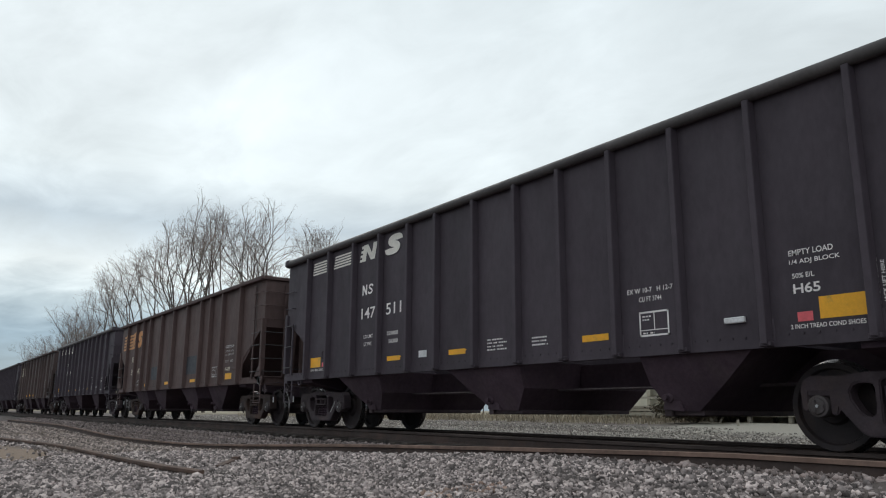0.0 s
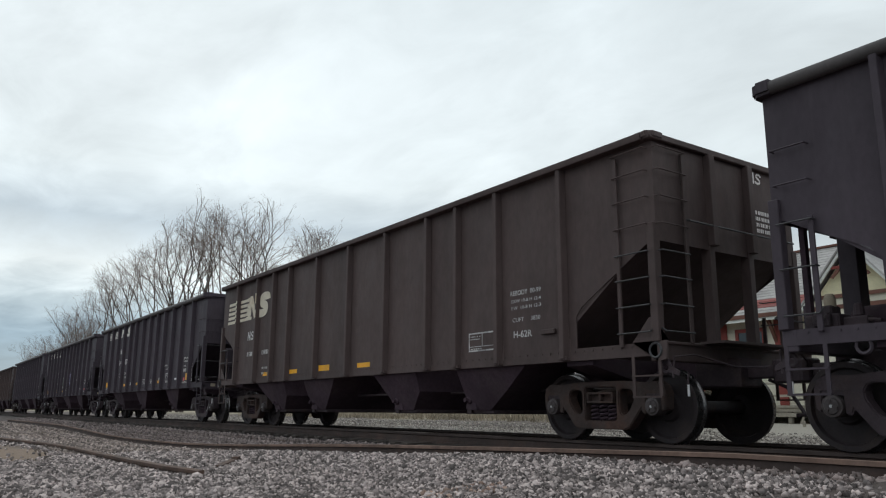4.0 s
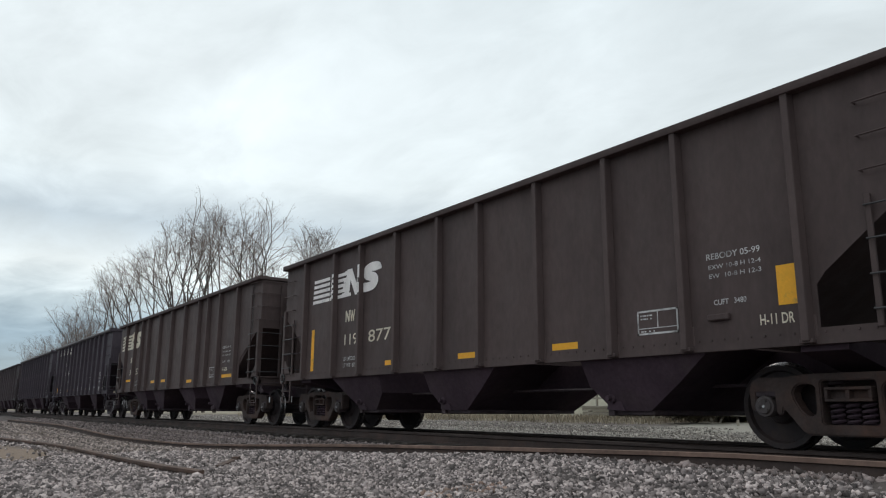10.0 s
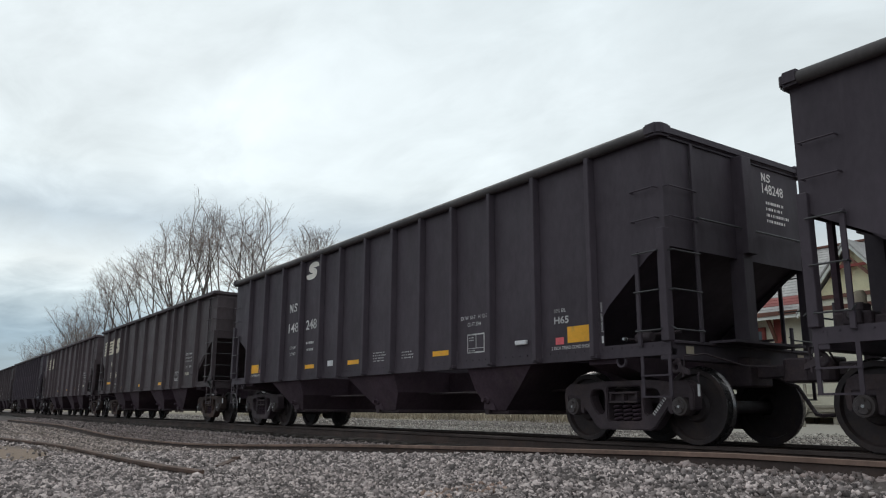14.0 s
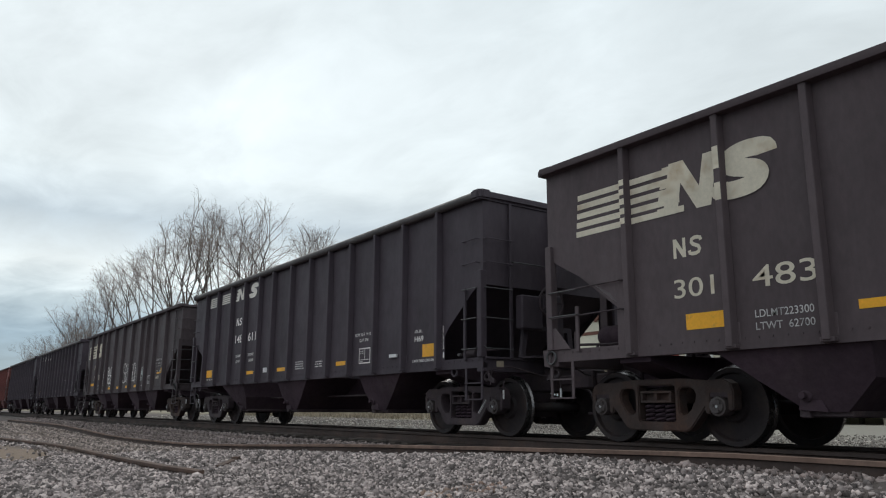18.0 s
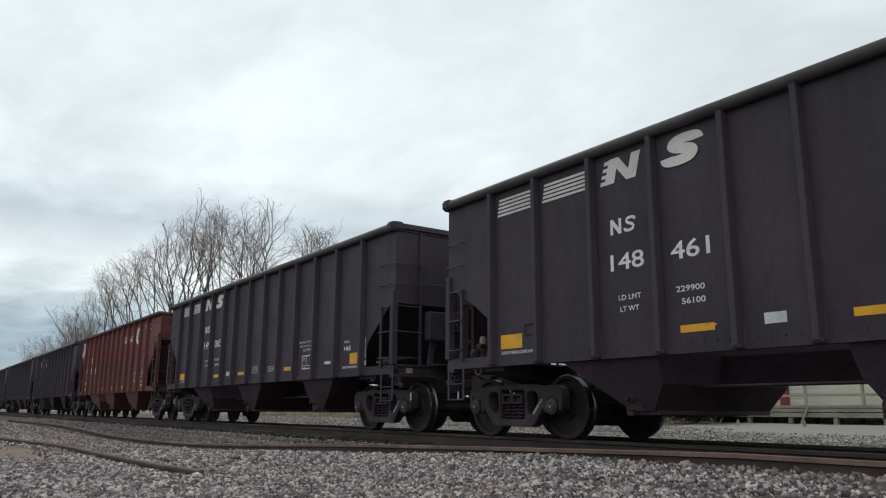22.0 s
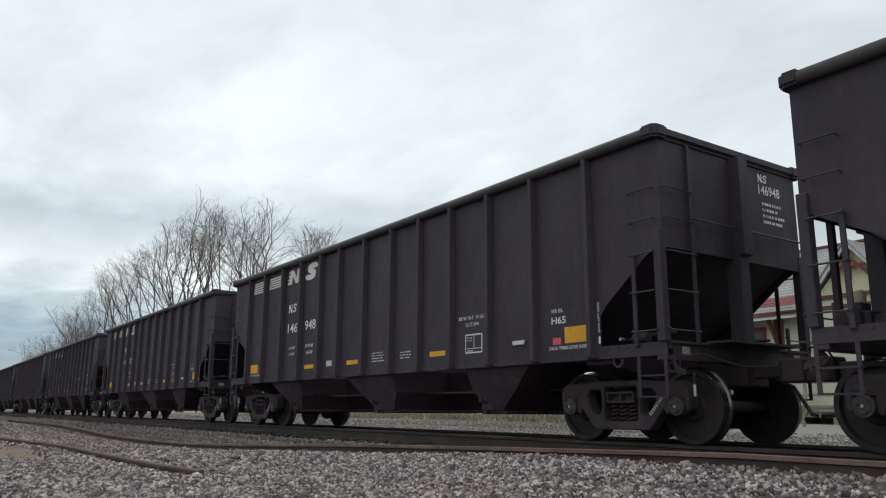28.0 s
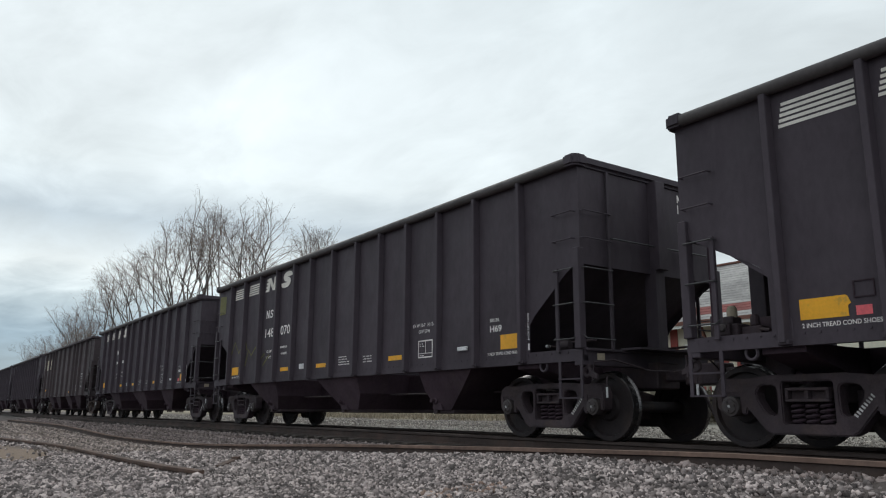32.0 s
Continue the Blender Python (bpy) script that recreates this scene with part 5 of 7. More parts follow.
def frame_box(mk, s, u0, u1, z0, z1):
    """An outlined inspection panel with unreadable entries."""
    w = 0.022
    for a in ((u0, u1, z0, z0 + w), (u0, u1, z1 - w, z1), (u0, u0 + w, z0, z1), (u1 - w, u1, z0, z1), ((u0 + u1) / 2, (u0 + u1) / 2 + w * 0.6, z0 + 0.07, z1), (u0, u1, z0 + 0.07, z0 + 0.08)):
        mk.quad(s, *a)
    mk.lines(s, u0 + 0.05, (u0 + u1) / 2 - 0.04, z1 - 0.12, z1 - 0.04, 2)
    mk.lines(s, u0 + 0.05, (u0 + u1) / 2, z0 + 0.02, z0 + 0.06, 1)


def mark_rebody(car, spec, kind="rebody"):
    mk = Marks(car, kind)
    shift = kind == "old"
    emblem(mk, kind, spec.get("ink", CREAM), "shifted" if shift else "joined")
    n, d = Shape(), Shape()
    o = 1.08 if shift else 0.0
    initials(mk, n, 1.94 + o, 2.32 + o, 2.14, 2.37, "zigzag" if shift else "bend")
    num = spec.get("num")
    if num:
        mk.words(n, num[:3], 1.92 + o, 2.46 + o, 1.67, 1.89, 0.004), mk.words(n, num[3:], (2.90 if shift else 2.93 if kind == "rebody_long" else 2.89) + o, (3.60 if shift else 3.64 if kind == "rebody_long" else 3.53) + o * 1.12, 1.67, 1.90, 0.004)
    else:
        mk.lines(n, 1.95, 2.5, 1.66, 1.92, 1), mk.lines(n, 2.95, 3.66, 1.66, 1.92, 1)
    wt = spec.get("wt")
    q = 0.04 if shift else 0.0 if kind == "rebody_long" else -0.05
    if wt:
        mk.words(d, wt[0], 2.93 + q, 3.57 + q, 1.36, 1.44, 0.004), mk.words(d, wt[1], 2.93 + q, 3.57 + q, 1.23, 1.31, 0.004)
    else:
        mk.lines(d, 3.0, 3.68, 1.34, 1.46, 1), mk.lines(d, 3.0, 3.68, 1.21, 1.33, 1)
    L = TYPES[kind]["L"]
    a = L - 15.28 + 0.35 if shift else 0.0
    mk.words(d, spec.get("rebody", "REBODY 05-99"), 12.56 + a, 13.22 + a, 2.05, 2.12, 0.004)
    mk.words(d, "EXW 10-8 H 12-4", 12.58 + a, 13.22 + a, 1.94, 1.99, 0.004), mk.words(d, "EW  10-8 H 12-3", 12.58 + a, 13.22 + a, 1.84, 1.89, 0.004)
    cf = (12.62, 13.02, 1.54, 1.60) if shift else (12.60, 13.20, 1.66, 1.72)
    mk.words(d, spec.get("cuft", "CUFT     3830"), cf[0] + a, cf[1] + a, cf[2], cf[3], 0.004)
    if shift:
        mk.words(n, spec["code"], 12.23, 12.61, 1.275, 1.385, 0.016)
    else:
        mk.words(n, "H62R" if spec.get("num") == "302094" else "H-62R", 12.62, 13.02, 1.43, 1.53, 0.016)
    frame_box(mk, d, 11.53 + a, 12.20 + a - (0.07 if shift else 0), 1.29, 1.58)
    mk.lines(d, 13.85 + a, 14.6 + a, 1.13, 1.19, 1)
    mk.put("number_stencil", n, CREAM if num else FADED), mk.put("data_stencil", d, FADED)
    for r in spec.get("strips", ((1.42, 2.36, 1.42, 1.51), (4.07, 4.54, 1.20, 1.29), (6.9, 7.35, 1.2, 1.29), (9.6, 10.1, 1.2, 1.29))):
        mk.strip(*r)
    hu, hz = (12.55, 1.37) if shift else (13.25, 1.43)
    s = Shape().box(hu + a - mk.h, hu + 0.27 + a - mk.h, -SHEET - 0.05, -SHEET, hz, hz + 0.07)
    part("tag_holder", s, spec["holder"], car, bevel=0.01)
    if spec.get("patch"):
        for r in spec["patch"]:
            mk.strip(*r, PATCH, "paint_patch")
    return mk


def mark_quality(car):
    mk = Marks(car, "quality")
    emblem(mk, "quality", WHITE, "arc")
    n, d = Shape(), Shape()
    spray(mk, n, "CR", 2.63, 3.17, 2.51, 2.73, 0.066)
    for text, a, b in (("49", 1.52, 2.06), ("53", 2.58, 3.10), ("11", 3.56, 3.98)):
        mk.words(n, text, a + 0.03, b + 0.03, 1.99, 2.25, 0.022)
    mk.words(d, "LD LMT", 2.68, 3.02, 1.535, 1.605), mk.words(d, "LT WT", 2.70, 2.98, 1.42, 1.49), mk.words(d, "221500", 3.58, 4.0, 1.54, 1.61), mk.words(d, "64500", 3.64, 4.0, 1.42, 1.49)
    frame_box(mk, d, 10.94, 11.50, 1.40, 1.76)
    mk.lines(d, 12.02, 12.42, 1.55, 1.90, 6)
    mk.words(n, "QUALITY", 9.95, 10.54, 3.155, 3.25, 0.014)
    mk.words(n, "H1N", 12.08, 12.40, 1.33, 1.45, 0.004)
    mk.lines(d, 12.0, 12.4, 3.35, 3.50, 3)
    for c, k in [(c, k) for c in (1.14, 12.83, 13.00) for k in range(7)]:
        z = 3.43 - k * 0.165
        for a in range(12):
            t0, t1 = 2 * math.pi * a / 12, 2 * math.pi * (a + 1) / 12
            mk.poly(d, [(c + 0.034 * math.cos(t0), z + 0.034 * math.sin(t0)), (c + 0.034 * math.cos(t1), z + 0.034 * math.sin(t1)), (c + 0.021 * math.cos(t1), z + 0.021 * math.sin(t1)), (c + 0.021 * math.cos(t0), z + 0.021 * math.sin(t0))])
    mk.put("number_stencil", n, WHITE), mk.put("data_stencil", d, FADED)
    for r in ((1.52, 2.02, 1.22, 1.34), (1.52, 2.02, 1.50, 1.62), (4.58, 5.05, 1.20, 1.29), (5.38, 5.82, 1.21, 1.30), (7.24, 7.76, 1.20, 1.29), (8.28, 8.80, 1.20, 1.29), (9.02, 9.20, 1.20, 1.29), (9.24, 9.55, 1.20, 1.29), (12.04, 12.50, 1.21, 1.30), (12.56, 12.68, 1.24, 1.72)):
        mk.strip(*r)
    part("seam_strip", Shape().box(12.885 - mk.h, 12.935 - mk.h, -SHEET - 0.008, -SHEET + 0.002, 1.25, 3.66), GRIME, car)


STEADY = ((4.07, 4.54, 1.20, 1.29), (6.9, 7.35, 1.2, 1.29), (9.6, 10.1, 1.2, 1.29))
TRAIN = [
    # trailing end of the body at the start, kind, paint, marks
    (-16.70, "tub", "black", dict(num="147511", wt=("229800", "56200"), empty=True)),
    (-33.41, "rebody", "brown", dict(num="301409", ink=ORANGE, wt=("DLMT223200", "LTWT  62800"), strips=((2.14, 2.63, 1.20, 1.38),) + STEADY[:1] + ((6.7, 7.2, 1.2, 1.29), (9.5, 10.0, 1.2, 1.29), (12.65, 13.15, 1.2, 1.36)), patch=((4.9, 5.7, 1.40, 1.85), (8.95, 10.2, 1.45, 2.0)), gear=True)),
    (-49.45, "tub", "black", dict(num="148933", wt=("229900", "56100"), code="H69", faded=False, no_reds=True, gear=True)),
    (-66.25, "rebody", "olive", dict(strips=((3.1, 3.6, 1.2, 1.29), (4.6, 5.1, 1.2, 1.29), (6.2, 6.7, 1.2, 1.32), (7.9, 8.4, 1.2, 1.29)), rebody="REBODY  00-99")),
    (-82.28, "tub", "black", dict(num="147074", wt=("229400", "56600"), empty=True, plate=True, gear=True)),
    (-98.40, "tub", "black", dict(num="147284", wt=("229700", "56300"))),
    (-114.55, "tub", "black", dict(num="148171", wt=("229900", "56100"), notch=True)),
    (-130.15, "old", "olive", dict(num="119877", ink=WHITE, wt=("LD LMT202400", "LT WT  60500"), cuft="CUFT   3480", code="H-11 DR", strips=((1.46, 1.60, 1.21, 2.10), (4.62, 5.10, 1.20, 1.29), (6.90, 7.35, 1.2, 1.29), (9.09, 9.58, 1.2, 1.29), (12.45, 12.70, 1.46, 1.87)))),
    (-147.00, "rebody", "olive", dict(num="300574", wt=("LDLMT222600", "LTWT  63400"), strips=((1.42, 2.36, 1.42, 1.51), (5.17, 5.65, 1.29, 1.38), (6.49, 6.98, 1.29, 1.38), (9.4, 9.9, 1.2, 1.29), (12.6, 13.6, 1.25, 1.34)), rebody="REBODY 01-99", gear=True)),
    (-163.25, "tub", "black", dict(num="146894", pale_tag=True, wt=("229400", "56600"), empty=True, gear=True)),
    (-179.40, "tub", "black", dict(num="148248", logo="pill", faded=True)),
    (-196.30, "rebody", "grey", dict(num="301644", wt=("LDLMT222500", "LTWT  63500"), ink=CREAM, rebody="REBODY 08-99")),
    (-213.15, "rebody_long", "dusty", dict(num="301483", wt=("LDLMT223300", "LTWT  62700"), ink=CREAM, rebody="REBODY 06-99", strips=((2.06, 2.60, 1.30, 1.48), (4.0, 4.4, 1.34, 1.43), (5.3, 5.75, 1.33, 1.42), (10.62, 11.05, 1.34, 1.44), (8.2, 8.67, 1.33, 1.42), (13.23, 13.66, 1.44, 1.52), (13.54, 13.66, 1.522, 1.90)), gear=True)),
    (-229.10, "tub", "black", dict(num="148611", wt=("230000", "56000"), code="H69", no_reds=True, gear=True)),
    (-245.90, "rebody", "grey", dict(num="302094", wt=("LDLMT222800", "LTWT  63200"), ink=CREAM, rebody="REBODY 11-99", strips=((1.37, 2.36, 1.42, 1.53), (5.15, 5.65, 1.2, 1.29), (6.7, 7.2, 1.2, 1.29), (8.25, 8.75, 1.2, 1.29), (9.6, 10.1, 1.2, 1.29), (13.2, 13.67, 1.61, 1.79), (12.72, 13.1, 1.60, 1.65)), gear=True)),
    (-262.05, "tub", "black", dict(num="148461", wt=("229900", "56100"), code="H69", exw="new", no_reds=True, gear=True)),
    (-278.20, "tub", "black", dict(num="149065", wt=("229100", "56900"), exw="new", no_reds=True, gear=True)),
    (-293.86, "quality", "red", dict(num="495311", gear=True)),
    (-310.05, "tub", "black", dict(num="145970", logo="wide", code="HP29R", exw="new", no_reds=True, gear=True)),
    (-326.20, "tub", "black", dict(num="145360", logo="wide", wt=("228400", "57600"), code="HP29R", no_reds=True)),
    (-342.40, "tub", "black", dict(num="146948", wt=("229500", "56500"))),
    (-358.60, "tub", "black", dict(num="149301", wt=("229900", "56100"), faded=True, code="H69", no_reds=True)),
    (-374.90, "tub", "black", dict(num="147084", wt=("229300", "56700"), empty=True, notch=True, brake=True)),
    (-391.00, "tub", "black", dict(num="148070", code="H69", no_reds=True)),
    (-407.15, "tub", "black", dict()),
    (-423.90, "rebody", "grey", dict(ink=CREAM)),
    (-440.05, "tub", "black", dict()),
    (-456.20, "tub", "black", dict()),
    (-472.35, "tub", "black", dict(logo="ghost")),
]
CARS = []


def graffiti(i, mk):
    s = Shape()
    if i == 5:
        mk.poly(s, [(8.66 + 0.46 * math.cos(a), 1.92 + 0.33 * math.sin(a)) for a in np.linspace(0, 2 * math.pi, 30)[:-1]])
        mk.put("sprayed_rim", s, VIOLET, "dark blue violet sprayed rim")
        s = Shape()
        mk.poly(s, [(8.65 + 0.42 * math.cos(a), 1.925 + 0.295 * math.sin(a)) for a in np.linspace(0, 2 * math.pi, 30)[:-1]])
        mk.put("sprayed_disc", Shape().add([(a, b - 0.001, c) for a, b, c in s.v], s.f), LILAC, "pale lilac sprayed disc")
        s = Shape()
        for c, u0, u1, z0, z1 in (("S", 8.30, 8.44, 1.76, 1.99), ("Q", 8.43, 8.58, 1.78, 1.96), ("U", 8.59, 8.72, 1.82, 1.98), ("I", 8.73, 8.82, 1.82, 2.06), ("D", 8.84, 9.03, 1.80, 2.04)):
            spray(mk, s, c, u0, u0 + (u1 - u0) / 0.82, z0, z1, 0.026)
        mk.stroke(s, [(8.70 + 0.09 * math.cos(a), 2.12 + 0.045 * math.sin(a)) for a in np.linspace(0, 6.3, 12)], 0.022)
        mk.put("sprayed_word", Shape().add([(a, b - 0.002, c) for a, b, c in s.v], s.f), PATCH)
        s, edge = Shape(), [(6.26, 1.93), (6.39, 2.03), (6.62, 2.05), (6.97, 2.0), (7.01, 1.93), (6.94, 1.77), (6.91, 1.63), (6.99, 1.54), (7.04, 1.40), (6.91, 1.37), (6.78, 1.38), (6.65, 1.48), (6.36, 1.52), (6.27, 1.77), (6.26, 1.93)]
        mk.poly(s, edge[:-1])
        mk.put("sprayed_fill", s, MOSS, "dull grey sprayed shape")
        s = Shape()
        mk.stroke(s, edge, 0.026), mk.stroke(s, [(6.66, 1.50), (6.80, 1.62), (6.93, 1.61)], 0.018), mk.stroke(s, [(6.72, 1.42), (6.80, 1.46), (6.90, 1.42), (7.0, 1.45)], 0.014)
        mk.put("sprayed_outline", Shape().add([(a, b - 0.001, c) for a, b, c in s.v], s.f), FADED)
        s = Shape()
        for k in range(5):
            mk.stroke(s, [(6.27 + 0.01 * k, 1.80 - 0.06 * k), (6.40 + 0.01 * k, 1.74 - 0.05 * k)], 0.014), mk.stroke(s, [(6.28, 1.62 + 0.05 * k), (6.40, 1.66 + 0.04 * k)], 0.014)
        mk.stroke(s, [(6.48, 1.90), (6.66, 1.92)], 0.022), mk.stroke(s, [(6.57, 1.90), (6.55, 1.70)], 0.022), mk.stroke(s, [(6.68, 1.90), (6.74, 1.70), (6.82, 1.90)], 0.02), mk.stroke(s, [(6.86, 1.72), (6.88, 1.84), (6.94, 1.80), (6.90, 1.72)], 0.02)
        mk.put("sprayed_scribble", Shape().add([(a, b - 0.002, c) for a, b, c in s.v], s.f), PATCH)
    elif i == 6:
        for z, n in ((1.66, 2), (1.55, 5), (1.45, 3)):
            for k in range(n):
                mk.quad(s, 6.46 + 0.105 * k, 6.53 + 0.105 * k, z, z + 0.05)
        mk.put("chalk_scrawl", s, WHITE)
    elif i == 9:
        for c, u0, u1, z0, z1 in (("O", 2.42, 2.63, 1.22, 1.42), ("A", 2.60, 2.80, 1.24, 1.47), ("T", 2.76, 2.98, 1.24, 1.52), ("H", 2.95, 3.14, 1.24, 1.56)):
            spray(mk, s, c, u0, u0 + (u1 - u0) / 0.82, z0, z1, 0.027)
        mk.stroke(s, [(2.74 + 0.20 * math.cos(a), 1.645 + 0.04 * math.sin(a) + 0.03 * math.cos(a)) for a in np.linspace(0, 6.4, 18)], 0.024)
        mk.put("sprayed_word", s, WHITE)
    elif i == 14:
        spray(mk, s, "RUDE", 4.86, 6.0, 1.80, 2.12, 0.044, -0.02)
        spray(mk, s, "BOI", 4.93, 5.92, 1.47, 1.78, 0.044, -0.03)
        mk.stroke(s, [(5.10, 1.43), (5.36, 1.46), (5.66, 1.38)], 0.035, True), mk.stroke(s, [(5.25, 1.35), (5.48, 1.32)], 0.03)
        mk.stroke(s, [(5.60, 1.50), (5.85, 1.47), (6.05, 1.40)], 0.035, True)
        for c, a, b, z0, z1, w in (("S", 7.74, 8.20, 1.43, 2.15, 0.036), ("e", 8.09, 8.41, 1.46, 2.12, 0.034), ("N", 8.38, 8.70, 1.41, 2.18, 0.032), ("Z", 8.66, 8.94, 1.42, 2.17, 0.030), ("Z", 9.13, 9.46, 1.45, 2.10, 0.034), ("O", 9.31, 9.69, 1.44, 2.12, 0.038), ("N", 9.61, 10.10, 1.38, 2.14, 0.040), ("O", 9.96, 10.33, 1.40, 2.17, 0.042)):
            spray(mk, s, c, a, b, z0, z1, w)
        # a gift box with a bow
        mk.stroke(s, [(4.24, 1.99), (3.88, 1.57), (4.35, 1.10), (4.62, 1.46), (4.24, 1.99)], 0.028), mk.stroke(s, [(4.24, 1.99), (4.30, 1.55), (4.35, 1.06)], 0.026)
        mk.stroke(s, [(4.23, 1.93), (4.08, 2.03), (3.98, 1.96), (4.22, 1.90), (4.0, 1.88), (3.95, 1.80), (4.2, 1.88)], 0.022, True), mk.stroke(s, [(4.26, 1.93), (4.40, 2.04), (4.50, 1.98), (4.30, 1.90), (4.52, 1.94), (4.58, 1.86), (4.28, 1.87)], 0.022, True)
        mk.stroke(s, [(4.08, 1.76), (4.12, 1.65), (4.17, 1.72), (4.22, 1.60), (4.28, 1.70), (4.34, 1.64), (4.42, 1.72)], 0.022)
        for a, b in (((3.95, 1.27), (3.98, 1.16)), ((4.03, 1.24), (4.05, 1.14)), ((4.52, 1.22), (4.58, 1.13)), ((4.60, 1.26), (4.67, 1.16))):
            mk.stroke(s, [a, b], 0.02)
        mk.stroke(s, [(10.56, 1.90), (10.56, 1.42)], 0.018), mk.stroke(s, [(10.56, 1.88), (11.22, 1.96)], 0.018), mk.stroke(s, [(11.22, 1.96), (11.25, 1.45)], 0.018)
        mk.stroke(s, [(10.66, 1.25), (10.95, 1.25), (11.2, 1.25)], 0.02)
        mk.put("sprayed_word", s, WHITE)
        s = Shape()
        mk.poly(s, [(10.57, 1.42), (11.22, 1.44), (11.21, 1.93), (10.58, 1.86)])
        mk.put("buffed_patch", s, mat("smeared_pale_paint", (0.50, 0.53, 0.52), 0.75, 0, 0.3, 9, 0, 10, (0.07, 0.065, 0.07), 7, (0.46, 0.56)), "pale smeared paint over old writing")
    elif i == 23:
        mk.poly(s, [(0.08, 3.02), (0.58, 3.02), (0.58, 3.52), (0.08, 3.55)])
        mk.stroke(s, [(1.2, 1.8), (1.5, 2.15), (1.8, 1.85), (2.2, 2.2), (2.4, 1.9)], 0.05)
        mk.stroke(s, [(2.3, 1.5), (2.5, 1.9), (2.7, 1.75), (3.0, 1.95)], 0.05)
        mk.stroke(s, [(3.3, 1.6), (3.6, 1.75), (3.5, 1.45), (3.9, 1.7)], 0.05)
        mk.put("sprayed_scribble", s, mat("olive_spray_paint", (0.13, 0.12, 0.04), 0.7, 0, 0.3, 8, 0, 10))
    elif i == 18:
        mk.stroke(s, [(13.75, 3.42), (13.80, 3.52), (13.86, 3.44), (13.92, 3.52), (13.97, 3.42), (14.05, 3.5)], 0.012)
        mk.put("chalk_scrawl", s, FADED)


LOOKS = {"black": "black steel coal hopper car", "grey": "faded dark grey coal hopper car", "dusty": "dusty brown black coal hopper car", "olive": "dusty olive brown coal hopper car", "brown": "rusty brown coal hopper car with orange emblem", "red": "oxide red coal hopper car with dark lower panels"}


def build_train():
    masters = {}
    for i, (left, kind, paint, spec) in enumerate(TRAIN):
        key = (kind, paint, "gear" in spec, i in (1, 8))
        if key not in masters:
            masters[key] = build_car(kind, paint, CAST if kind in ("rebody", "rebody_long", "old") else STEEL, geared="gear" in spec, drop=0.07 if i == 1 else 0.04 if i == 8 else 0.0)
    spare = dict(masters)
    made = {}
    # copies first, while the masters carry no marks of their own
    for i, (left, kind, paint, spec) in enumerate(TRAIN):
        key = (kind, paint, "gear" in spec, i in (1, 8))
        if key in spare:
            made[i] = spare.pop(key)
        else:
            made[i] = copy_thing(masters[key], Matrix.Identity(4))
    for i, (left, kind, paint, spec) in enumerate(TRAIN):
        car = made[i]
        if kind == "tub":
            mk = mark_tub(car, spec)
        elif kind == "quality":
            mk = mark_quality(car)
        else:
            spec["holder"] = PAINT[paint]
            mk = mark_rebody(car, spec, kind)
        if mk:
            graffiti(i, mk)
        if spec.get("gear") or spec.get("brake"):
            brake_gear(car, kind, paint)
        end_marks(car, kind, spec)
        tagged(car, LOOKS[paint] + (" with sprayed words" if i == 14 else " with sprayed scribbles" if i in (5, 23) else ""))
        CARS.append((car, left + TYPES[kind]["L"] / 2))


def end_marks(car, kind, spec):
    """Small white writing on the leading end sheet."""
    h = TYPES[kind]["L"] / 2
    s = Shape()
    num = spec.get("num")
    z = 3.52

    def row(y0, y1, z0, z1):
        s.add([(h + 0.006, y0, z0), (h + 0.006, y1, z0), (h + 0.006, y1, z1), (h + 0.006, y0, z1)], [(0, 1, 2, 3)])
    if kind == "quality":
        v, f = letters("495311", 0, 0.62, z - 0.02, z + 0.10, 0)
        s.add([(h + 0.006, 0.62 + a, c) for a, b, c in v], f)
    y1 = 0.60 if kind == "tub" else 0.52
    big = 1.0 if kind == "tub" else 1.35
    if kind != "quality":
        t, w = 0.12 * big, 0.095 * big
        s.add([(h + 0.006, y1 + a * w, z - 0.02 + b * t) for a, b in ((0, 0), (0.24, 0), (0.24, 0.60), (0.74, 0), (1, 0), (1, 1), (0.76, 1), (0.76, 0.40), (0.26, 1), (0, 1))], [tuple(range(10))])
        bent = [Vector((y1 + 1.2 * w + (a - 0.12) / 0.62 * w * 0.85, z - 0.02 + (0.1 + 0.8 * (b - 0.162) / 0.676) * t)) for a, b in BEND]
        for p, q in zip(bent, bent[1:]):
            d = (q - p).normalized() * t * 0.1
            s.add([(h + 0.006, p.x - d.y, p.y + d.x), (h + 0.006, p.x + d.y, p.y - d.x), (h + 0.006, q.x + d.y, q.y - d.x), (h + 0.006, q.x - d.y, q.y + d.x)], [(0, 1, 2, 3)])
        if num:
            v, f = letters(num, 0, 0.50 * big, z - 0.04 - 0.15 * big, z - 0.05, 0)
            s.add([(h + 0.006, y1 + a, c) for a, b, c in v], f)
    for k in range(4):
        y = y1 + 0.06
        while y < 1.10 - 0.08 * (k % 2) + (0.08 if k > 1 else 0):
            w = random.choice((0.018, 0.024, 0.03, 0.04))
            row(y, y + w, z - 0.34 * big - 0.085 * k, z - 0.30 * big - 0.085 * k)
            y += w + random.choice((0.010, 0.012, 0.014, 0.03))
    me = bpy.data.meshes.new("end_stencil")
    me.from_pydata(s.v, [], s.f)
    me.materials.append(WHITE)
    tagged(hang("end_stencil", me, car), kind="stuff")

# ---- gravel, grass, trees, depot ----


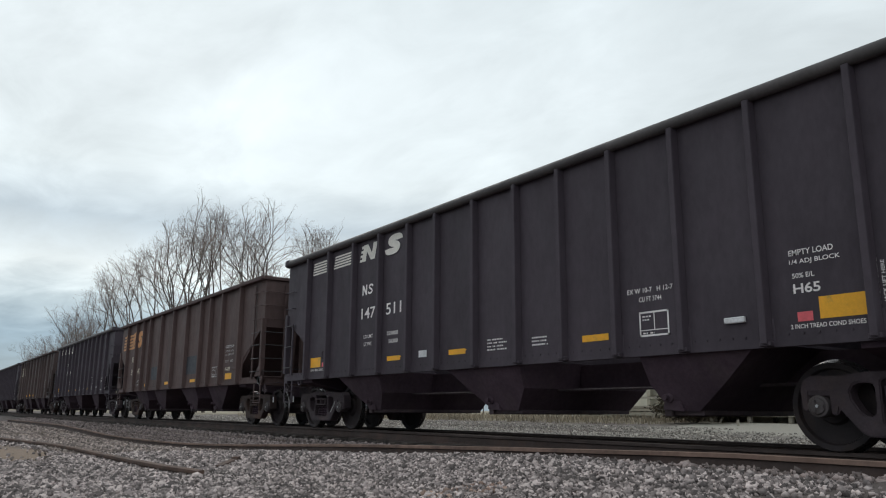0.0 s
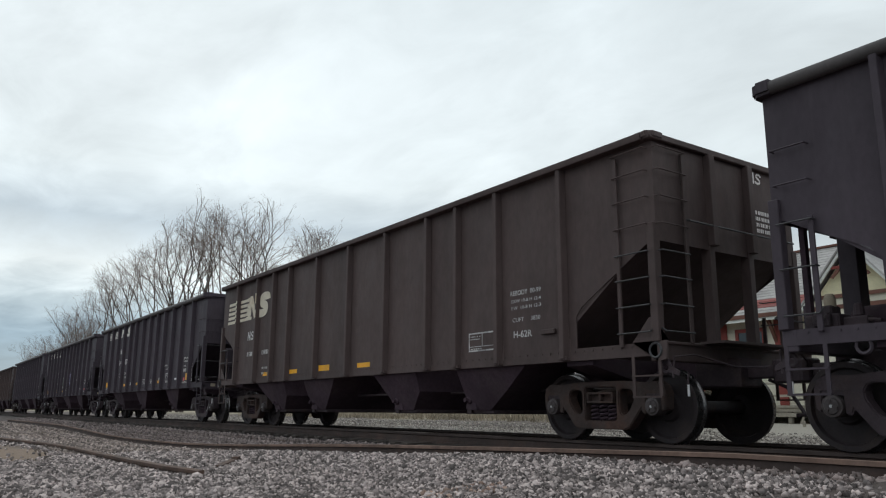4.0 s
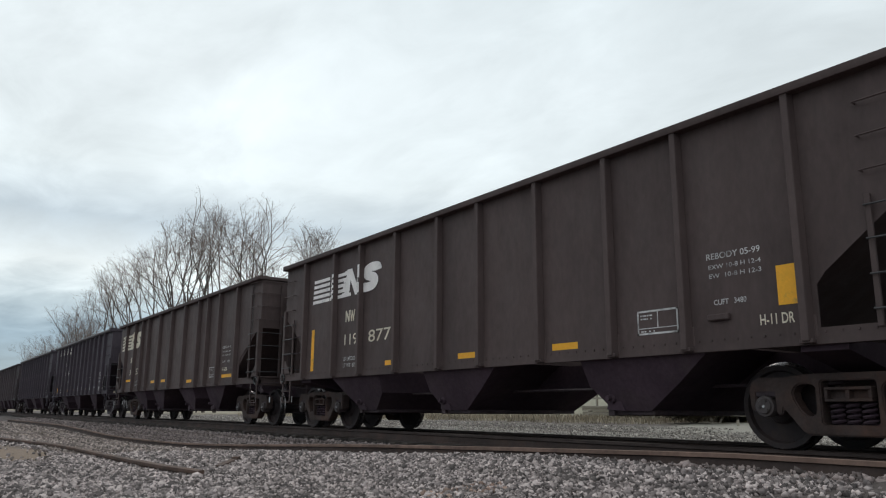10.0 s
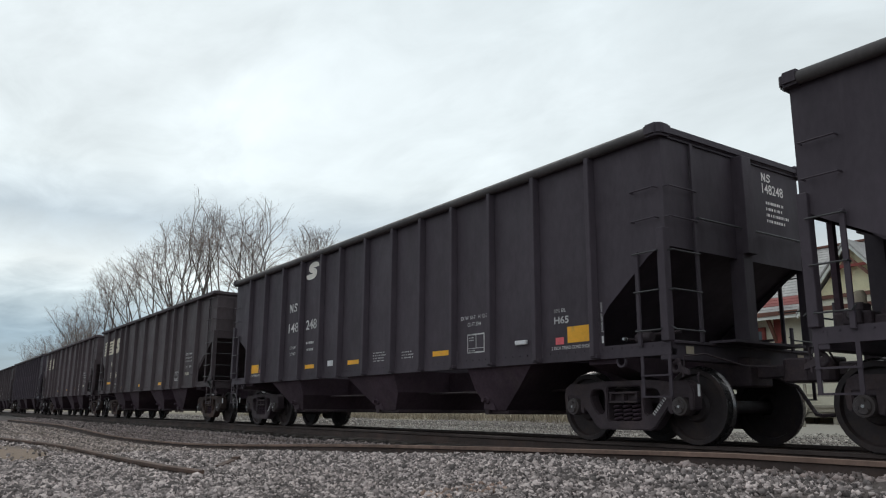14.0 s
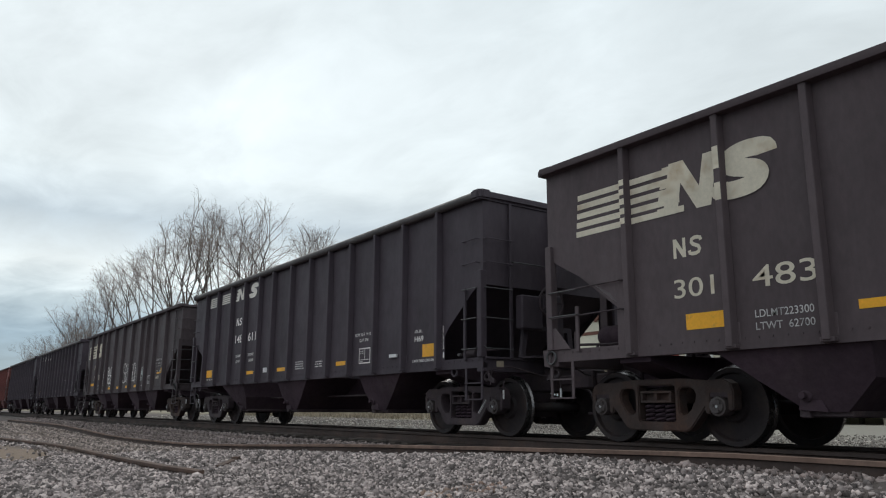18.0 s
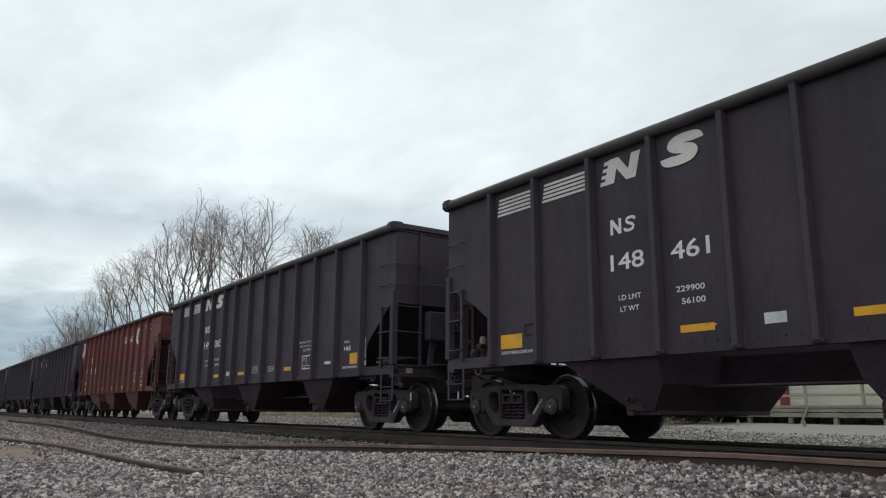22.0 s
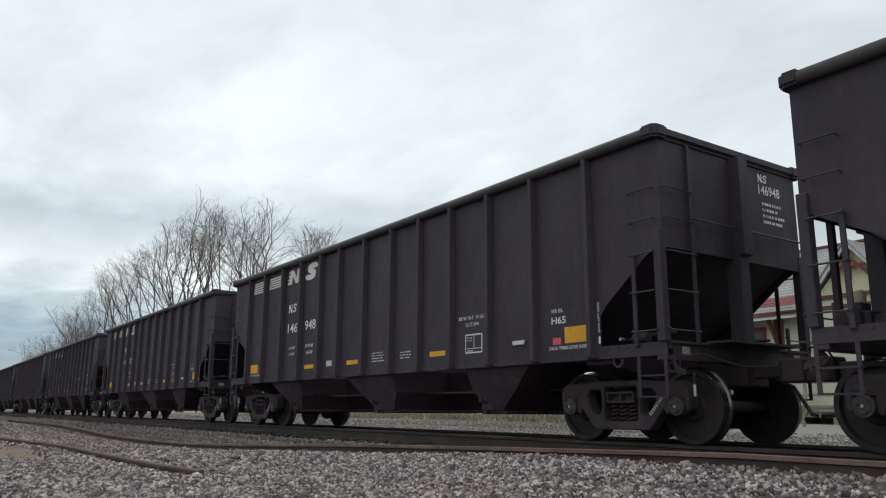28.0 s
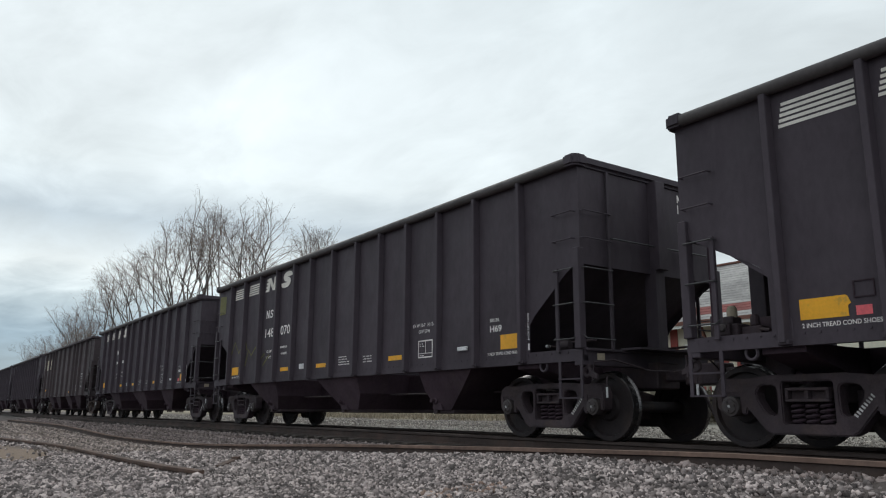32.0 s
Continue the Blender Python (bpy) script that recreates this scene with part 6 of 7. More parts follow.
def scatter_stones(name, boxes, label, material):
    """Broken stones lying on the ground: boxes of x0, x1, y0, y1, stones per square metre, size."""
    rng = np.random.default_rng(11)
    base = np.array([(-1, -1, -1), (1, -1, -1), (1, 1, -1), (-1, 1, -1), (-1, -1, 1), (1, -1, 1), (1, 1, 1), (-1, 1, 1)]) * 0.72
    tri = np.array([(0, 3, 2), (0, 2, 1), (4, 5, 6), (4, 6, 7), (0, 1, 5), (0, 5, 4), (1, 2, 6), (1, 6, 5), (2, 3, 7), (2, 7, 6), (3, 0, 4), (3, 4, 7)])
    vs, fs, o = [], [], 0
    for x0, x1, y0, y1, dens, size in boxes:
        n = int((x1 - x0) * (y1 - y0) * dens)
        x, y = rng.uniform(x0, x1, n), rng.uniform(y0, y1, n)
        sy, sz = along(SIDING_LINE, x)
        keep = (np.abs(np.abs(y) - 0.753) > 0.09) & ((np.abs(y - sy) > 0.10) | (x < -56))
        earth = ((x + 15.6) / 3.4) ** 2 + ((y + 7.1) / 0.62) ** 2 + rng.normal(0, 0.25, n)
        keep &= (earth > 1.0) | (rng.random(n) < 0.015)
        # fewer stones on the open ground well in front of the siding
        keep &= (x < -2.1 + 0.75 * (y + 1.6)) | (rng.random(n) < 0.12)
        # the trodden ground near the bystander's place is nearly bare of them
        keep &= (np.hypot(x, y + 8.7) > 5.2) | (rng.random(n) < 0.2)
        x, y = x[keep], y[keep]
        n = len(x)
        s = size * (0.62 + rng.gamma(2.2, 0.15, (n, 1, 1))) * rng.uniform(0.48, 1.26, (n, 1, 3)) * 0.52
        p = (base[None] * rng.uniform(0.72, 1.15, (n, 8, 1)) + rng.uniform(-0.30, 0.30, (n, 8, 3))) * s
        q = rng.normal(size=(n, 4))
        q /= np.linalg.norm(q, axis=1, keepdims=True)
        a, b, c, d = q.T
        R = np.stack([1 - 2 * (c * c + d * d), 2 * (b * c - a * d), 2 * (b * d + a * c), 2 * (b * c + a * d), 1 - 2 * (b * b + d * d), 2 * (c * d - a * b), 2 * (b * d - a * c), 2 * (c * d + a * b), 1 - 2 * (b * b + c * c)], -1).reshape(n, 3, 3)
        p = np.einsum("nij,nkj->nki", R, p)
        sy, sz = along(SIDING_LINE, x)
        z = ground_height(x, y) + size * rng.uniform(-0.15, 0.62, n) - 0.03 * (np.abs(y - sy) < 0.3) * (x < -9)
        p += np.stack([x, y, z], -1)[:, None]
        vs.append(p.reshape(-1, 3))
        fs.append((tri[None] + (o + np.arange(n) * 8)[:, None, None]).reshape(-1, 3))
        o += n * 8
    v, f = np.concatenate(vs), np.concatenate(fs)
    me = bpy.data.meshes.new(name)
    me.vertices.add(len(v)), me.loops.add(len(f) * 3), me.polygons.add(len(f))
    me.vertices.foreach_set("co", v.ravel())
    me.loops.foreach_set("vertex_index", f.ravel())
    me.polygons.foreach_set("loop_start", np.arange(len(f)) * 3)
    me.update(calc_edges=True)
    me.materials.append(material)
    tagged(new(name, me), label, "gravel", kind="stuff")


def build_tree(x, y, height, seed, detail=1.0, spread=1.0):
    """A bare broadleaved tree: a tapered trunk with limbs, and a crown of fine twigs."""
    rnd = random.Random(seed)
    limbs, twigs = Shape(), Shape()

    top = height
    last = 5 if detail > 0.7 else 4 if detail > 0.55 else 3

    def shoot(p, d, length, r, bends, n, jolt, rise):
        """A slightly crooked length of wood; returns its points and where it heads at its end."""
        pts, dd = [p], d.copy()
        for k in range(n):
            dd = (dd + bends * 0.5 / n + Vector((rnd.uniform(-1, 1), rnd.uniform(-1, 1), rnd.uniform(-0.7, 0.7))) * jolt + Vector((0, 0, rise * (1.0 - dd.z)))).normalized()
            pts.append(pts[-1] + dd * (length / n))
        return pts, dd

    def twig(p, d, length, level):
        pts, dd = shoot(p, d, length, 0, Vector((0, 0, 0.12)), 3, 0.24, 0.03)
        r = max(0.0056, min(0.012, length * 0.0065))
        twigs.tube(pts, r, 3, False, 0.0045)
        if level:
            for k in range(3 if detail > 0.7 else 2):
                i = rnd.choice((0, 1, 2))
                side = dd.cross(Vector((rnd.uniform(-1, 1), rnd.uniform(-1, 1), rnd.uniform(-1, 1)))).normalized()
                twig(pts[i].lerp(pts[i + 1], rnd.random()), (dd + side * rnd.uniform(0.7, 1.4)).normalized(), length * rnd.uniform(0.4, 0.65), level - 1)

    def fork(p, d, length, r, level):
        bends = Vector((rnd.uniform(-1, 1), rnd.uniform(-1, 1), 0)) * (0.15 if level == 0 else 0.35)
        n = 5 if level < 2 else 4 if level < 4 else 3
        pts, dd = shoot(p, d, length, r, bends, n, 0.06 + 0.030 * level, 0.05 if level < 2 else 0.02)
        end = max(0.009, r * 0.74)
        (limbs if level < 4 else twigs).tube(pts, r, 7 if level == 0 else 5 if level < 4 else 4, False, end)
        # side shoots
        if level > 2 or (level > 0 and detail < 0.7):
            for k in range(int(1 + 1.9 * detail + rnd.random())):
                i = rnd.randrange(n)
                side = dd.cross(Vector((rnd.uniform(-1, 1), rnd.uniform(-1, 1), rnd.uniform(-1, 1)))).normalized()
                twig(pts[i].lerp(pts[i + 1], rnd.random()), (dd * 0.7 + side * rnd.uniform(0.6, 1.2) + Vector((0, 0, 0.1))).normalized(), top * rnd.uniform(0.03, 0.07), 1)
        if level >= last:
            return
        arms = 3 if rnd.random() < (0.5 if level == 0 else 0.22) else 2
        turn = rnd.uniform(0, 6.28)
        for k in range(arms):
            a = turn + 6.28 * k / arms + rnd.uniform(-0.5, 0.5)
            s1 = dd.cross(Vector((0.3, 0.2, 1.0))).normalized()
            side = s1 * math.cos(a) + dd.cross(s1) * math.sin(a)
            wide = 1.0 if level < 2 else 1.5
            lean = (rnd.uniform(0.10, 0.28) if k == 0 else rnd.uniform(0.30, 0.62)) * spread * wide
            nd = (dd * math.cos(lean) + side * math.sin(lean) + Vector((0, 0, 0.05))).normalized()
            keep = rnd.uniform(0.74, 0.86) if k == 0 else rnd.uniform(0.60, 0.80)
            fork(pts[-1], nd, length * keep, end * (0.94 if k == 0 else 0.74), level + 1)
        # a limb that leaves below the fork
        if level in (1, 2, 3) and rnd.random() < 0.6:
            side = dd.cross(Vector((rnd.uniform(-1, 1), rnd.uniform(-1, 1), rnd.uniform(-0.3, 0.3)))).normalized()
            fork(pts[n // 2], (dd * 0.75 + side * 0.62).normalized(), length * rnd.uniform(0.5, 0.75), r * 0.45, level + 2)

    z0 = float(ground_height(x, y)) - 0.1
    lean = Vector((rnd.uniform(-0.08, 0.08), rnd.uniform(-0.08, 0.08), 1)).normalized()
    fork(Vector((0, 0, 0)), lean, top * rnd.uniform(0.26, 0.34), top * 0.0096, 0)
    reach = height / max(v[2] for v in twigs.v + limbs.v)
    for shape in (limbs, twigs):
        shape.v = [(a * reach, b * reach, c * reach) for a, b, c in shape.v]
    t = thing("bare_tree", "tall leafless grey tree behind the train", "tree", "bare trees along the line", m=pose(x, y, z0))
    part("trunk", limbs, BARK, t)
    part("crown", twigs, TWIG, t, "fine leafless twigs")
    TREES.append(t)


TREES = []


def build_trees():
    rnd = random.Random(5)
    tall = [(-50.6, 17.2, 14.4), (-52.6, 16.5, 15.6), (-56.4, 18, 15.6), (-59.9, 17.3, 18.8), (-62.6, 16.5, 18.7), (-66.0, 17, 20.4), (-71.0, 18.5, 20.4), (-76.5, 17, 21.3), (-83.1, 18, 24.3), (-86.0, 16.5, 24.5), (-91.0, 17.5, 24.1), (-97.0, 18.5, 21.8), (-106.1, 17.5, 23.1), (-112.0, 16.5, 21.6), (-122.5, 17.4, 23.9), (-135.7, 17, 24.4), (-147.4, 17.5, 22.1), (-159.5, 18, 19.8)]
    seeds = (329, 374, 415, 440, 497, 515, 542, 585, 645, 692, 706, 740, 795, 824, 876, 905, 946, 980)
    for (x, y, h), seed in zip(tall, seeds):
        build_tree(x, y, h, seed, 1.0, 0.72)
    for i in range(20):
        x = -166 - i * 8
        build_tree(x + rnd.uniform(-2, 2), 17 + rnd.uniform(-1, 3), max(10, 21.5 - i * 0.9) * rnd.uniform(0.9, 1.04), 80 + i, 0.75, 0.72)
    for i in range(12):
        build_tree(-150 - i * 8 + rnd.uniform(-3, 3), 21 + rnd.uniform(-1, 3), rnd.uniform(14, 18) - i * 0.25, 180 + i, 0.8, 0.8)
    # undergrowth between the trunks
    for i in range(16):
        x = -58 - i * 9
        build_tree(x + rnd.uniform(-3, 3), 15.5 + rnd.uniform(-1, 2), rnd.uniform(6, 9), 120 + i, 0.65, 0.95)
    for i in range(9):
        x = -100 - i * 8
        build_tree(x + rnd.uniform(-2, 2), 17 + rnd.uniform(-1, 3), rnd.uniform(10, 14) + i * 0.5, 150 + i, 0.6, 0.75)


def build_brush():
    """Low leafless brush at the far side of the field."""
    rnd = random.Random(21)
    for i in range(40):
        build_tree(-80 + i * 1.55 + rnd.uniform(-1, 1), 32 + rnd.uniform(-4, 5), rnd.uniform(3.2, 5.4), 200 + i, 0.5, 1.0)
        tagged(TREES[-1], "low leafless brush beyond the field")
        TREES[-1].name = "leafless_brush"


def build_grass():
    """Tufts of dry grass on the bank behind the track."""
    rng = random.Random(9)
    s = Shape()
    for i in range(9000):
        x, y = rng.uniform(-50, -15.5), rng.uniform(9.6, 15.0)
        z = float(ground_height(x, y))
        h, a = rng.uniform(0.08, 0.30), rng.uniform(0, 6.28)
        w, bx, by = 0.012 + 0.01 * rng.random(), rng.uniform(-0.12, 0.12), rng.uniform(-0.12, 0.12)
        c, q = math.cos(a) * w, math.sin(a) * w
        s.add([(x - c, y - q, z), (x + c, y + q, z), (x + bx * 0.5 + c * 0.7, y + by * 0.5 + q * 0.7, z + h * 0.6), (x + bx * 0.5 - c * 0.7, y + by * 0.5 - q * 0.7, z + h * 0.6), (x + bx, y + by, z + h)], [(0, 1, 2, 3), (3, 2, 4)])
    me = bpy.data.meshes.new("dry_grass")
    me.from_pydata(s.v, [], s.f)
    me.materials.append(DRYGRASS)
    tagged(new("dry_grass", me), "pale dry winter grass along the bank", "grass", kind="stuff")


def build_shrub(x, y, w, h, seed):
    rng = random.Random(seed)
    t = thing("evergreen_shrub", "dark clipped evergreen shrub before the depot", "shrub", "shrubs by the depot", m=pose(x, y, float(ground_height(x, y))))
    stem = Shape()
    leaf = Shape()
    for k in range(9):
        a = rng.uniform(0, 6.28)
        stem.tube([(0, 0, -0.05), (0.25 * w * math.cos(a), 0.25 * w * math.sin(a), h * 0.4), (0.42 * w * math.cos(a), 0.42 * w * math.sin(a), h * 0.75)], 0.018, 5, True, 0.006)
    for k in range(11000):
        d = Vector((rng.gauss(0, 1), rng.gauss(0, 1), rng.gauss(0, 1))).normalized()
        bump = 0.82 + 0.18 * math.sin(5 * d.x + 3 * d.y * d.z * 4 + seed) + rng.uniform(-0.1, 0.1)
        r = rng.uniform(0.55, 1.0) * bump
        p = Vector((d.x * w / 2 * r, d.y * w / 2 * r, h * 0.52 + d.z * h * 0.5 * r))
        if p.z < 0.03:
            continue
        a, b = Vector((rng.uniform(-1, 1), rng.uniform(-1, 1), rng.uniform(-1, 1))).normalized() * 0.05, Vector((rng.uniform(-1, 1), rng.uniform(-1, 1), rng.uniform(-1, 1))).normalized() * 0.03
        leaf.add([tuple(p - a), tuple(p + b), tuple(p + a), tuple(p - b)], [(0, 1, 2, 3)])
    part("stems", stem, BARK, t)
    me = bpy.data.meshes.new("foliage")
    me.from_pydata(leaf.v, [], leaf.f)
    me.materials.append(LEAF)
    hang("foliage", me, t)


def build_gable(dep, gx, gw, low, top, yb, wall, upper):
    """A gable on the trackside: wall, white barge boards, its own roof, and a braced top."""
    rise = (top - low) / gw
    part("gable_wall", Shape().prism([(gx - gw * 0.86, 0.5), (gx + gw * 0.86, 0.5), (gx + gw * 0.86, low + rise * gw * 0.12), (gx, top - 0.08), (gx - gw * 0.86, low + rise * gw * 0.12)], "y", yb + 0.28, yb + 0.48), wall, dep)
    mid = low + 0.42
    half = gw * (top - mid) / (top - low) - 0.06
    part("gable_panel", Shape().prism([(gx - half, mid), (gx + half, mid), (gx, top - 0.1)], "y", yb + 0.24, yb + 0.276), upper, dep)
    part("gable_belt", Shape().box(gx - half, gx + half, yb + 0.20, yb + 0.238, mid - 0.06, mid + 0.05), BROWNTRIM, dep)
    for q in (-1, 1):
        o = gw + 0.12
        part("barge_board", Shape().prism([(gx + q * o, low - 0.12 * rise), (gx + q * o, low - 0.12 * rise + 0.10), (gx, top + 0.06), (gx, top - 0.06)], "y", yb, yb + 0.06), WHITETRIM, dep)
        part("gable_roof", Shape().hull([(gx + q * o, yb - 0.05, low - 0.12 * rise + 0.11), (gx, yb - 0.05, top + 0.07), (gx, yb - 0.05, top + 0.14), (gx + q * o, yb - 0.05, low - 0.12 * rise + 0.18)], [(gx + q * o, yb + 2.9, low - 0.12 * rise + 0.11), (gx, yb + 2.9, top + 0.07), (gx, yb + 2.9, top + 0.14), (gx + q * o, yb + 2.9, low - 0.12 * rise + 0.18)]), SHINGLE, dep)
        part("gable_brace", Shape().prism([(gx + q * 0.50, top - 0.98), (gx + q * 0.58, top - 0.94), (gx + q * 0.06, top - 0.42), (gx, top - 0.46)], "y", yb + 0.05, yb + 0.11), BROWNTRIM, dep)
    part("gable_tie", Shape().box(gx - 0.52, gx + 0.52, yb + 0.04, yb + 0.12, top - 0.70, top - 0.62).box(gx - 0.04, gx + 0.04, yb + 0.05, yb + 0.11, top - 1.05, top - 0.1), REDTRIM, dep)
    part("finial", Shape().box(gx - 0.035, gx + 0.035, yb - 0.02, yb + 0.05, top + 0.02, top + 0.48), BROWNTRIM, dep)


def build_depot():
    """A small painted station with a pitched roof, two gables over the trackside, and a low deck along it."""
    Y, x0, x1 = 14.2, -23.4, 3.0
    dep = thing("depot", "small cream depot with grey pitched roof and red trim", "station building", m=pose(0, 0, 0))
    gz = -0.12
    s = Shape().box(x0, x1, Y, Y + 0.25, gz, 3.5).box(x0, x0 + 0.25, Y + 0.25, Y + 5, gz, 3.5).box(x1 - 0.25, x1, Y + 0.25, Y + 5, gz, 3.5).box(x0, x1, Y + 5, Y + 5.25, gz, 3.5)
    part("wall", s, PALEWALL, dep)
    board = Shape().prism([(-0.002, 0.0), (-0.026, 0.0), (-0.012, 0.14), (-0.002, 0.14)], "x", x0, x1).mesh("board", PALEWALL)
    for k in range(9):
        hang("board", board, dep, pose(0, Y, 0.55 + k * 0.145))
    # red pilasters divide the wall into cream panels
    pil = Shape().box(-0.15, 0.15, Y - 0.075, Y - 0.027, 0.5, 3.45).mesh("pilaster", REDTRIM)
    for k in range(12):
        hang("pilaster", pil, dep, pose(-20.05 + k * 2.06, 0, 0))
    part("wainscot_rail", Shape().box(x0, x1, Y - 0.06, Y - 0.03, 1.75, 1.85), REDTRIM, dep)
    part("corner_board", Shape().box(x0 - 0.03, x0 + 0.12, Y - 0.05, Y, gz, 3.45), WHITETRIM, dep)
    for x in (-21.0, -19.0, -14.9, -10.8, -8.7, -4.6, -0.5):
        w = hang("window", Shape().box(-0.45, 0.45, -0.05, 0.02, 1.95, 3.0).mesh("window", GLASS), dep, pose(x, Y, 0))
        part("frame", Shape().box(-0.55, -0.44, -0.08, 0.0, 1.88, 3.1).box(0.44, 0.55, -0.08, 0.0, 1.88, 3.1).box(-0.55, 0.55, -0.085, 0.0, 3.0, 3.12).box(-0.55, 0.55, -0.085, 0.0, 1.86, 1.95).box(-0.02, 0.02, -0.07, 0.0, 1.95, 3.0), REDTRIM, w)
    for x in (-16.95, -6.65):
        d = hang("door", Shape().box(-0.45, 0.45, -0.05, 0.02, 0.56, 2.65).mesh("door", REDTRIM), dep, pose(x, Y, 0))
        part("frame", Shape().box(-0.57, -0.45, -0.08, 0, 0.56, 2.77).box(0.45, 0.57, -0.08, 0, 0.56, 2.77).box(-0.57, 0.57, -0.085, 0, 2.65, 2.77), WHITETRIM, d)
    # pitched roof, with courses of shingles on the slope that faces the line, one band of them red
    ex0, ex1, ey0, ry, ey1, ez, rz = x0 - 0.5, x1 + 0.8, 13.5, 16.7, 19.9, 3.47, 5.95
    s = Shape()
    s.add([(ex0, ey0, ez), (ex1, ey0, ez), (ex1, ey1, ez), (ex0, ey1, ez), (ex0, ry, rz), (ex1, ry, rz)], [(0, 1, 5, 4), (1, 2, 5), (2, 3, 4, 5), (3, 0, 4), (0, 3, 2, 1)])
    part("roof", s, SHINGLE, dep)
    n = 22
    for k in range(n):
        f0, f1 = k / n, (k + 1) / n
        ya, za, yb, zb = ey0 + (ry - ey0) * f0, ez + (rz - ez) * f0, ey0 + (ry - ey0) * f1, ez + (rz - ez) * f1
        course = Shape()
        course.add([(ex0, ya, za + 0.03), (ex1, ya, za + 0.03), (ex1, yb, zb + 0.012), (ex0, yb, zb + 0.012), (ex0, ya, za), (ex1, ya, za)], [(0, 1, 2, 3), (4, 5, 1, 0)])
        part("shingle_course", course, REDROOF if 2 <= k <= 4 else SHINGLE, dep)
    part("ridge_cap", Shape().box(ex0, ex1, ry - 0.12, ry + 0.12, rz - 0.02, rz + 0.05), BROWNTRIM, dep)
    part("fascia", Shape().box(ex0, ex1, ey0 - 0.04, ey0, ez - 0.10, ez + 0.03), BROWNTRIM, dep)
    part("soffit_trim", Shape().box(ex0 + 0.05, ex1 - 0.05, ey0 + 0.005, ey0 + 0.05, ez - 0.20, ez - 0.05), WHITETRIM, dep)
    for k in range(9):
        x = x0 + 1.7 + k * 2.06 * 1.25
        part("bracket", Shape().prism([(ey0 + 0.2, ez - 0.15), (Y - 0.03, ez - 0.95), (Y - 0.03, ez - 0.80), (ey0 + 0.32, ez - 0.15)], "x", x - 0.05, x + 0.05), BROWNTRIM, dep)
    build_gable(dep, -11.0, 1.55, 3.33, 5.22, 13.2, PALEWALL, SIDING)
    build_gable(dep, -20.5, 1.95, 3.55, 4.80, 13.2, PALEWALL, SIDING)
    sg = part("sign_board", Shape().box(-12.32, -11.80, 13.64, 13.69, 3.20, 3.42), PITCH, dep, "dark green name board")
    bars = Shape()
    for k in range(4):
        bars.box(-12.26 + k * 0.115, -12.19 + k * 0.115, 13.63, 13.638, 3.26, 3.36)
    part("sign_lettering", bars, WHITETRIM, sg)
    # low deck along the wall
    dk = thing("deck", "low pale timber deck on short posts along the depot", "deck")
    y0 = 12.4
    for k in range(11):
        part("deck_board", Shape().box(-21.0, 1.0, y0 + k * 0.16, y0 + k * 0.16 + 0.15, 0.53, 0.57), DECK, dk)
    part("deck_skirt", Shape().box(-21.0, 1.0, y0 - 0.02, y0 + 0.03, 0.425, 0.525), DECK, dk)
    part("deck_skirt", Shape().box(-21.0, 1.0, y0 + 0.0, y0 + 0.03, 0.27, 0.395), DECK, dk)
    part("deck_nosing", Shape().box(-21.0, 1.0, y0 - 0.06, y0 - 0.003, 0.535, 0.60), DECK, dk)
    foot = Shape().box(-0.06, 0.06, y0 + 0.04, y0 + 0.16, -0.30, 0.53).mesh("deck_post", DECK, False, 0.006)
    back = Shape().box(-0.06, 0.06, y0 + 1.4, y0 + 1.52, -0.30, 0.53).mesh("deck_post", DECK, False, 0.006)
    for k in range(17):
        hang("deck_post", foot, dk, pose(-20.7 + k * 1.33, 0, 0))
        hang("deck_post", back, dk, pose(-20.7 + k * 1.33, 0, 0))
    up = Shape().box(-0.035, 0.035, y0 + 0.02, y0 + 0.09, 0.57, 1.55).mesh("rail_post", DECK, False, 0.004)
    for k in range(13):
        hang("rail_post", up, dk, pose(-20.3 + k * 1.62, 0, 0))
    for z in (0.84, 1.20):
        part("lower_rail", Shape().box(-20.5, 0.5, y0 + 0.025, y0 + 0.075, z, z + 0.07), DECK, dk)
    slant = Shape().prism([(-0.30, 0.0), (-0.24, 0.0), (0.03, 0.52), (-0.03, 0.52)], "y", y0 - 0.07, y0 - 0.023).mesh("brace", DECK)
    for k in range(6):
        hang("brace", slant, dk, pose(-17.4 + k * 2.66, 0, 0.06))
    part("hand_rail", Shape().box(-20.5, 0.5, y0 + 0.0, y0 + 0.11, 1.55, 1.61), BROWNTRIM, dk)
    # small white posts beside the yard road
    pm = Shape().lathe([(0.0, 0.16), (0.035, 0.15), (0.04, -0.05)], 10, (0, 0, 0), "z").mesh("marker_post", DECK, True)
    for x in (-12.9, -11.0):
        ob = hang("marker_post", pm, None, pose(x, 10.2, float(ground_height(x, 10.2))))
        tagged(ob, "short weathered marker post by the yard road", "post", "posts by the yard road")


def build_scrap():
    """A short piece of old iron lying in the gravel by the end of the cut rail."""
    z = float(ground_height(-10.4, -4.96)) + 0.035
    s = Shape().box(-0.52, 0.52, -0.045, 0.045, 0.0, 0.03).box(-0.52, -0.36, -0.05, 0.05, 0.028, 0.05)
    single("iron_scrap", s, RUSTRAIL, "short dark piece of rusted iron in the gravel", "scrap iron", bevel=0.006, m=pose(-10.42, -4.96, z, 0, 2, -33))


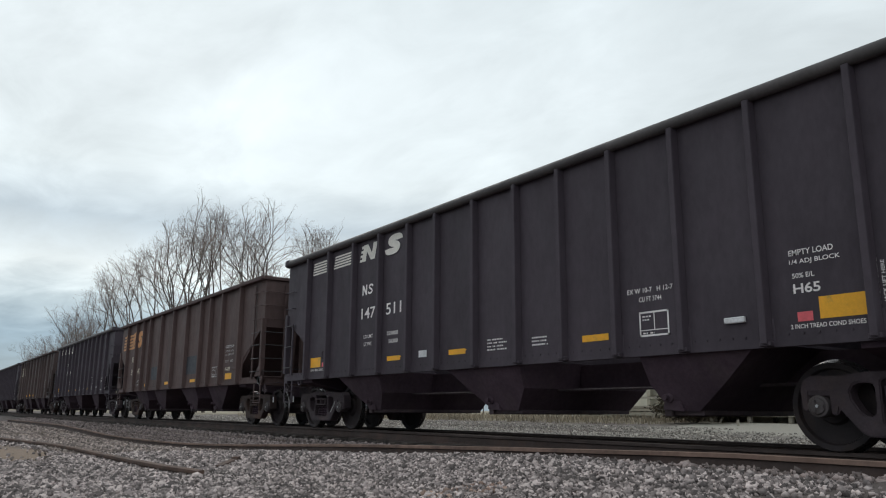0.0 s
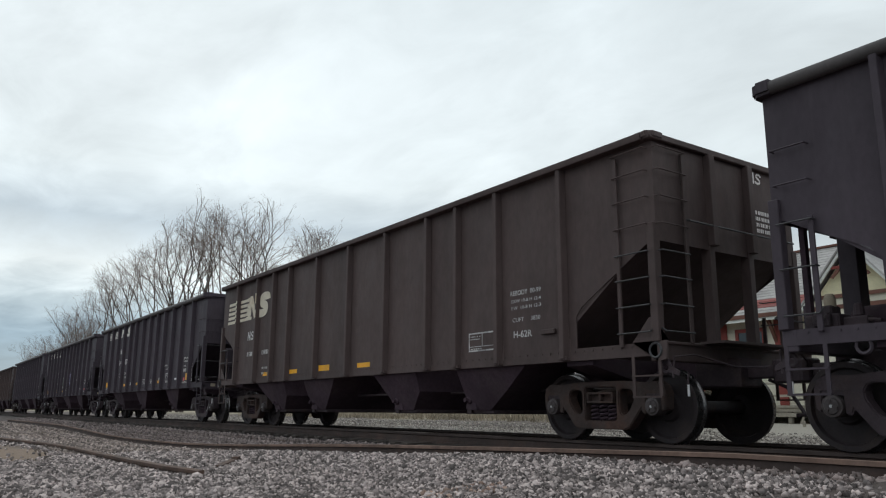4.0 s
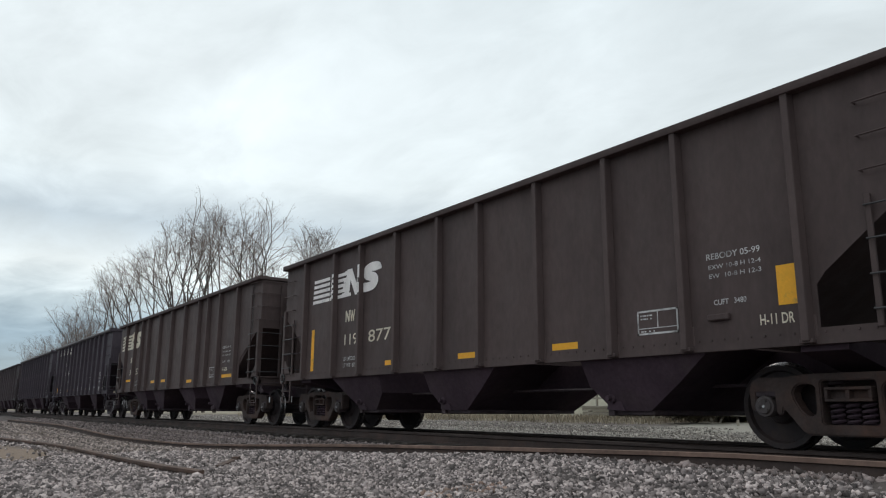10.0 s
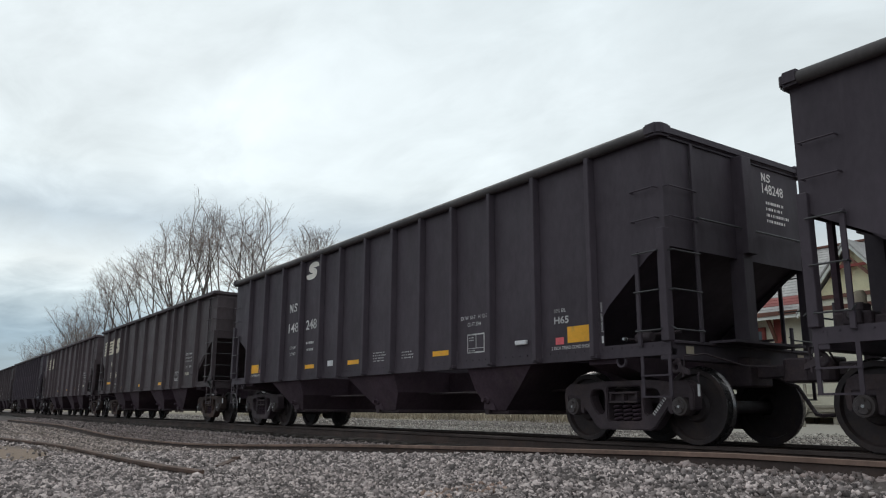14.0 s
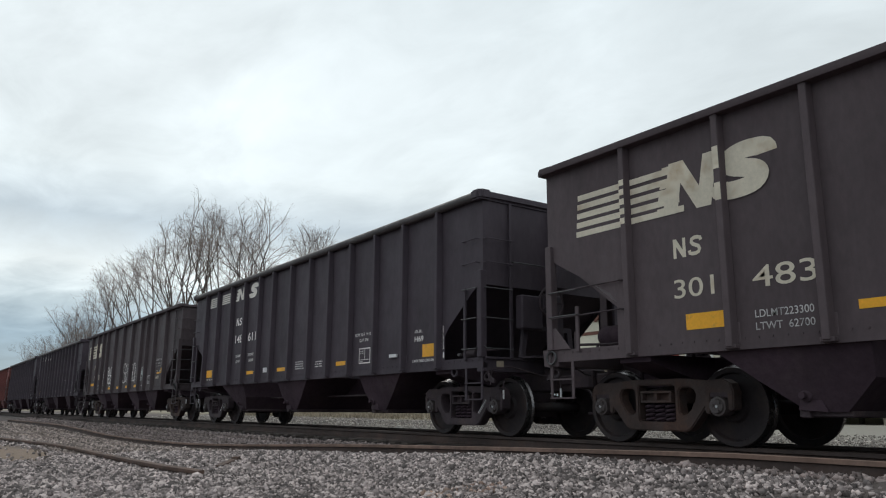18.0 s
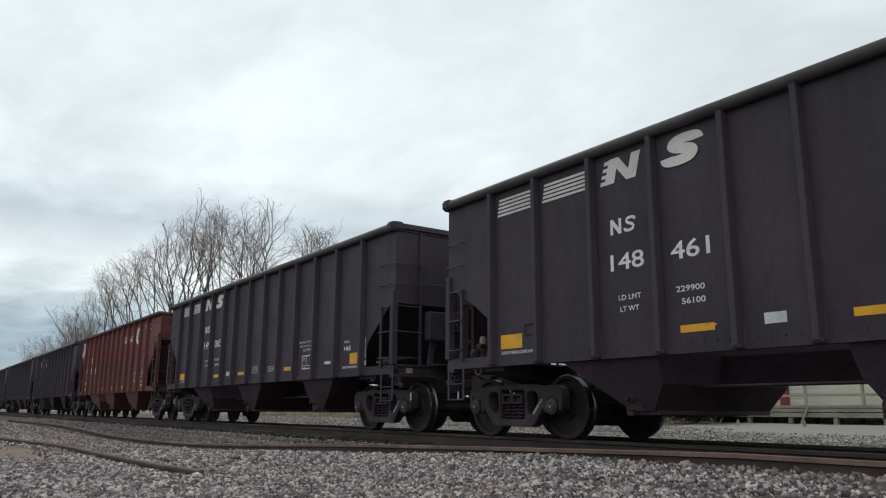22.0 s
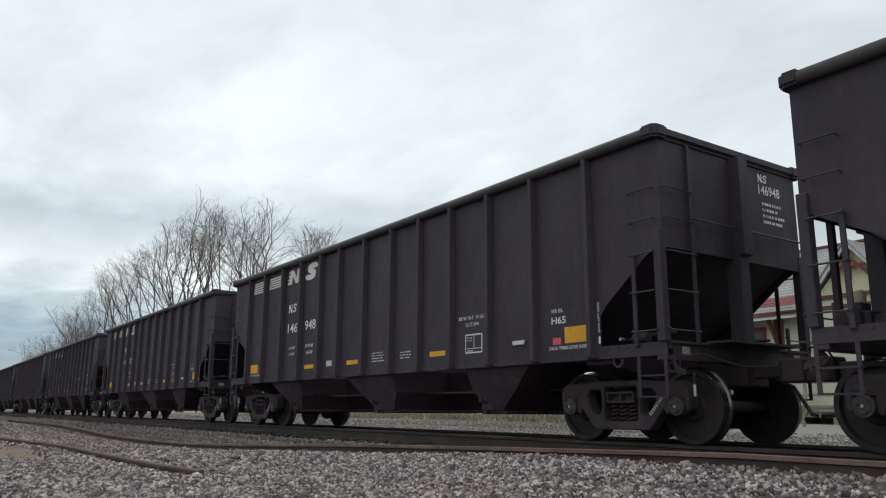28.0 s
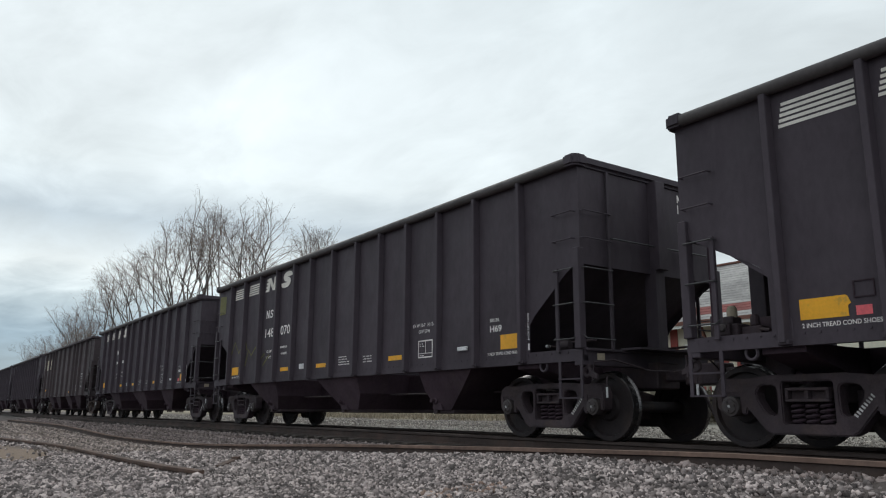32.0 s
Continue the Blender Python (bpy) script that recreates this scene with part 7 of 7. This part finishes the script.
def motions():
    # the wind leans the trees a little, all together
    gusts = [(0, 4), (3, 2.6), (6, 1.4), (9, 1), (11, -1.5), (14, -3), (17, -4), (19, -3.6), (21, 0), (24, 4), (25.5, 3.6), (28, 1), (30, 0), (32, -1)]
    for tree in TREES[:14]:
        base = tree.matrix_basis.copy()
        walk(tree, [(t, base @ Matrix.Rotation(g * 0.0022, 4, Vector((-0.82, 0.57, 0)))) for t, g in gusts])
    times = [k * 2.0 for k in range(17)]
    for car, start in CARS:
        walk(car, [(t, pose(start + run(t), 0, 0)) for t in times])
    # the wheels roll without slipping; alike axles share one set of keys
    shared = {}
    for car, start in CARS:
        for ob in car.children_recursive:
            kind = ob.name.split(".")[0]
            if kind not in ("wheelset_front", "wheelset_rear"):
                continue
            if kind not in shared:
                x = 0.889 if kind == "wheelset_front" else -0.889
                rows = [(k / FPS, pose(x, 0, 0.457) @ Matrix.Rotation(run(k / FPS) / 0.457, 4, "Y")) for k in range(int(DURATION * FPS) + 1)]
                walk(ob, rows)
                shared[kind] = ob.animation_data
            else:
                ob.rotation_mode = "QUATERNION"
                keys = ob.animation_data_create()
                keys.action = shared[kind].action
                keys.action_slot = shared[kind].action_slot


build_ground()
build_track()
build_train()
build_trees()
build_brush()
build_grass()
build_shrub(-14.95, 11.0, 2.7, 1.02, 3)
build_depot()
build_ties()
build_scrap()
scatter_stones("ballast_stones", [(-9.0, -1.0, -7.0, -2.75, 1700, 0.043), (-14, -9.0, -5.6, -2.75, 1000, 0.047), (-14, -9.0, -8.5, -5.6, 1300, 0.039), (-30, -14, -8.6, -6.4, 420, 0.046), (-60, -30, -8.6, -6.4, 60, 0.065), (-9.0, -2.5, -8.5, -7.0, 1300, 0.042), (-10, 8, -13, -8.5, 300, 0.045), (-1, 8, -8.5, -2.75, 420, 0.05), (-30, -10, -14, -8.6, 25, 0.06)], "loose grey limestone gravel beside the rails", BALLAST)
scatter_stones("earthy_gravel", [(-30, -14, -6.4, -3.05, 420, 0.048), (-60, -30, -6.4, -3.05, 70, 0.065)], "brown earth stained gravel beside the siding", EARTHY)
scatter_stones("pale_gravel", [(-26, -3, 1.4, 6.4, 300, 0.050), (-26, -12, 6.4, 9.0, 110, 0.042), (-12, -3, 6.4, 8.0, 90, 0.042), (-60, -26, 1.4, 9.0, 45, 0.055)], "pale tan gravel beyond the track", PALESTONE)
scatter_stones("siding_ballast", [(-14, -3.0, -2.75, -1.35, 420, 0.048), (-30, -14, -3.05, -1.35, 320, 0.050), (-60, -30, -3.05, -1.35, 80, 0.065)], "brown stained ballast along the siding", BEDSTONE)
scatter_stones("track_ballast", [(-14, -3.0, -1.35, 1.4, 330, 0.050), (-30, -14, -1.35, 1.4, 180, 0.055), (-60, -30, -1.35, 1.4, 60, 0.07)], "coal dusted ballast between the rails, darkened with painted shade", DARKBED)
scatter_stones("stained_stones", [(-5.87, -5.35, -4.90, -4.16, 260, 0.050)], "patch of rust stained stones in the gravel", REDSTONE)
motions()
